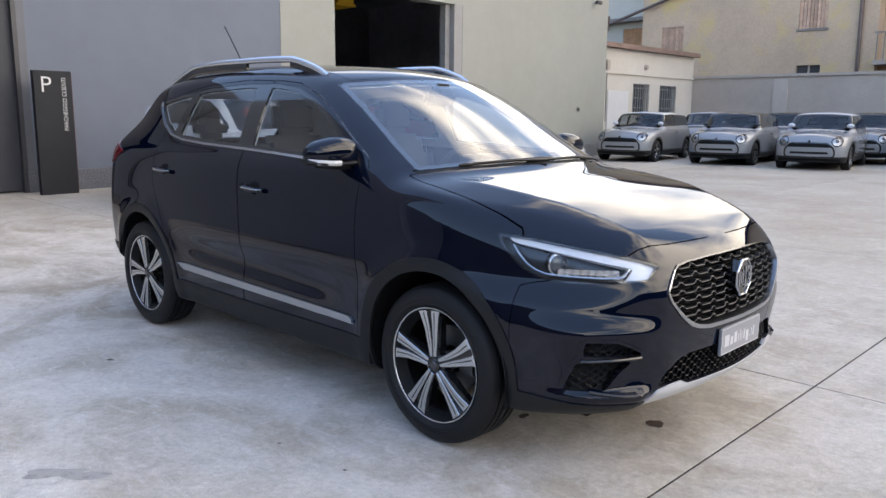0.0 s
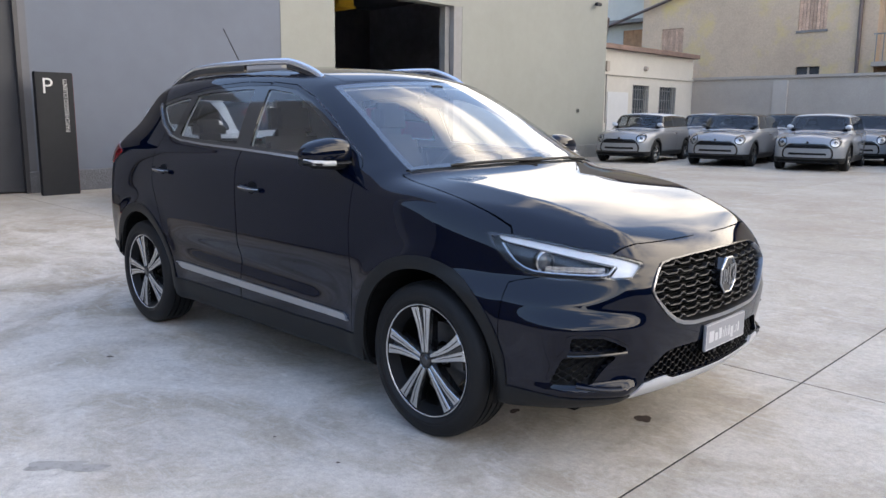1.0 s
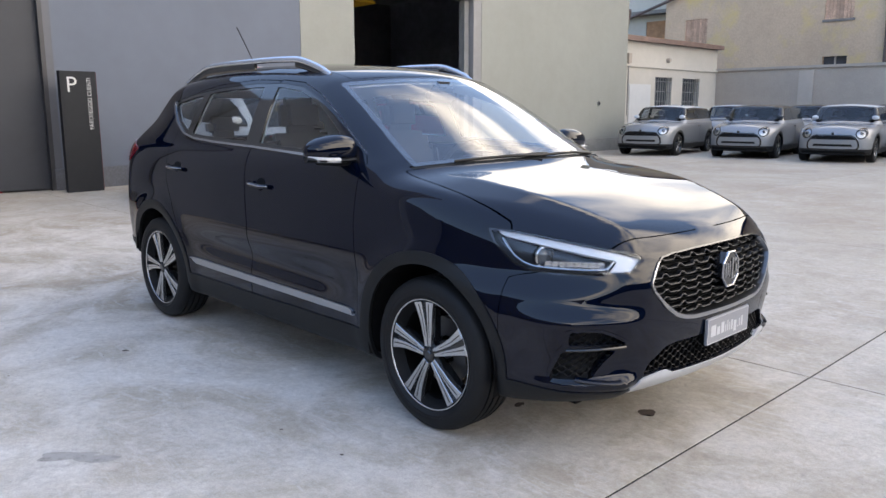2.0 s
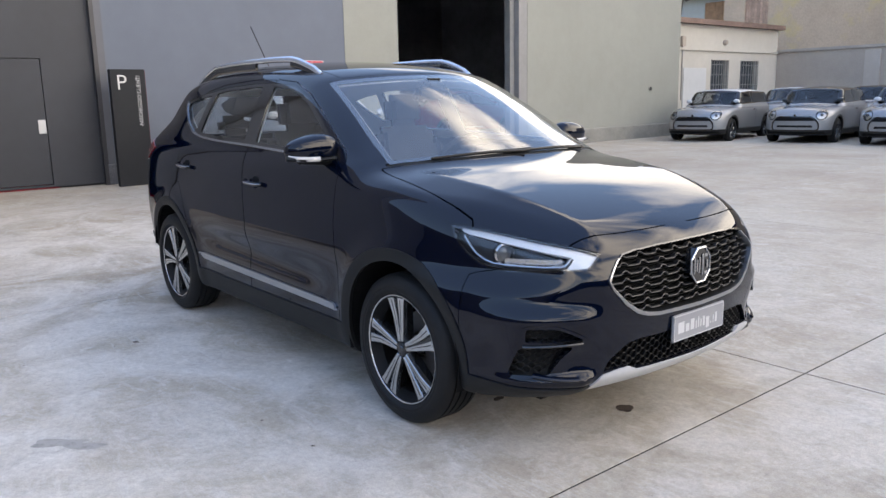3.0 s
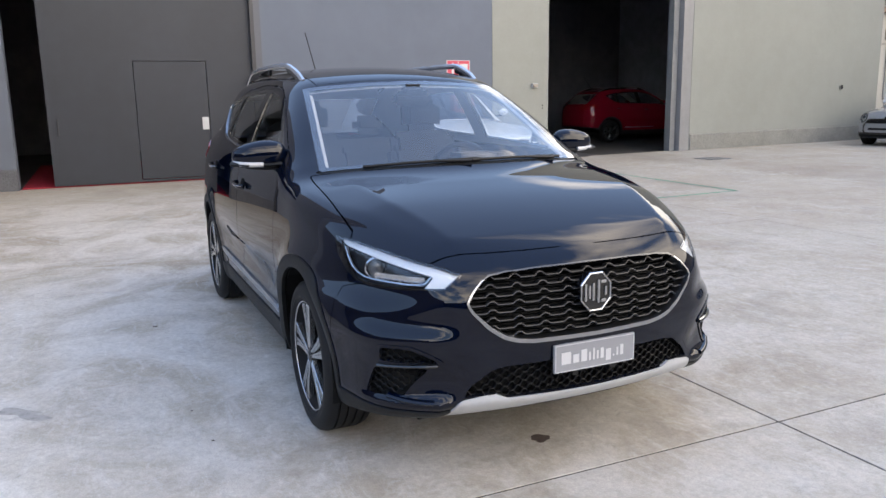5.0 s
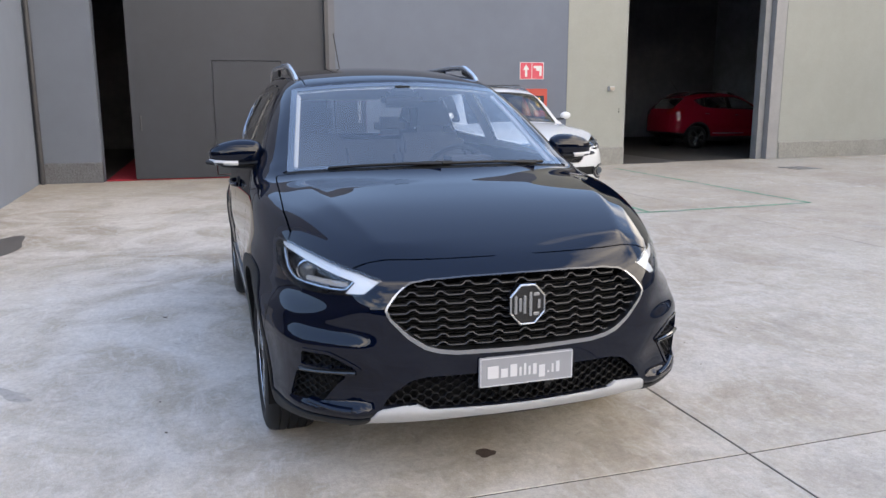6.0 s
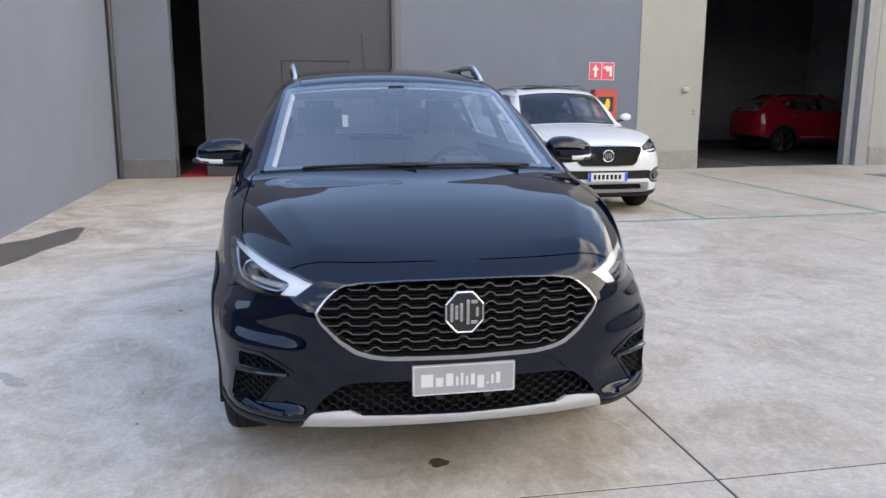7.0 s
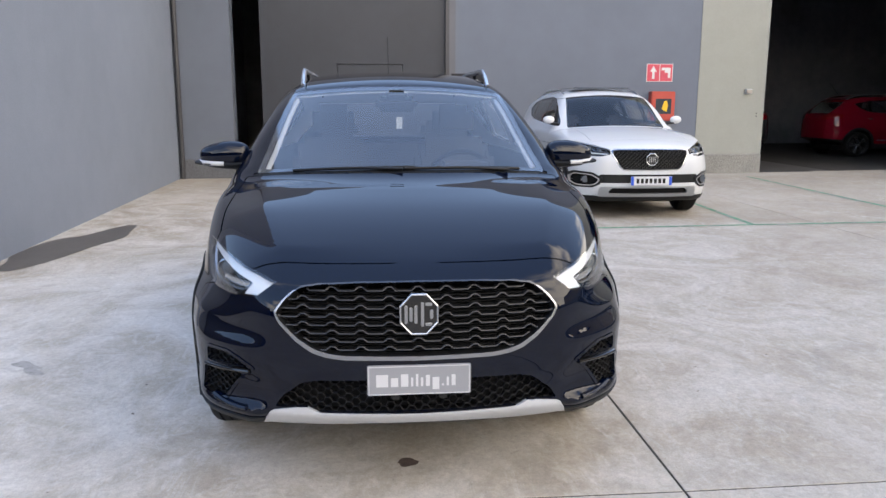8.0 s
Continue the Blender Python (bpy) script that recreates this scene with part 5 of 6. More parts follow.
    S.panel(lambda x, y, z: np.maximum(np.maximum(-9 - x, sx(x, y) + 0.86), np.maximum(np.maximum(y - 0.53 + 0.02 * (x + 2) ** 2, -2.9 - x), 1.3 - z)), "roof", ("body",), 0.003)
    S.panel(lambda x, y, z: np.maximum(x + 3.12, np.maximum(0.52 - z, y - 0.60)), "tailgate", ("body",), 0.003)
    S.close()
    # ---- link the parts
    open_labels = ("grille", "intake", "fog", "lamp", "lamp_in", "lamp_guide", "windscreen", "pane_f", "pane_r", "pane_q", "rear_window", "hole")
    behind = [l for l in np.unique(S.label.astype(str)) if l not in open_labels]
    S.part("inner_body", behind, M_VOID, car, off=-0.022, rim=0, where=lambda x, y, z: (z < 1.14) | (x < -3.05))
    S.part("headlining", behind, M_TRIMGREY, car, off=-0.022, rim=0, where=lambda x, y, z: (z >= 1.14) & (x >= -3.05))
    S.part("body_frame", ["body"], coat, car)
    S.part("hood", ["hood"], coat, car, rim=0.02)
    S.part("roof", ["roof"], coat, car)
    S.part("front_bumper", ["front_bumper"], coat, car, rim=0.02)
    S.part("tailgate", ["tailgate"], coat, car)
    for sd in (-1, 1):
        fd = S.part("front_door", ["front_door"], coat, car, side=sd, rim=0.02)
        rd = S.part("rear_door", ["rear_door"], coat, car, side=sd, rim=0.02)
        for dd, nm in ((fd, "pane_f"), (rd, "pane_r")):
            g = S.part("side_window", [nm], M_SIDEGLASS, dd, off=-0.006, rim=0, side=sd)
            g.visible_shadow = False
        for dd, (hx, hz) in ((fd, (-1.285, 0.966)), (rd, (-2.285, 1.006))):
            c = S.at(hx, 0.3, hz, (0, 1, 0))
            y = c.y * sd
            cup = bmesh.new()
            bmesh.ops.create_uvsphere(cup, u_segments=20, v_segments=10, radius=1.0)
            cup.transform(Matrix.Translation((hx + 0.005, y - sd * 0.004, hz - 0.004)) @ Matrix.Diagonal((0.052, 0.010, 0.044, 1)))
            part("handle_cup", cup, M_VOID, dd, smooth=True)
            path = [(hx + q * 0.092, y + sd * (0.040 - 0.030 * q ** 4), hz + 0.004 - 0.006 * q) for q in np.linspace(-1, 1, 13)]
            part("door_handle", sweep_bm(path, oval(0.010, 0.013, 10)), coat, dd, smooth=True)
            path = [(hx + q * 0.094, y + sd * (0.0475 - 0.030 * q ** 4), hz + 0.006 - 0.006 * q) for q in np.linspace(-1, 1, 13)]
            part("handle_strip", sweep_bm(path, oval(0.0032, 0.0045, 8)), M_CHROME, dd, "chrome strip", smooth=True)
        S.part("quarter_window", ["pane_q"], M_SIDEGLASS, car, off=-0.006, rim=0, side=sd).visible_shadow = False
        S.part("window_surround", ["dlo", "seal"], M_GLOSSBLACK, car, off=-0.002, rim=0.012, side=sd)
        S.part("belt_strip", ["belt_strip"], M_CHROME, car, off=0.005, rim=0.01, side=sd, label="chrome window strip")
        S.part("sill_strip", ["sill_strip"], M_SATIN, car, off=0.010, rim=0.014, side=sd, label="satin silver sill strip")
        S.part("tail_lamp", ["tail_lamp"], M_TAIL, car, off=0.006, rim=0.02, side=sd)
        S.part("wheel_arch_cladding", ["cladding"], M_CLAD, car, off=0.006, rim=0.02, side=sd, label="black grained plastic cladding")
        # headlamp
        lamp_ob = S.part("headlamp", ["lamp", "lamp_in", "lamp_guide"], M_LAMPDARK, car, off=-0.07, rim=0, side=sd, label="clear headlamp with a bright light guide")
        S.part("lamp_edge", ["lamp"], M_GLOSSBLACK, lamp_ob, off=-0.003, rim=0.07, side=sd)
        S.part("light_guide", ["lamp_guide"], M_LAMPGUIDE, lamp_ob, off=-0.013, rim=0.02, side=sd)
        S.part("lamp_bezel", ["lamp_in"], M_LAMPDARK, lamp_ob, off=-0.06, rim=0, side=sd)
        S.part("lamp_cover", ["lamp", "lamp_in", "lamp_guide"], M_COVER, lamp_ob, off=0.0, rim=0, side=sd).visible_shadow = False
        for u, z, r in ((0.225, 0.806, 0.036),):
            # a place on the skin with y - x = u
            lo_, hi_ = 0.2, 0.85
            for _ in range(30):
                mid_ = (lo_ + hi_) / 2
                if S.f(np.array([[mid_, mid_ + u, z]]))[0] < 0:
                    lo_ = mid_
                else:
                    hi_ = mid_
            c = Vector((lo_, (lo_ + u) * sd, z))
            way = Vector((0.93, 0.36 * sd, 0))
            c = c - Vector((0.7, 0.7 * sd, 0)) * 0.048
            q = way.to_track_quat("Y", "Z").to_matrix().to_4x4()
            ring = lathe_bm([(r * 1.05, -0.02), (r * 1.18, 0.012), (r * 1.02, 0.016), (r * 0.92, 0.0)], 24)
            ring.transform(Matrix.Translation(c) @ q)
            part("reflector_ring", ring, M_LAMPCHROME, lamp_ob, smooth=True)
            lens = lathe_bm([(r * 0.95, -0.008), (r * 0.9, 0.004), (r * 0.65, 0.012), (r * 0.35, 0.016), (0.0005, 0.0175)], 24)
            lens.transform(Matrix.Translation(c) @ q)
            part("projector_lens", lens, M_LENS, lamp_ob, smooth=True)
        line = []
        for u, z in ((0.44, 0.868), (0.41, 0.835), (0.375, 0.805), (0.33, 0.784), (0.28, 0.772), (0.2, 0.768), (0.1, 0.767), (0.0, 0.767), (-0.075, 0.770), (-0.10, 0.776), (-0.118, 0.790), (-0.134, 0.806)):
            lo_, hi_ = 0.2, 0.85
            for _ in range(26):
                mid_ = (lo_ + hi_) / 2
                if S.f(np.array([[mid_, mid_ + u, z]]))[0] < 0:
                    lo_ = mid_
                else:
                    hi_ = mid_
            line.append((lo_ - 0.017, (lo_ + u - 0.017) * sd, z))
        part("bezel_line", sweep_bm(line, oval(0.0065, 0.0048, 8)), M_CHROME, lamp_ob, smooth=True)
        for k in range(8):
            u, z = 0.20 - k * 0.038, 0.779 + 0.0004 * k
            lo_, hi_ = 0.2, 0.85
            for _ in range(26):
                mid_ = (lo_ + hi_) / 2
                if S.f(np.array([[mid_, mid_ + u, z]]))[0] < 0:
                    lo_ = mid_
                else:
                    hi_ = mid_
            c = Vector((lo_ - 0.030, (lo_ + u - 0.030) * sd, z))
            b = box_bm(-0.012, -0.015, -0.010, 0.004, 0.015, 0.012, 0.003)
            b.transform(Matrix.Translation(c) @ Matrix.Rotation(radians(35 * sd), 4, "Z"))
            part("led_cell", b, M_LAMPCHROME, lamp_ob)
        # side intakes
        fogs = S.part("side_intake", ["fog"], M_VOID, car, off=-0.05, rim=0, side=sd, label="black side intake below the headlamp")
        S.part("intake_frame", ["fog_frame"], coat, fogs, off=0.004, rim=0.03, side=sd)
        S.part("intake_wall", ["fog"], M_CLAD, fogs, off=-0.049, rim=-0.048, side=sd)
        for poly, zs in ((FOG_UP, [0.507 + 0.0135 * k for k in range(4)]), (FOG_LOW, [0.382 + 0.0135 * k for k in range(8)])):
            out = poly if sd > 0 else [(-y, z) for y, z in poly]
            grille_bars(S, out, zs, 0.0058, 0.032, 0.026, 0.0016, M_MESH, fogs, "mesh_bar", 0.012, sharp=2.6)
        pts = [(0.60 + 0.022 * k, 0.4925 - 0.001 * k) for k in range(9)]
        xs = skin_front(S, pts, 0.0)
        part("blade", sweep_bm([(x - 0.002, sd * y, z) for x, (y, z) in zip(xs, pts)], oval(0.016, 0.0095, 12)), M_GLOSSBLACK, fogs, smooth=True)
        pts = [(0.615 + 0.022 * k, 0.352 + 0.0005 * k * k) for k in range(7)]
        xs = skin_front(S, pts, 0.0)
        part("lip", sweep_bm([(x - 0.012, sd * y, z) for x, (y, z) in zip(xs, pts)], oval(0.020, 0.011, 14)), coat, fogs, smooth=True)
        # mirror
        root = S.at(-0.62, 0.3, 1.12, (0, 1, 0))
        mo = part("door_mirror", sweep_bm([(-0.60, sd * (root.y - 0.02), 1.115), (-0.60, sd * (root.y + 0.07), 1.118), (-0.615, sd * (root.y + 0.14), 1.125)], oval(0.05, 0.016, 12)), M_CLAD, car, "gloss mirror on a black arm", smooth=True)
        hous = bmesh.new()
        bmesh.ops.create_uvsphere(hous, u_segments=28, v_segments=16, radius=1.0)
        for v in hous.verts:
            x, y, z = v.co
            x2 = math.copysign(abs(x) ** 0.8, x)
            y2 = math.copysign(abs(y) ** 0.65, y)
            z2 = math.copysign(abs(z) ** 0.72, z)
            yy = y2 * 0.128
            zz = z2 * 0.070 + 0.010 * (1 - (y2 + 1) / 2)
            if z2 < -0.2:
                zz = max(zz, -0.035 + 0.006 * y2)
            xx = x2 * (0.075 if x2 > 0 else 0.045) - 0.02 * (y2 + 1) * 0.6
            v.co = (xx, sd * yy, zz * (1 - 0.25 * max(0, y2)))
        hous.transform(Matrix.Translation((-0.60, sd * 0.905, 1.170)))
        bmesh.ops.recalc_face_normals(hous, faces=hous.faces[:])
        part("mirror_housing", hous, coat, mo, smooth=True)
        base = sweep_bm([(-0.600, sd * 0.80, 1.132), (-0.598, sd * 0.87, 1.130), (-0.605, sd * 0.96, 1.132), (-0.635, sd * 1.022, 1.138)], oval(0.070, 0.015, 14))
        part("mirror_base", base, M_CLAD, mo, smooth=True)
        ind = sweep_bm([(-0.538, sd * 0.90, 1.133), (-0.541, sd * 0.95, 1.134), (-0.562, sd * 1.005, 1.138), (-0.60, sd * 1.028, 1.142)], oval(0.010, 0.012, 10))
        part("indicator", ind, M_INDICATOR, mo, "clear white indicator", smooth=True)
        gl = bmesh.new()
        bmesh.ops.create_circle(gl, cap_ends=True, segments=28, radius=1.0)
        gl.transform(Matrix.Translation((-0.655, sd * 0.895, 1.168)) @ Matrix.Rotation(radians(90), 4, "Y") @ Matrix.Diagonal((0.05, 0.105, 1, 1)))
        part("mirror_glass", gl, M_CHROME, mo)
        # pale inner trim of the windscreen pillar
        trim = []
        for q in np.linspace(-0.17, -0.80, 14):
            y = float(np.interp(q, [-0.835, -0.10], [0.582, 0.70])) - 0.030
            x = q - 0.35 * y * y
            trim.append((x, sd * y, S.at(x, y, 0.9, (0, 0, 1)).z - 0.032))
        part("pillar_trim", sweep_bm(trim, oval(0.018, 0.012, 10)), M_PILLAR, car, "pale grey pillar trim", smooth=True)
        # roof rail
        rail = []
        for q in np.linspace(0, 1, 30):
            x = -1.10 - 1.72 * q
            y = 0.535 + 0.03 * math.sin(math.pi * q) - 0.02 * q
            rise = 0.074 * min(1.0, (q / 0.16) ** 0.7 if q < 0.16 else 1.0, ((1 - q) / 0.22) ** 0.8 if q > 0.78 else 1.0)
            z = S.at(x, y, 1.2, (0, 0, 1)).z - 0.012 + rise
            rail.append((x, y * sd, z))
        def rail_section(pts):
            bm = bmesh.new()
            rings = []
            for i, p in enumerate(pts):
                k = 1.0 - 0.35 * i / (len(pts) - 1)
                a_, b_ = Vector(pts[max(0, i - 1)]), Vector(pts[min(len(pts) - 1, i + 1)])
                t = (b_ - a_).normalized()
                s_ = t.cross(Vector((0, 0, 1))).normalized()
                v_ = s_.cross(t)
                rings.append([bm.verts.new(Vector(p) + s_ * q * 1.0 + v_ * r * k) for q, r in oval(0.013, 0.019, 12)])
            for A, B in zip(rings, rings[1:]):
                for q in range(12):
                    bm.faces.new((A[q], A[(q + 1) % 12], B[(q + 1) % 12], B[q]))
            bm.faces.new(rings[0]), bm.faces.new(rings[-1][::-1])
            bmesh.ops.recalc_face_normals(bm, faces=bm.faces[:])
            return bm
        rl = part("roof_rail", rail_section(rail), M_RAIL, car, "satin silver roof rail", smooth=True)
        foot = [(x, y, z - 0.030) for x, y, z in rail[12:29]]
        part("rail_foot", sweep_bm(foot, oval(0.010, 0.026, 10)), M_GLOSSBLACK, rl, smooth=True)
        foot = [(x, y, z - 0.022) for x, y, z in rail[1:6]]
        part("rail_foot", sweep_bm(foot, oval(0.010, 0.022, 10)), M_GLOSSBLACK, rl, smooth=True)
        # wheels and their arches
        for ax in (0.0, -2.585):
            ym = 0.768
            mm = Matrix.Translation((ax, sd * ym, 0.334)) @ (Matrix() if sd < 0 else Matrix.Rotation(math.pi, 4, "Z")) @ Matrix.Rotation(radians(-8 - 10 * (ax < -1)), 4, "Y")
            make_wheel(car, mm)
    arch_liner(car, 0.0, Z_ARCH, R_ARCH + 0.012, 0.45, 0.875)
    arch_liner(car, -2.585, Z_ARCH, R_ARCH + 0.012, 0.45, 0.865, back=0.95)
    part("underbody", box_bm(-3.2, -0.62, 0.20, 0.6, 0.62, 0.30, 0.03), M_VOID, car)
    # windscreen, roof end, cowl
    S.part("windscreen", ["windscreen", "frit"], M_WS, car, rim=0).visible_shadow = False
    S.part("screen_border", ["frit"], M_GLOSSBLACK, car, off=-0.004, rim=0.006, label="black printed border of the windscreen")
    S.part("cowl", ["cowl"], M_CLAD, car, off=-0.006, rim=0.01)
    S.part("rear_window", ["rear_window"], M_REARGLASS, car, off=-0.004, rim=0.0).visible_shadow = False
    # grille
    fr = S.part("grille", ["grille"], M_VOID, car, off=-0.075, rim=0, label="black wave-barred grille in a chrome frame")
    S.part("grille_frame", ["grille_frame"], M_FRAMECHROME, fr, off=0.006, rim=0.06)
    S.part("grille_top_edge", ["grille_top"], M_DARKCHROME, fr, off=0.006, rim=0.06)
    rows = [0.590 + 0.0292 * k for k in range(8)]
    grille_bars(S, GRILLE, rows, 0.0060, 0.101, 0.016, 0.0030, M_GRILLE, fr, alternate=False, sharp=3.2, bias=-1.3)
    grille_bars(S, GRILLE, [z - 0.0005 for z in rows], 0.0060, 0.101, 0.0145, 0.0016, M_BAREDGE, fr, "bar_edge", 0.003, alternate=False, sharp=3.2, bias=-1.3)
    grille_bars(S, GRILLE, [0.563 + 0.0112 * k for k in range(24)], 0.0, 0.088, 0.045, 0.0022, M_VOID, fr, "slat", 0.01)
    ink = S.part("lower_intake", ["intake"], M_VOID, car, off=-0.06, rim=0, label="black honeycomb lower intake")
    grille_bars(S, INTAKE, [0.343 + 0.0165 * k for k in range(9)], 0.0076, 0.050, 0.02, 0.0015, M_MESH, ink, "mesh_bar", sharp=2.6)
    S.part("intake_frame", ["intake"], M_VOID, ink, off=-0.059, rim=-0.055)
    S.part("skid_plate", ["skid"], M_SKID, car, off=0.006, rim=0.02, label="satin silver skid plate")
    # badge: an octagon with plain upright bars
    bx = skin_front(S, [(0.0, 0.716)])[0]
    octo = [(0.070 * math.cos(math.pi / 8 + k * math.pi / 4), 0.716 + 0.076 * math.sin(math.pi / 8 + k * math.pi / 4)) for k in range(8)]
    badge = part("badge", plate_bm(octo, bx - 0.03, bx + 0.008), M_GLOSSBLACK, car, "chrome octagon badge with plain bars")
    ring = sweep_bm([(bx + 0.008, y, z) for y, z in octo], oval(0.0046, 0.006, 8), True, up=(1, 0, 0))
    part("badge_rim", ring, M_CHROME, badge, smooth=False)
    for y, h in ((-0.045, 0.066), (-0.028, 0.050), (-0.011, 0.066), (0.012, 0.088), (0.044, 0.034)):
        part("badge_bar", box_bm(bx + 0.008, y - 0.0055, 0.716 - h / 2, bx + 0.013, y + 0.0055, 0.716 + h / 2, 0.002), M_CHROME, badge)
    for z in (-0.036, 0.036):
        part("badge_bar", box_bm(bx + 0.008, 0.022, 0.716 + z - 0.006, bx + 0.013, 0.046, 0.716 + z + 0.006, 0.002), M_CHROME, badge)
    # number plate cover: plain bars for its lettering
    if plate:
        px = 0.902
        pl = part("plate_cover", box_bm(px - 0.012, -0.183, 0.424, px, 0.183, 0.534, 0.003), M_PLATE, car, "silver-grey cover plate with a white border and pale bars")
        for a, b, c, d_ in ((-0.179, 0.427, 0.179, 0.430), (-0.179, 0.528, 0.179, 0.531), (-0.179, 0.430, -0.176, 0.528), (0.176, 0.430, 0.179, 0.528)):
            part("border", box_bm(px, a, b, px + 0.001, c, d_), M_WHITEMARK, pl)
        y = -0.152
        for w_, z0, z1 in ((0.042, 0, 0.045), (0.026, 0, 0.032), (0.026, 0, 0.045), (0.008, 0, 0.032), (0.008, 0, 0.045), (0.008, 0, 0.032), (0.014, 0, 0.040), (0.024, -0.013, 0.032), (0.007, 0, 0.007), (0.008, 0, 0.032), (0.014, 0, 0.040)):
            part("letter_bar", box_bm(px, y, 0.456 + z0, px + 0.0012, y + w_, 0.456 + z1), M_WHITEMARK, pl)
            y += w_ + 0.0095
        for y in (-0.085, 0.085):
            part("holder_tab", box_bm(px - 0.03, y - 0.014, 0.406, px - 0.004, y + 0.014, 0.426, 0.002), M_CLAD, pl)
        part("plate_holder", box_bm(px - 0.05, -0.16, 0.43, px - 0.012, 0.16, 0.53), M_VOID, pl)
    # aerial, wipers
    part("aerial", sweep_bm([(-2.66, 0.0, 1.56), (-2.72, 0, 1.64), (-2.99, 0, 1.96)], oval(0.004, 0.004, 6)), M_CLAD, car, smooth=True)
    for y0, y1 in ((-0.52, 0.05), (0.0, 0.56)):
        pts = []
        for q in np.linspace(0, 1, 10):
            y = y0 + (y1 - y0) * q
            x = -0.098 - 0.010 * q - 0.33 * y * y
            pts.append((x, y, S.at(x, y, 0.9, (0, 0, 1)).z + 0.007))
        wp = part("wiper", sweep_bm(pts, oval(0.006, 0.007, 8)), M_MESH, car, smooth=True)
        arm = [(-0.085 - 0.33 * (y1 - 0.06) ** 2, y1 - 0.06, S.at(-0.085 - 0.33 * (y1 - 0.06) ** 2, y1 - 0.06, 0.9, (0, 0, 1)).z + 0.012), pts[5]]
        part("wiper_arm", sweep_bm([arm[0], arm[1]], oval(0.008, 0.007, 8)), M_MESH, wp, smooth=True)
    if inside:
        cabin(car, S)
    return car


def seat_bm(w, x, y, z0, z1, lean):
    bm = box_bm(-0.06, -w / 2, 0, 0.06, w / 2, z1 - z0, 0.045)
    bm.transform(Matrix.Translation((x, y, z0)) @ Matrix.Rotation(radians(-lean), 4, "Y"))
    return bm


def cabin(car, S):
    """Seats, dashboard, steering wheel and inside mirror."""
    part("cabin_floor", box_bm(-2.7, -0.7, 0.36, -0.5, 0.7, 0.40), M_SEAT, car)
    for y in (-0.39, 0.39):
        st = part("front_seat", box_bm(-1.50, y - 0.24, 0.45, -0.98, y + 0.24, 0.68, 0.06), M_SEAT, car, smooth=True)
        bm = seat_bm(0.46, -1.46, y, 0.60, 1.24, 14)
        for s_ in (-1, 1):
            wing = box_bm(-0.05, -0.045, 0, 0.10, 0.045, 0.50, 0.04)
            add(bm, wing, Matrix.Translation((-1.47, y + s_ * 0.215, 0.64)) @ Matrix.Rotation(radians(-14), 4, "Y"))
        part("backrest", bm, M_SEAT, st, smooth=True)
        part("headrest", seat_bm(0.27, -1.615, y, 1.22, 1.43, 6), M_SEAT, st, smooth=True)
        for s_ in (-0.05, 0.05):
            part("headrest_post", rod_bm((-1.61, y + s_, 1.14), (-1.62, y + s_, 1.25), 0.006, 6), M_SEAT, st)
    bench = part("rear_seat", box_bm(-2.45, -0.60, 0.48, -1.95, 0.60, 0.72, 0.06), M_SEAT, car, smooth=True)
    part("backrest", seat_bm(1.2, -2.42, 0, 0.68, 1.16, 18), M_SEAT, bench, smooth=True)
    for y in (-0.36, 0.36):
        part("headrest", seat_bm(0.24, -2.60, y, 1.17, 1.31, 10), M_SEAT, bench, smooth=True)
    prof = [(-0.32, 0.98), (-0.30, 1.05), (-0.50, 1.075), (-0.76, 1.07), (-0.86, 1.02), (-0.84, 0.80), (-0.60, 0.55)]
    bm = plate_bm(prof, -0.64, 0.64, "y")
    bmesh.ops.bevel(bm, geom=bm.edges[:], offset=0.02, segments=2, affect="EDGES")
    dash = part("dashboard", bm, M_SEAT, car, smooth=True)
    part("binnacle", box_bm(-0.90, 0.22, 1.04, -0.70, 0.52, 1.125, 0.03), M_SEAT, dash, smooth=True)
    part("screen", box_bm(-0.872, -0.14, 0.93, -0.862, 0.13, 1.07, 0.003), M_GLOSSBLACK, dash)
    ringp = [(0.185 * math.cos(a), 0.185 * math.sin(a)) for a in np.linspace(0, 2 * math.pi, 33)[:-1]]
    tilt = Matrix.Translation((-1.02, 0.37, 1.0)) @ Matrix.Rotation(radians(-66), 4, "Y")
    b = sweep_bm([(p, q, 0) for p, q in ringp], oval(0.014, 0.017, 8), True)
    b.transform(tilt)
    sw = part("steering_wheel", b, M_CLAD, car, smooth=True)
    hb = box_bm(-0.06, -0.075, -0.03, 0.06, 0.075, 0.015, 0.02)
    for a, c in (((0, 0.06, 0), (0, 0.18, 0)), ((0, -0.06, 0), (0, -0.18, 0)), ((-0.05, 0, 0), (-0.18, 0, 0))):
        add(hb, rod_bm(a, c, 0.014, 8))
    hb.transform(tilt)
    part("wheel_hub", hb, M_CLAD, sw, smooth=True)
    im = part("inside_mirror", box_bm(-0.03, -0.115, -0.045, 0.02, 0.115, 0.040, 0.03), M_CLAD, car, smooth=True)
    im.matrix_local = pose(-0.80, -0.01, 1.435, 0, 12, 0)
    part("mirror_foot", box_bm(-0.04, -0.06, 0.02, 0.03, 0.06, 0.075, 0.02), M_CLAD, im, smooth=True)


make_crossover("dark blue-black crossover car with chrome-framed grille, parked on concrete", P_NAVY, pose(-2.148, 2.99, 0, 0, 0, 0.5), plate="cover")

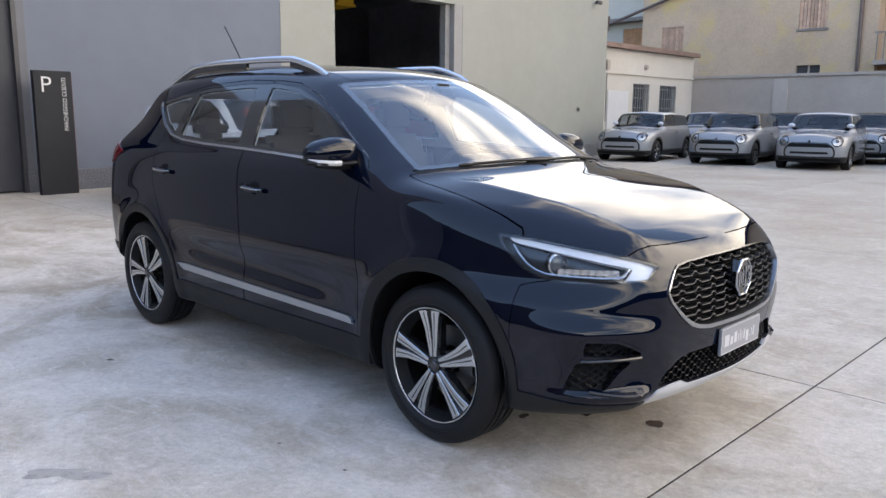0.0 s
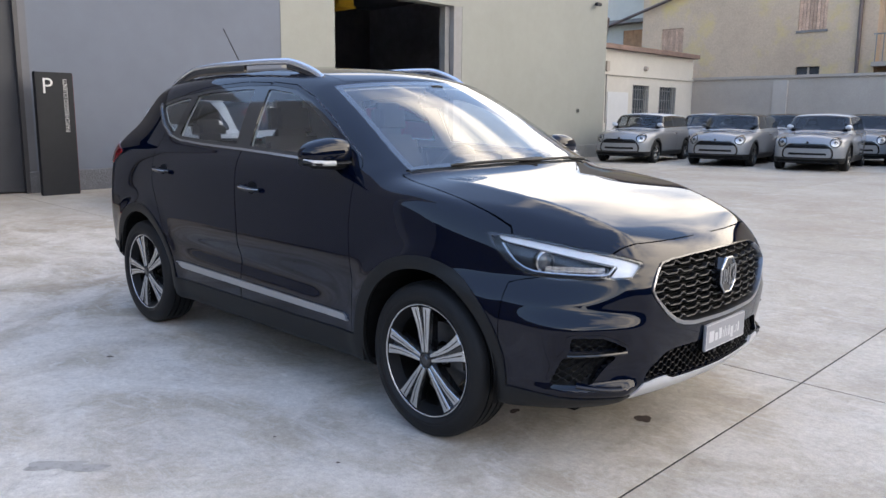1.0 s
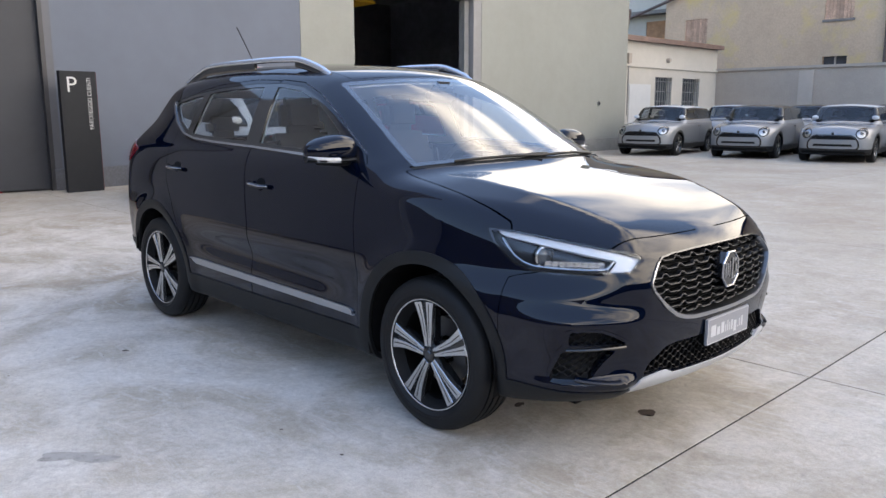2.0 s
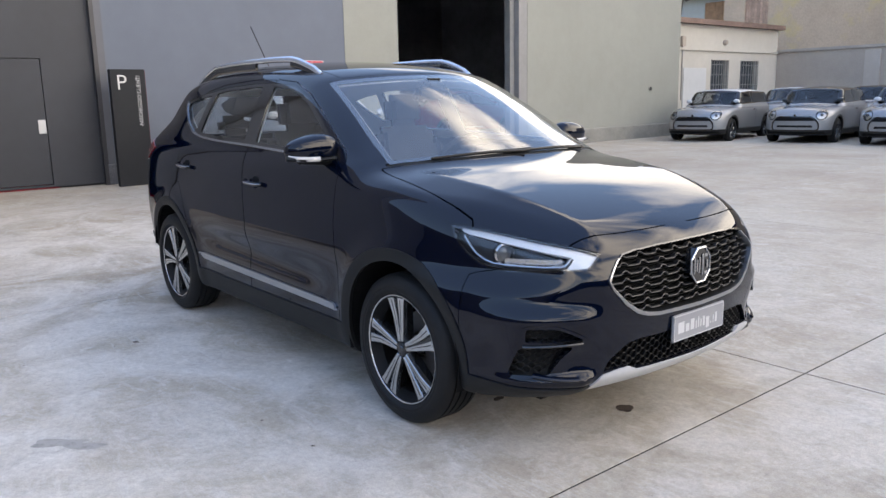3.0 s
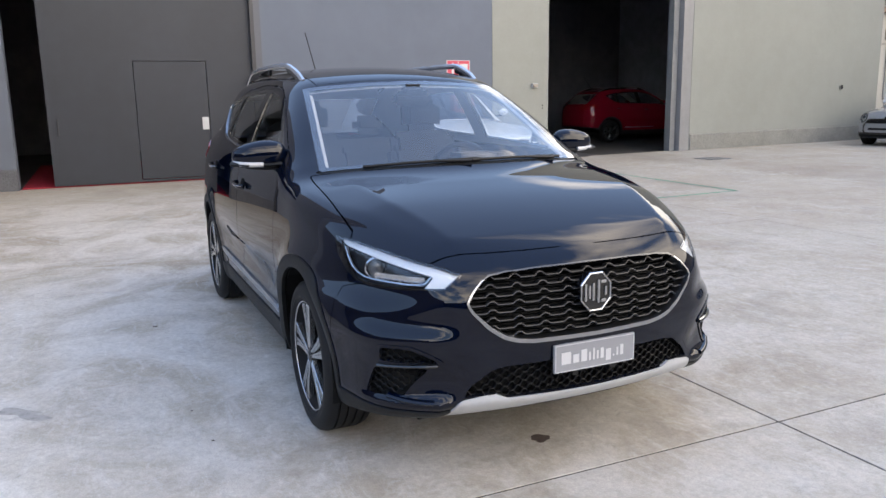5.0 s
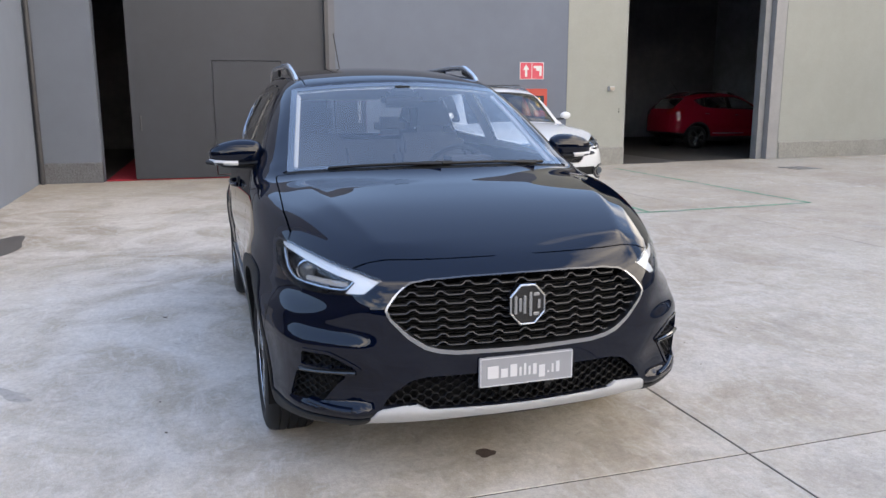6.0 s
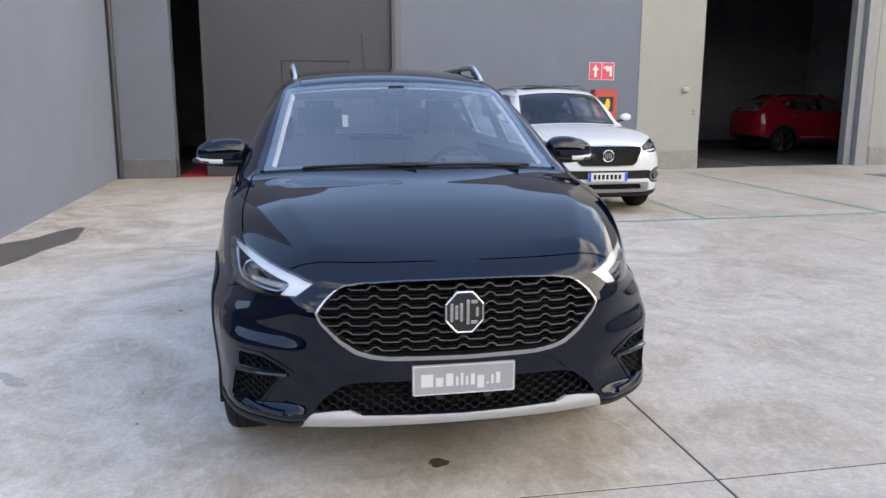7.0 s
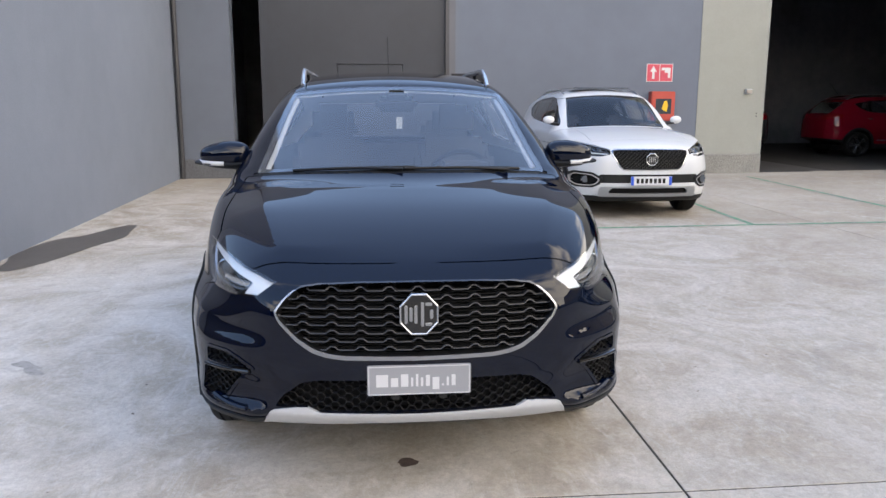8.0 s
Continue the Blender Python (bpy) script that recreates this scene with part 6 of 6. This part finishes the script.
# ---------------------------------------------------------------- the other cars
def far_car(name, label, spec, coat, roof_coat, wheelbase, wheel, arch, dlo, pillars, screen, front_cuts, m, group="", liner=0.8, roof_z=1.5, dark_pillars=False, clad=0.30):
    """A car seen from some way off: skin cut into panels, glass, lamps and cladding, with wheels."""
    car = tagged(new(name), label, "car", group)
    car.matrix_world = m
    S = Shell(spec)
    za, ra = arch
    ring = lambda r: (lambda x, y, z: np.maximum(np.minimum(np.hypot(x, z - za), np.hypot(x + wheelbase, z - za)) - r, 0.4 - y))
    S.split(ring(ra), "hole")
    for tag, dist in front_cuts:
        if tag == "back_to_body":
            S.split(dist, "body", ("grille_ring",))
        else:
            S.split(dist, tag)
    S.split(lambda x, y, z: np.maximum(poly_sd(dlo, x, z), 0.3 - y), "surround")
    for k, (xa, xb) in enumerate(pillars):
        S.split(lambda x, y, z: np.maximum(np.maximum(poly_sd(dlo, x, z) + 0.018, 0.3 - y), np.maximum(x - xa, xb - x)), "pane%d" % k, ("surround",))
    s0, s1, ya, yb = screen
    sh = spec["shift"]
    sx = lambda x, y: x + sh * y * y
    ws = lambda x, y, z: np.maximum(np.maximum(sx(x, y) - s0, s1 - sx(x, y)), np.maximum(y - np.interp(sx(x, y), [s1, s0], [yb, ya]), 0.8 - z))
    S.split(ws, "border")
    S.split(lambda x, y, z: ws(x, y, z) + 0.025, "windscreen", ("border",))
    S.split(lambda x, y, z: np.minimum(ring(ra + 0.05)(x, y, z), z - clad), "cladding")
    S.panel(lambda x, y, z: np.maximum(np.maximum(sx(x, y) - s1 - 0.01, -wheelbase - 0.5 - x), roof_z - z), "roof", gap=0.003)
    S.panel(lambda x, y, z: np.maximum(np.maximum(x - 0.62 + 0.3 * y * y, y - 0.64), np.maximum(s0 + 0.03 - sx(x, y), 0.6 - z)), "hood", gap=0.003)
    xd0, xd1 = pillars[0][0] + 0.16, pillars[0][1] - 0.04
    S.panel(lambda x, y, z: np.maximum(np.maximum(x - xd0 - 0.1, xd1 - x), np.maximum(0.4 - y, np.abs(z - 0.62) - 0.27)), "front_door", gap=0.003)
    if dark_pillars:
        S.split(lambda x, y, z: np.maximum(dlo[0][1] + 0.03 - z, x + 0.4), "pillar")
    S.close()
    tags = set(S.label.astype(str))
    glass = {"windscreen", "hole", *["pane%d" % k for k in range(len(pillars))]}
    S.part("inner_body", [t for t in tags if t not in glass and not t.startswith("in_")], M_VOID, car, off=-0.03, rim=0)
    S.part("body_frame", ["body"], coat, car)
    S.part("hood", ["hood"], coat, car)
    if dark_pillars:
        for sd in (-1, 1):
            S.part("pillar", ["pillar"], M_GLOSSBLACK, car, side=sd, where=lambda x, y, z: x > -1.3)
            S.part("pillar", ["pillar"], M_GLOSSBLACK, car, side=sd, where=lambda x, y, z: x <= -1.3)
    S.part("roof", ["roof"], roof_coat, car)
    S.part("windscreen", ["windscreen"], M_FARGLASS, car, rim=0).visible_shadow = False
    S.part("screen_border", ["border"], M_GLOSSBLACK, car, off=-0.002)
    for sd in (-1, 1):
        dr = S.part("front_door", ["front_door"], coat, car, side=sd)
        c = S.at(xd1 + 0.14, 0.3, 0.83, (0, 1, 0))
        part("door_handle", sweep_bm([(xd1 + 0.05, sd * (c.y + 0.004), 0.83), (xd1 + 0.10, sd * (c.y + 0.03), 0.83), (xd1 + 0.20, sd * (c.y + 0.03), 0.83), (xd1 + 0.25, sd * (c.y + 0.004), 0.83)], oval(0.012, 0.012, 8)), M_CHROME, dr, smooth=True)
        S.part("window_surround", ["surround"], M_GLOSSBLACK, car, off=-0.002, side=sd)
        for k in range(len(pillars)):
            S.part("side_window", ["pane%d" % k], M_REARGLASS, car, off=-0.006, rim=0, side=sd).visible_shadow = False
        S.part("wheel_arch_cladding", ["cladding"], M_CLAD, car, off=0.008, rim=0.02, side=sd)
        for ax in (0.0, -wheelbase):
            mm = Matrix.Translation((ax, sd * liner, wheel)) @ (Matrix() if sd < 0 else Matrix.Rotation(math.pi, 4, "Z"))
            make_wheel(car, mm, wheel, wheel * 0.68, 0.10, 5, False)
        root = S.at(pillars[0][0] + 0.05, 0.3, dlo[0][1] + 0.03, (0, 1, 0))
        mo = part("door_mirror", sweep_bm([(root.x, sd * (root.y - 0.02), root.z), (root.x, sd * (root.y + 0.10), root.z + 0.01)], oval(0.03, 0.014, 8)), M_CLAD, car, smooth=True)
        h = bmesh.new()
        bmesh.ops.create_uvsphere(h, u_segments=16, v_segments=10, radius=1.0)
        h.transform(Matrix.Translation((root.x, sd * (root.y + 0.13), root.z + 0.055)) @ Matrix.Diagonal((0.05, 0.085, 0.055, 1)))
        part("mirror_housing", h, roof_coat, mo, smooth=True)
    arch_liner(car, 0.0, za, ra + 0.012, 0.45, liner + 0.09)
    arch_liner(car, -wheelbase, za, ra + 0.012, 0.45, liner + 0.08)
    part("underbody", box_bm(-wheelbase - 0.5, -0.6, 0.18, 0.5, 0.6, 0.30, 0.03), M_VOID, car)
    # seats
    for y in (-0.34, 0.34):
        st = part("front_seat", seat_bm(0.46, -wheelbase * 0.55, y, 0.55, 1.1, 14), M_SEAT, car, smooth=True)
        part("headrest", seat_bm(0.24, -wheelbase * 0.55 - 0.15, y, 1.1, 1.26, 8), M_SEAT, st, smooth=True)
    part("dashboard", box_bm(s1 + 0.15, -0.6, 0.55, s0 + 0.02, 0.6, 0.95, 0.05), M_SEAT, car, smooth=True)
    return car, S


# ---- white sport-utility car
def white_suv(m):
    spec = dict(
        width=curve((0.10, 0.78), (0.22, 0.85), (0.35, 0.895), (0.6, 0.915), (0.9, 0.935), (1.02, 0.92), (1.08, 0.88), (1.15, 0.83), (1.35, 0.74), (1.55, 0.63), (1.68, 0.52)),
        plan=curve((-3.8, 0.88), (-3.2, 0.94), (-2.6, 0.985), (-1.6, 1.0), (-0.3, 1.0), (0.4, 0.985), (0.95, 0.94)),
        top=curve((1.0, 0.76), (0.92, 0.85), (0.80, 0.93), (0.6, 0.99), (0.2, 1.06), (-0.2, 1.11), (-0.33, 1.125), (-0.42, 1.18), (-0.98, 1.545), (-1.15, 1.60), (-1.6, 1.645), (-2.2, 1.64), (-2.8, 1.58), (-3.2, 1.5), (-3.3, 1.42), (-3.7, 0.98)),
        crown=curve((-3.5, 0.2), (-1.2, 0.12), (-0.2, 0.06), (0.4, 0.12), (0.9, 0.2)),
        nose=curve((0.15, 0.74), (0.25, 0.85), (0.35, 0.90), (0.5, 0.93), (0.65, 0.945), (0.78, 0.935), (0.88, 0.90), (1.0, 0.8)),
        tail=curve((0.2, -3.5), (0.5, -3.62), (0.9, -3.6), (1.2, -3.5), (1.6, -3.3)),
        low=curve((-3.6, 0.36), (-2.5, 0.22), (0.3, 0.22), (0.9, 0.24)),
        shift=0.32, cowl=-0.3, bow=(0.20, curve((0.25, 1.6), (0.6, 1.8), (0.85, 2.6), (1.0, 3.0)), 0.52, 0.07, 0.08), axis=(-3.1, 0.35, 0.75, 0.032, 110))
    gr = mirrored([(0, 0.868), (0.40, 0.865), (0.475, 0.855), (0.46, 0.80), (0.38, 0.665), (0.34, 0.635), (0, 0.63)])
    lampp = [(0.495, 0.875), (0.62, 0.912), (0.76, 0.945), (0.87, 0.965), (0.88, 0.87), (0.82, 0.80), (0.62, 0.785), (0.495, 0.815)]
    fogp = [(0.60, 0.52), (0.70, 0.58), (0.87, 0.59), (0.91, 0.54), (0.91, 0.45), (0.85, 0.41), (0.70, 0.41), (0.62, 0.45)]
    cuts = [("in_grille", lambda x, y, z: np.maximum(poly_sd(gr, y, z), 0.3 - x)),
            ("grille_frame", lambda x, y, z: np.maximum(poly_sd(gr, y, z) - 0.012, 0.3 - x)),
            ("in_lamp", lambda x, y, z: np.maximum(poly_sd(lampp, y, z), 0.2 - x)),
            ("in_fog", lambda x, y, z: np.maximum(poly_sd(fogp, y, z) + 0.026, 0.2 - x)),
            ("fog_ring", lambda x, y, z: np.maximum(poly_sd(fogp, y, z) + 0.012, 0.2 - x)),
            ("fog_dark", lambda x, y, z: np.maximum(poly_sd(fogp, y, z) - 0.012, 0.2 - x)),
            ("dark_band", lambda x, y, z: np.maximum(np.abs(z - 0.515) - 0.055, np.maximum(y - 0.63, 0.3 - x))),
            ("in_slot", lambda x, y, z: np.maximum(np.abs(z - 0.365) - 0.035, np.maximum(y - 0.5, 0.3 - x))),
            ("skid", lambda x, y, z: np.maximum(np.abs(z - 0.355) - 0.065, np.maximum(y - 0.62, 0.3 - x)))]
    dlo = [(-0.60, 1.12), (-1.4, 1.15), (-2.2, 1.19), (-2.55, 1.24), (-2.85, 1.36), (-2.6, 1.46), (-2.2, 1.51), (-1.6, 1.53), (-1.3, 1.50), (-1.0, 1.39), (-0.70, 1.20)]
    car, S = far_car("sport_utility_car", "white sport-utility car with black grille parked in a bay", spec, P_WHITE, P_WHITE, 2.72, 0.35, (0.36, 0.40), dlo, [(-0.72, -1.50), (-1.58, -2.35), (-2.45, -2.8)], (-0.345, -1.0, 0.70, 0.58), cuts, m, liner=0.80)
    g = S.part("grille", ["in_grille"], M_VOID, car, off=-0.05, rim=0, label="black honeycomb grille")
    S.part("grille_frame", ["grille_frame"], M_CHROME, g, off=0.005, rim=0.05)
    grille_bars(S, gr, [0.64 + 0.022 * k for k in range(11)], 0.008, 0.05, 0.012, 0.0035, M_GRILLE, g)
    bx = skin_front(S, [(0.0, 0.755)])[0]
    octo = [(0.075 * math.cos(math.pi / 8 + k * math.pi / 4), 0.755 + 0.075 * math.sin(math.pi / 8 + k * math.pi / 4)) for k in range(8)]
    b = part("badge", plate_bm(octo, bx - 0.03, bx + 0.008), M_GLOSSBLACK, car, "chrome octagon badge with plain bars")
    part("badge_rim", sweep_bm([(bx + 0.008, y, z) for y, z in octo], oval(0.008, 0.008, 8), True, up=(1, 0, 0)), M_CHROME, b)
    for y in (-0.035, -0.012, 0.012, 0.036):
        part("badge_bar", box_bm(bx + 0.008, y - 0.006, 0.72, bx + 0.014, y + 0.006, 0.79), M_CHROME, b)
    S.part("bumper_band", ["dark_band"], M_CLAD, car, off=-0.012, rim=0.01)
    S.part("bumper_slot", ["in_slot"], M_VOID, car, off=-0.03, rim=0)
    S.part("skid_plate", ["skid"], M_SATIN, car, off=0.004, rim=0.02)
    for sd in (-1, 1):
        lo = S.part("headlamp", ["in_lamp"], M_LAMPDARK, car, off=-0.05, rim=0, side=sd)
        S.part("lamp_cover", ["in_lamp"], M_COVER, lo, off=0.0, rim=0.0, side=sd).visible_shadow = False
        for y, z, r in ((0.60, 0.852, 0.028), (0.70, 0.868, 0.03), (0.79, 0.885, 0.028)):
            x = skin_front(S, [(y, z)], 0.0)[0] - 0.03
            part("projector_lens", rod_bm((x - 0.03, sd * y, z), (x + 0.006, sd * y, z), r, 14, r * 0.7), M_LENS, lo, smooth=True)
        pts = [(y, 0.79 + 0.02 * (y - 0.5) / 0.36 + 0.022) for y in (0.53, 0.60, 0.68, 0.76)]
        xs = skin_front(S, pts, 0.0)
        part("light_guide", sweep_bm([(x - 0.012, sd * y, z) for x, (y, z) in zip(xs, pts)], oval(0.008, 0.008, 8)), M_WHITEPAINT, lo, smooth=True)
        fo = S.part("fog_lamp", ["in_fog"], M_VOID, car, off=-0.03, rim=0, side=sd)
        S.part("fog_ring", ["fog_ring"], M_CHROME, fo, off=0.006, rim=0.03, side=sd)
        S.part("fog_surround", ["fog_dark"], M_CLAD, fo, off=0.002, rim=0.02, side=sd)
        x = skin_front(S, [(0.77, 0.50)], 0.0)[0] - 0.035
        part("fog_lens", rod_bm((x, sd * 0.76, 0.50), (x + 0.03, sd * 0.76, 0.50), 0.05, 16, 0.045), M_LENS, fo, smooth=True)
        rail = [(-1.25 - 1.6 * q, sd * (0.56 - 0.02 * q), S.at(-1.25 - 1.6 * q, 0.56, 1.2, (0, 0, 1)).z + 0.03 * min(1, 8 * q, 8 * (1 - q))) for q in np.linspace(0, 1, 14)]
        part("roof_rail", sweep_bm(rail, oval(0.012, 0.014, 8)), M_SATIN, car, smooth=True)
    px = 0.962
    pl = part("number_plate", box_bm(px - 0.012, -0.26, 0.44, px, 0.26, 0.55, 0.003), M_WHITEMARK, car, "white number plate with blue ends and plain bars")
    for y0, y1 in ((-0.258, -0.222), (0.222, 0.258)):
        part("blue_field", box_bm(px, y0, 0.442, px + 0.001, y1, 0.548), M_BLUEMARK, pl)
    for k in range(7):
        y = -0.19 + k * 0.055
        part("plate_bar", box_bm(px, y, 0.465, px + 0.001, y + 0.036, 0.525), M_GLOSSBLACK, pl)
    part("roof_glass", box_bm(-2.1, -0.42, 1.652, -1.25, 0.42, 1.660, 0.003), M_GLOSSBLACK, car)
    return car


white_suv(pose(-8.80, 6.22, ground_z(6.2), 0, 0, 0.5))


# ---- small hatchbacks at the yard's far end
def hatch(m, label, coat, roof_coat, group="hatchbacks at the yard's far end"):
    spec = dict(
        width=curve((0.10, 0.72), (0.2, 0.80), (0.35, 0.845), (0.6, 0.86), (0.8, 0.862), (0.9, 0.845), (0.96, 0.80), (1.02, 0.77), (1.2, 0.715), (1.36, 0.65), (1.44, 0.56)),
        plan=curve((-3.2, 0.90), (-2.6, 0.98), (-1.6, 1.0), (-0.2, 1.0), (0.4, 0.97), (0.75, 0.92)),
        top=curve((0.82, 0.62), (0.76, 0.76), (0.66, 0.845), (0.4, 0.895), (0.0, 0.935), (-0.36, 0.965), (-0.46, 1.01), (-0.82, 1.372), (-0.98, 1.402), (-1.6, 1.425), (-2.4, 1.395), (-2.85, 1.35), (-2.95, 1.28), (-3.15, 0.9)),
        crown=curve((-3, 0.15), (-1, 0.10), (-0.3, 0.08), (0.3, 0.18), (0.7, 0.30)),
        nose=curve((0.15, 0.64), (0.25, 0.71), (0.4, 0.74), (0.55, 0.745), (0.68, 0.73), (0.78, 0.68), (0.9, 0.55)),
        tail=curve((0.2, -3.0), (0.5, -3.1), (0.9, -3.06), (1.4, -2.95)),
        low=curve((-3.2, 0.30), (-2.4, 0.20), (0.3, 0.20), (0.75, 0.22)),
        shift=0.22, cowl=-0.3, bow=(0.22, curve((0.2, 1.2), (0.9, 2.2)), 0.5, 0.07, 0.09), axis=(-2.7, 0.25, 0.65, 0.045, 84))
    gr = mirrored([(0, 0.655), (0.38, 0.65), (0.46, 0.615), (0.545, 0.50), (0.555, 0.39), (0.52, 0.33), (0, 0.325)])
    disc = lambda y, z: np.hypot((y - 0.60) / 0.95, z - 0.705) - 0.105
    cuts = [("in_lamp", lambda x, y, z: np.maximum(disc(y, z), 0.2 - x)),
            ("lamp_ring", lambda x, y, z: np.maximum(disc(y, z) - 0.022, 0.2 - x)),
            ("in_slot", lambda x, y, z: np.maximum(np.maximum(poly_sd(gr, y, z) + 0.006, 0.560 - z), 0.3 - x)),
            ("in_strip", lambda x, y, z: np.maximum(np.maximum(np.abs(y) - 0.44, np.abs(z - 0.425) - 0.026), 0.3 - x)),
            ("grille_bar", lambda x, y, z: np.maximum(poly_sd(gr, y, z) + 0.012, 0.3 - x)),
            ("grille_ring", lambda x, y, z: np.maximum(poly_sd(gr, y, z) - 0.024, 0.3 - x)),
            ("in_low", lambda x, y, z: np.maximum(np.abs(z - 0.255) - 0.036, np.maximum(y - 0.70, 0.3 - x)))]
    dlo = [(-0.55, 0.985), (-1.4, 1.0), (-2.3, 1.02), (-2.75, 1.06), (-2.72, 1.28), (-2.3, 1.325), (-1.5, 1.34), (-1.05, 1.32), (-0.85, 1.24), (-0.6, 1.04)]
    car, S = far_car("hatchback_car", label, spec, coat, roof_coat, 2.495, 0.305, (0.315, 0.345), dlo, [(-0.62, -1.55), (-1.64, -2.7)], (-0.41, -0.82, 0.67, 0.60), cuts, m, group, liner=0.745, roof_z=1.315, dark_pillars=True, clad=0.335)
    S.part("grille_ring", ["grille_ring"], M_GLOSSBLACK, car, off=0.004, rim=0.02)
    gl = S.part("grille", ["in_slot"], M_VOID, car, off=0.0, rim=0.02)
    S.part("grille_bar", ["grille_bar"], coat, gl, off=0.0, rim=0.02)
    S.part("grille_strip", ["in_strip"], M_VOID, gl, off=0.006, rim=0.01)
    for k in range(3):
        ln = [(0.42 * (q / 10 - 1), 0.580 + 0.022 * k) for q in range(21)]
        part("grille_slat", sweep_bm([(x - 0.006, y, z) for x, (y, z) in zip(skin_front(S, ln) + 0.008, ln)], oval(0.003, 0.004, 6)), M_MESH, gl)
    S.part("lower_intake", ["in_low"], M_VOID, car, off=-0.01, rim=0)
    bx = skin_front(S, [(0.0, 0.685)])[0]
    part("badge", rod_bm((bx - 0.01, 0, 0.70), (bx + 0.008, 0, 0.70), 0.03, 12), M_GLOSSBLACK, car)
    for sd in (-1, 1):
        lo = S.part("headlamp", ["in_lamp"], M_FRAMECHROME, car, off=-0.03, rim=0, side=sd)
        S.part("lamp_ring", ["lamp_ring"], M_GLOSSBLACK, lo, off=0.005, rim=0.02, side=sd)
        S.part("lamp_cover", ["in_lamp"], M_COVER, lo, off=0.002, rim=0, side=sd).visible_shadow = False
        x = skin_front(S, [(0.60, 0.705)], 0.0)[0] - 0.025
        part("projector_lens", rod_bm((x - 0.02, sd * 0.60, 0.705), (x + 0.012, sd * 0.60, 0.705), 0.045, 14, 0.03), M_LENS, lo, smooth=True)
    return car


def stand(x, y, heading, front=0.72):
    """A pose for a car whose nose is at (x, y) and which faces heading degrees east of south."""
    a = radians(heading)
    hx, hy = math.sin(a), -math.cos(a)
    return pose(x - hx * front, y - hy * front, ground_z(y) , 0, 0, math.degrees(math.atan2(hy, hx)))


def repainted(ob, m, label, swap):
    """A copy of a car in other paint."""
    c = copy_thing(ob, m)
    for o in (c, *c.children_recursive):
        if o.type == "MESH" and o.material_slots[0].material in swap:
            slot = o.material_slots[0]
            coat = swap[slot.material]
            slot.link = "OBJECT"
            slot.material = coat
    return tagged(c, label)


SILVER_WHITE = "silver hatchback with a white roof, parked in a row"
SILVER_BLACK = "silver hatchback with a black roof, parked in a row"
DARK_HATCH = "silver hatchback with a black roof at the end of the row"
one = hatch(stand(-11.72, 18.95, 9), SILVER_WHITE, P_SILVER, P_WHITE)
two = repainted(one, stand(-9.2, 19.6, 9), SILVER_BLACK, {P_WHITE: P_DARK})
three = repainted(one, stand(-4.15, 21.2, 9), DARK_HATCH, {P_WHITE: P_DARK})
copy_thing(one, stand(-6.85, 19.6, 9))
copy_thing(one, stand(-11.9, 23.4, 8))
copy_thing(two, stand(-9.3, 23.4, 8))
copy_thing(three, stand(-6.75, 22.9, 8))
copy_thing(two, stand(-3.6, 25.2, 8))

# ---- cars in the open hall
red = make_crossover("red crossover car standing in the dim hall", P_RED, pose(-19.05, 18.2, HALL_Z, 0, 0, 90), step=0.045, turns=80, inside=False, group="cars in the hall")
repainted(red, pose(-21.75, 12.5, HALL_Z, 0, 0, 180), "dark crossover car standing in the dim hall", {P_RED: P_DARK})
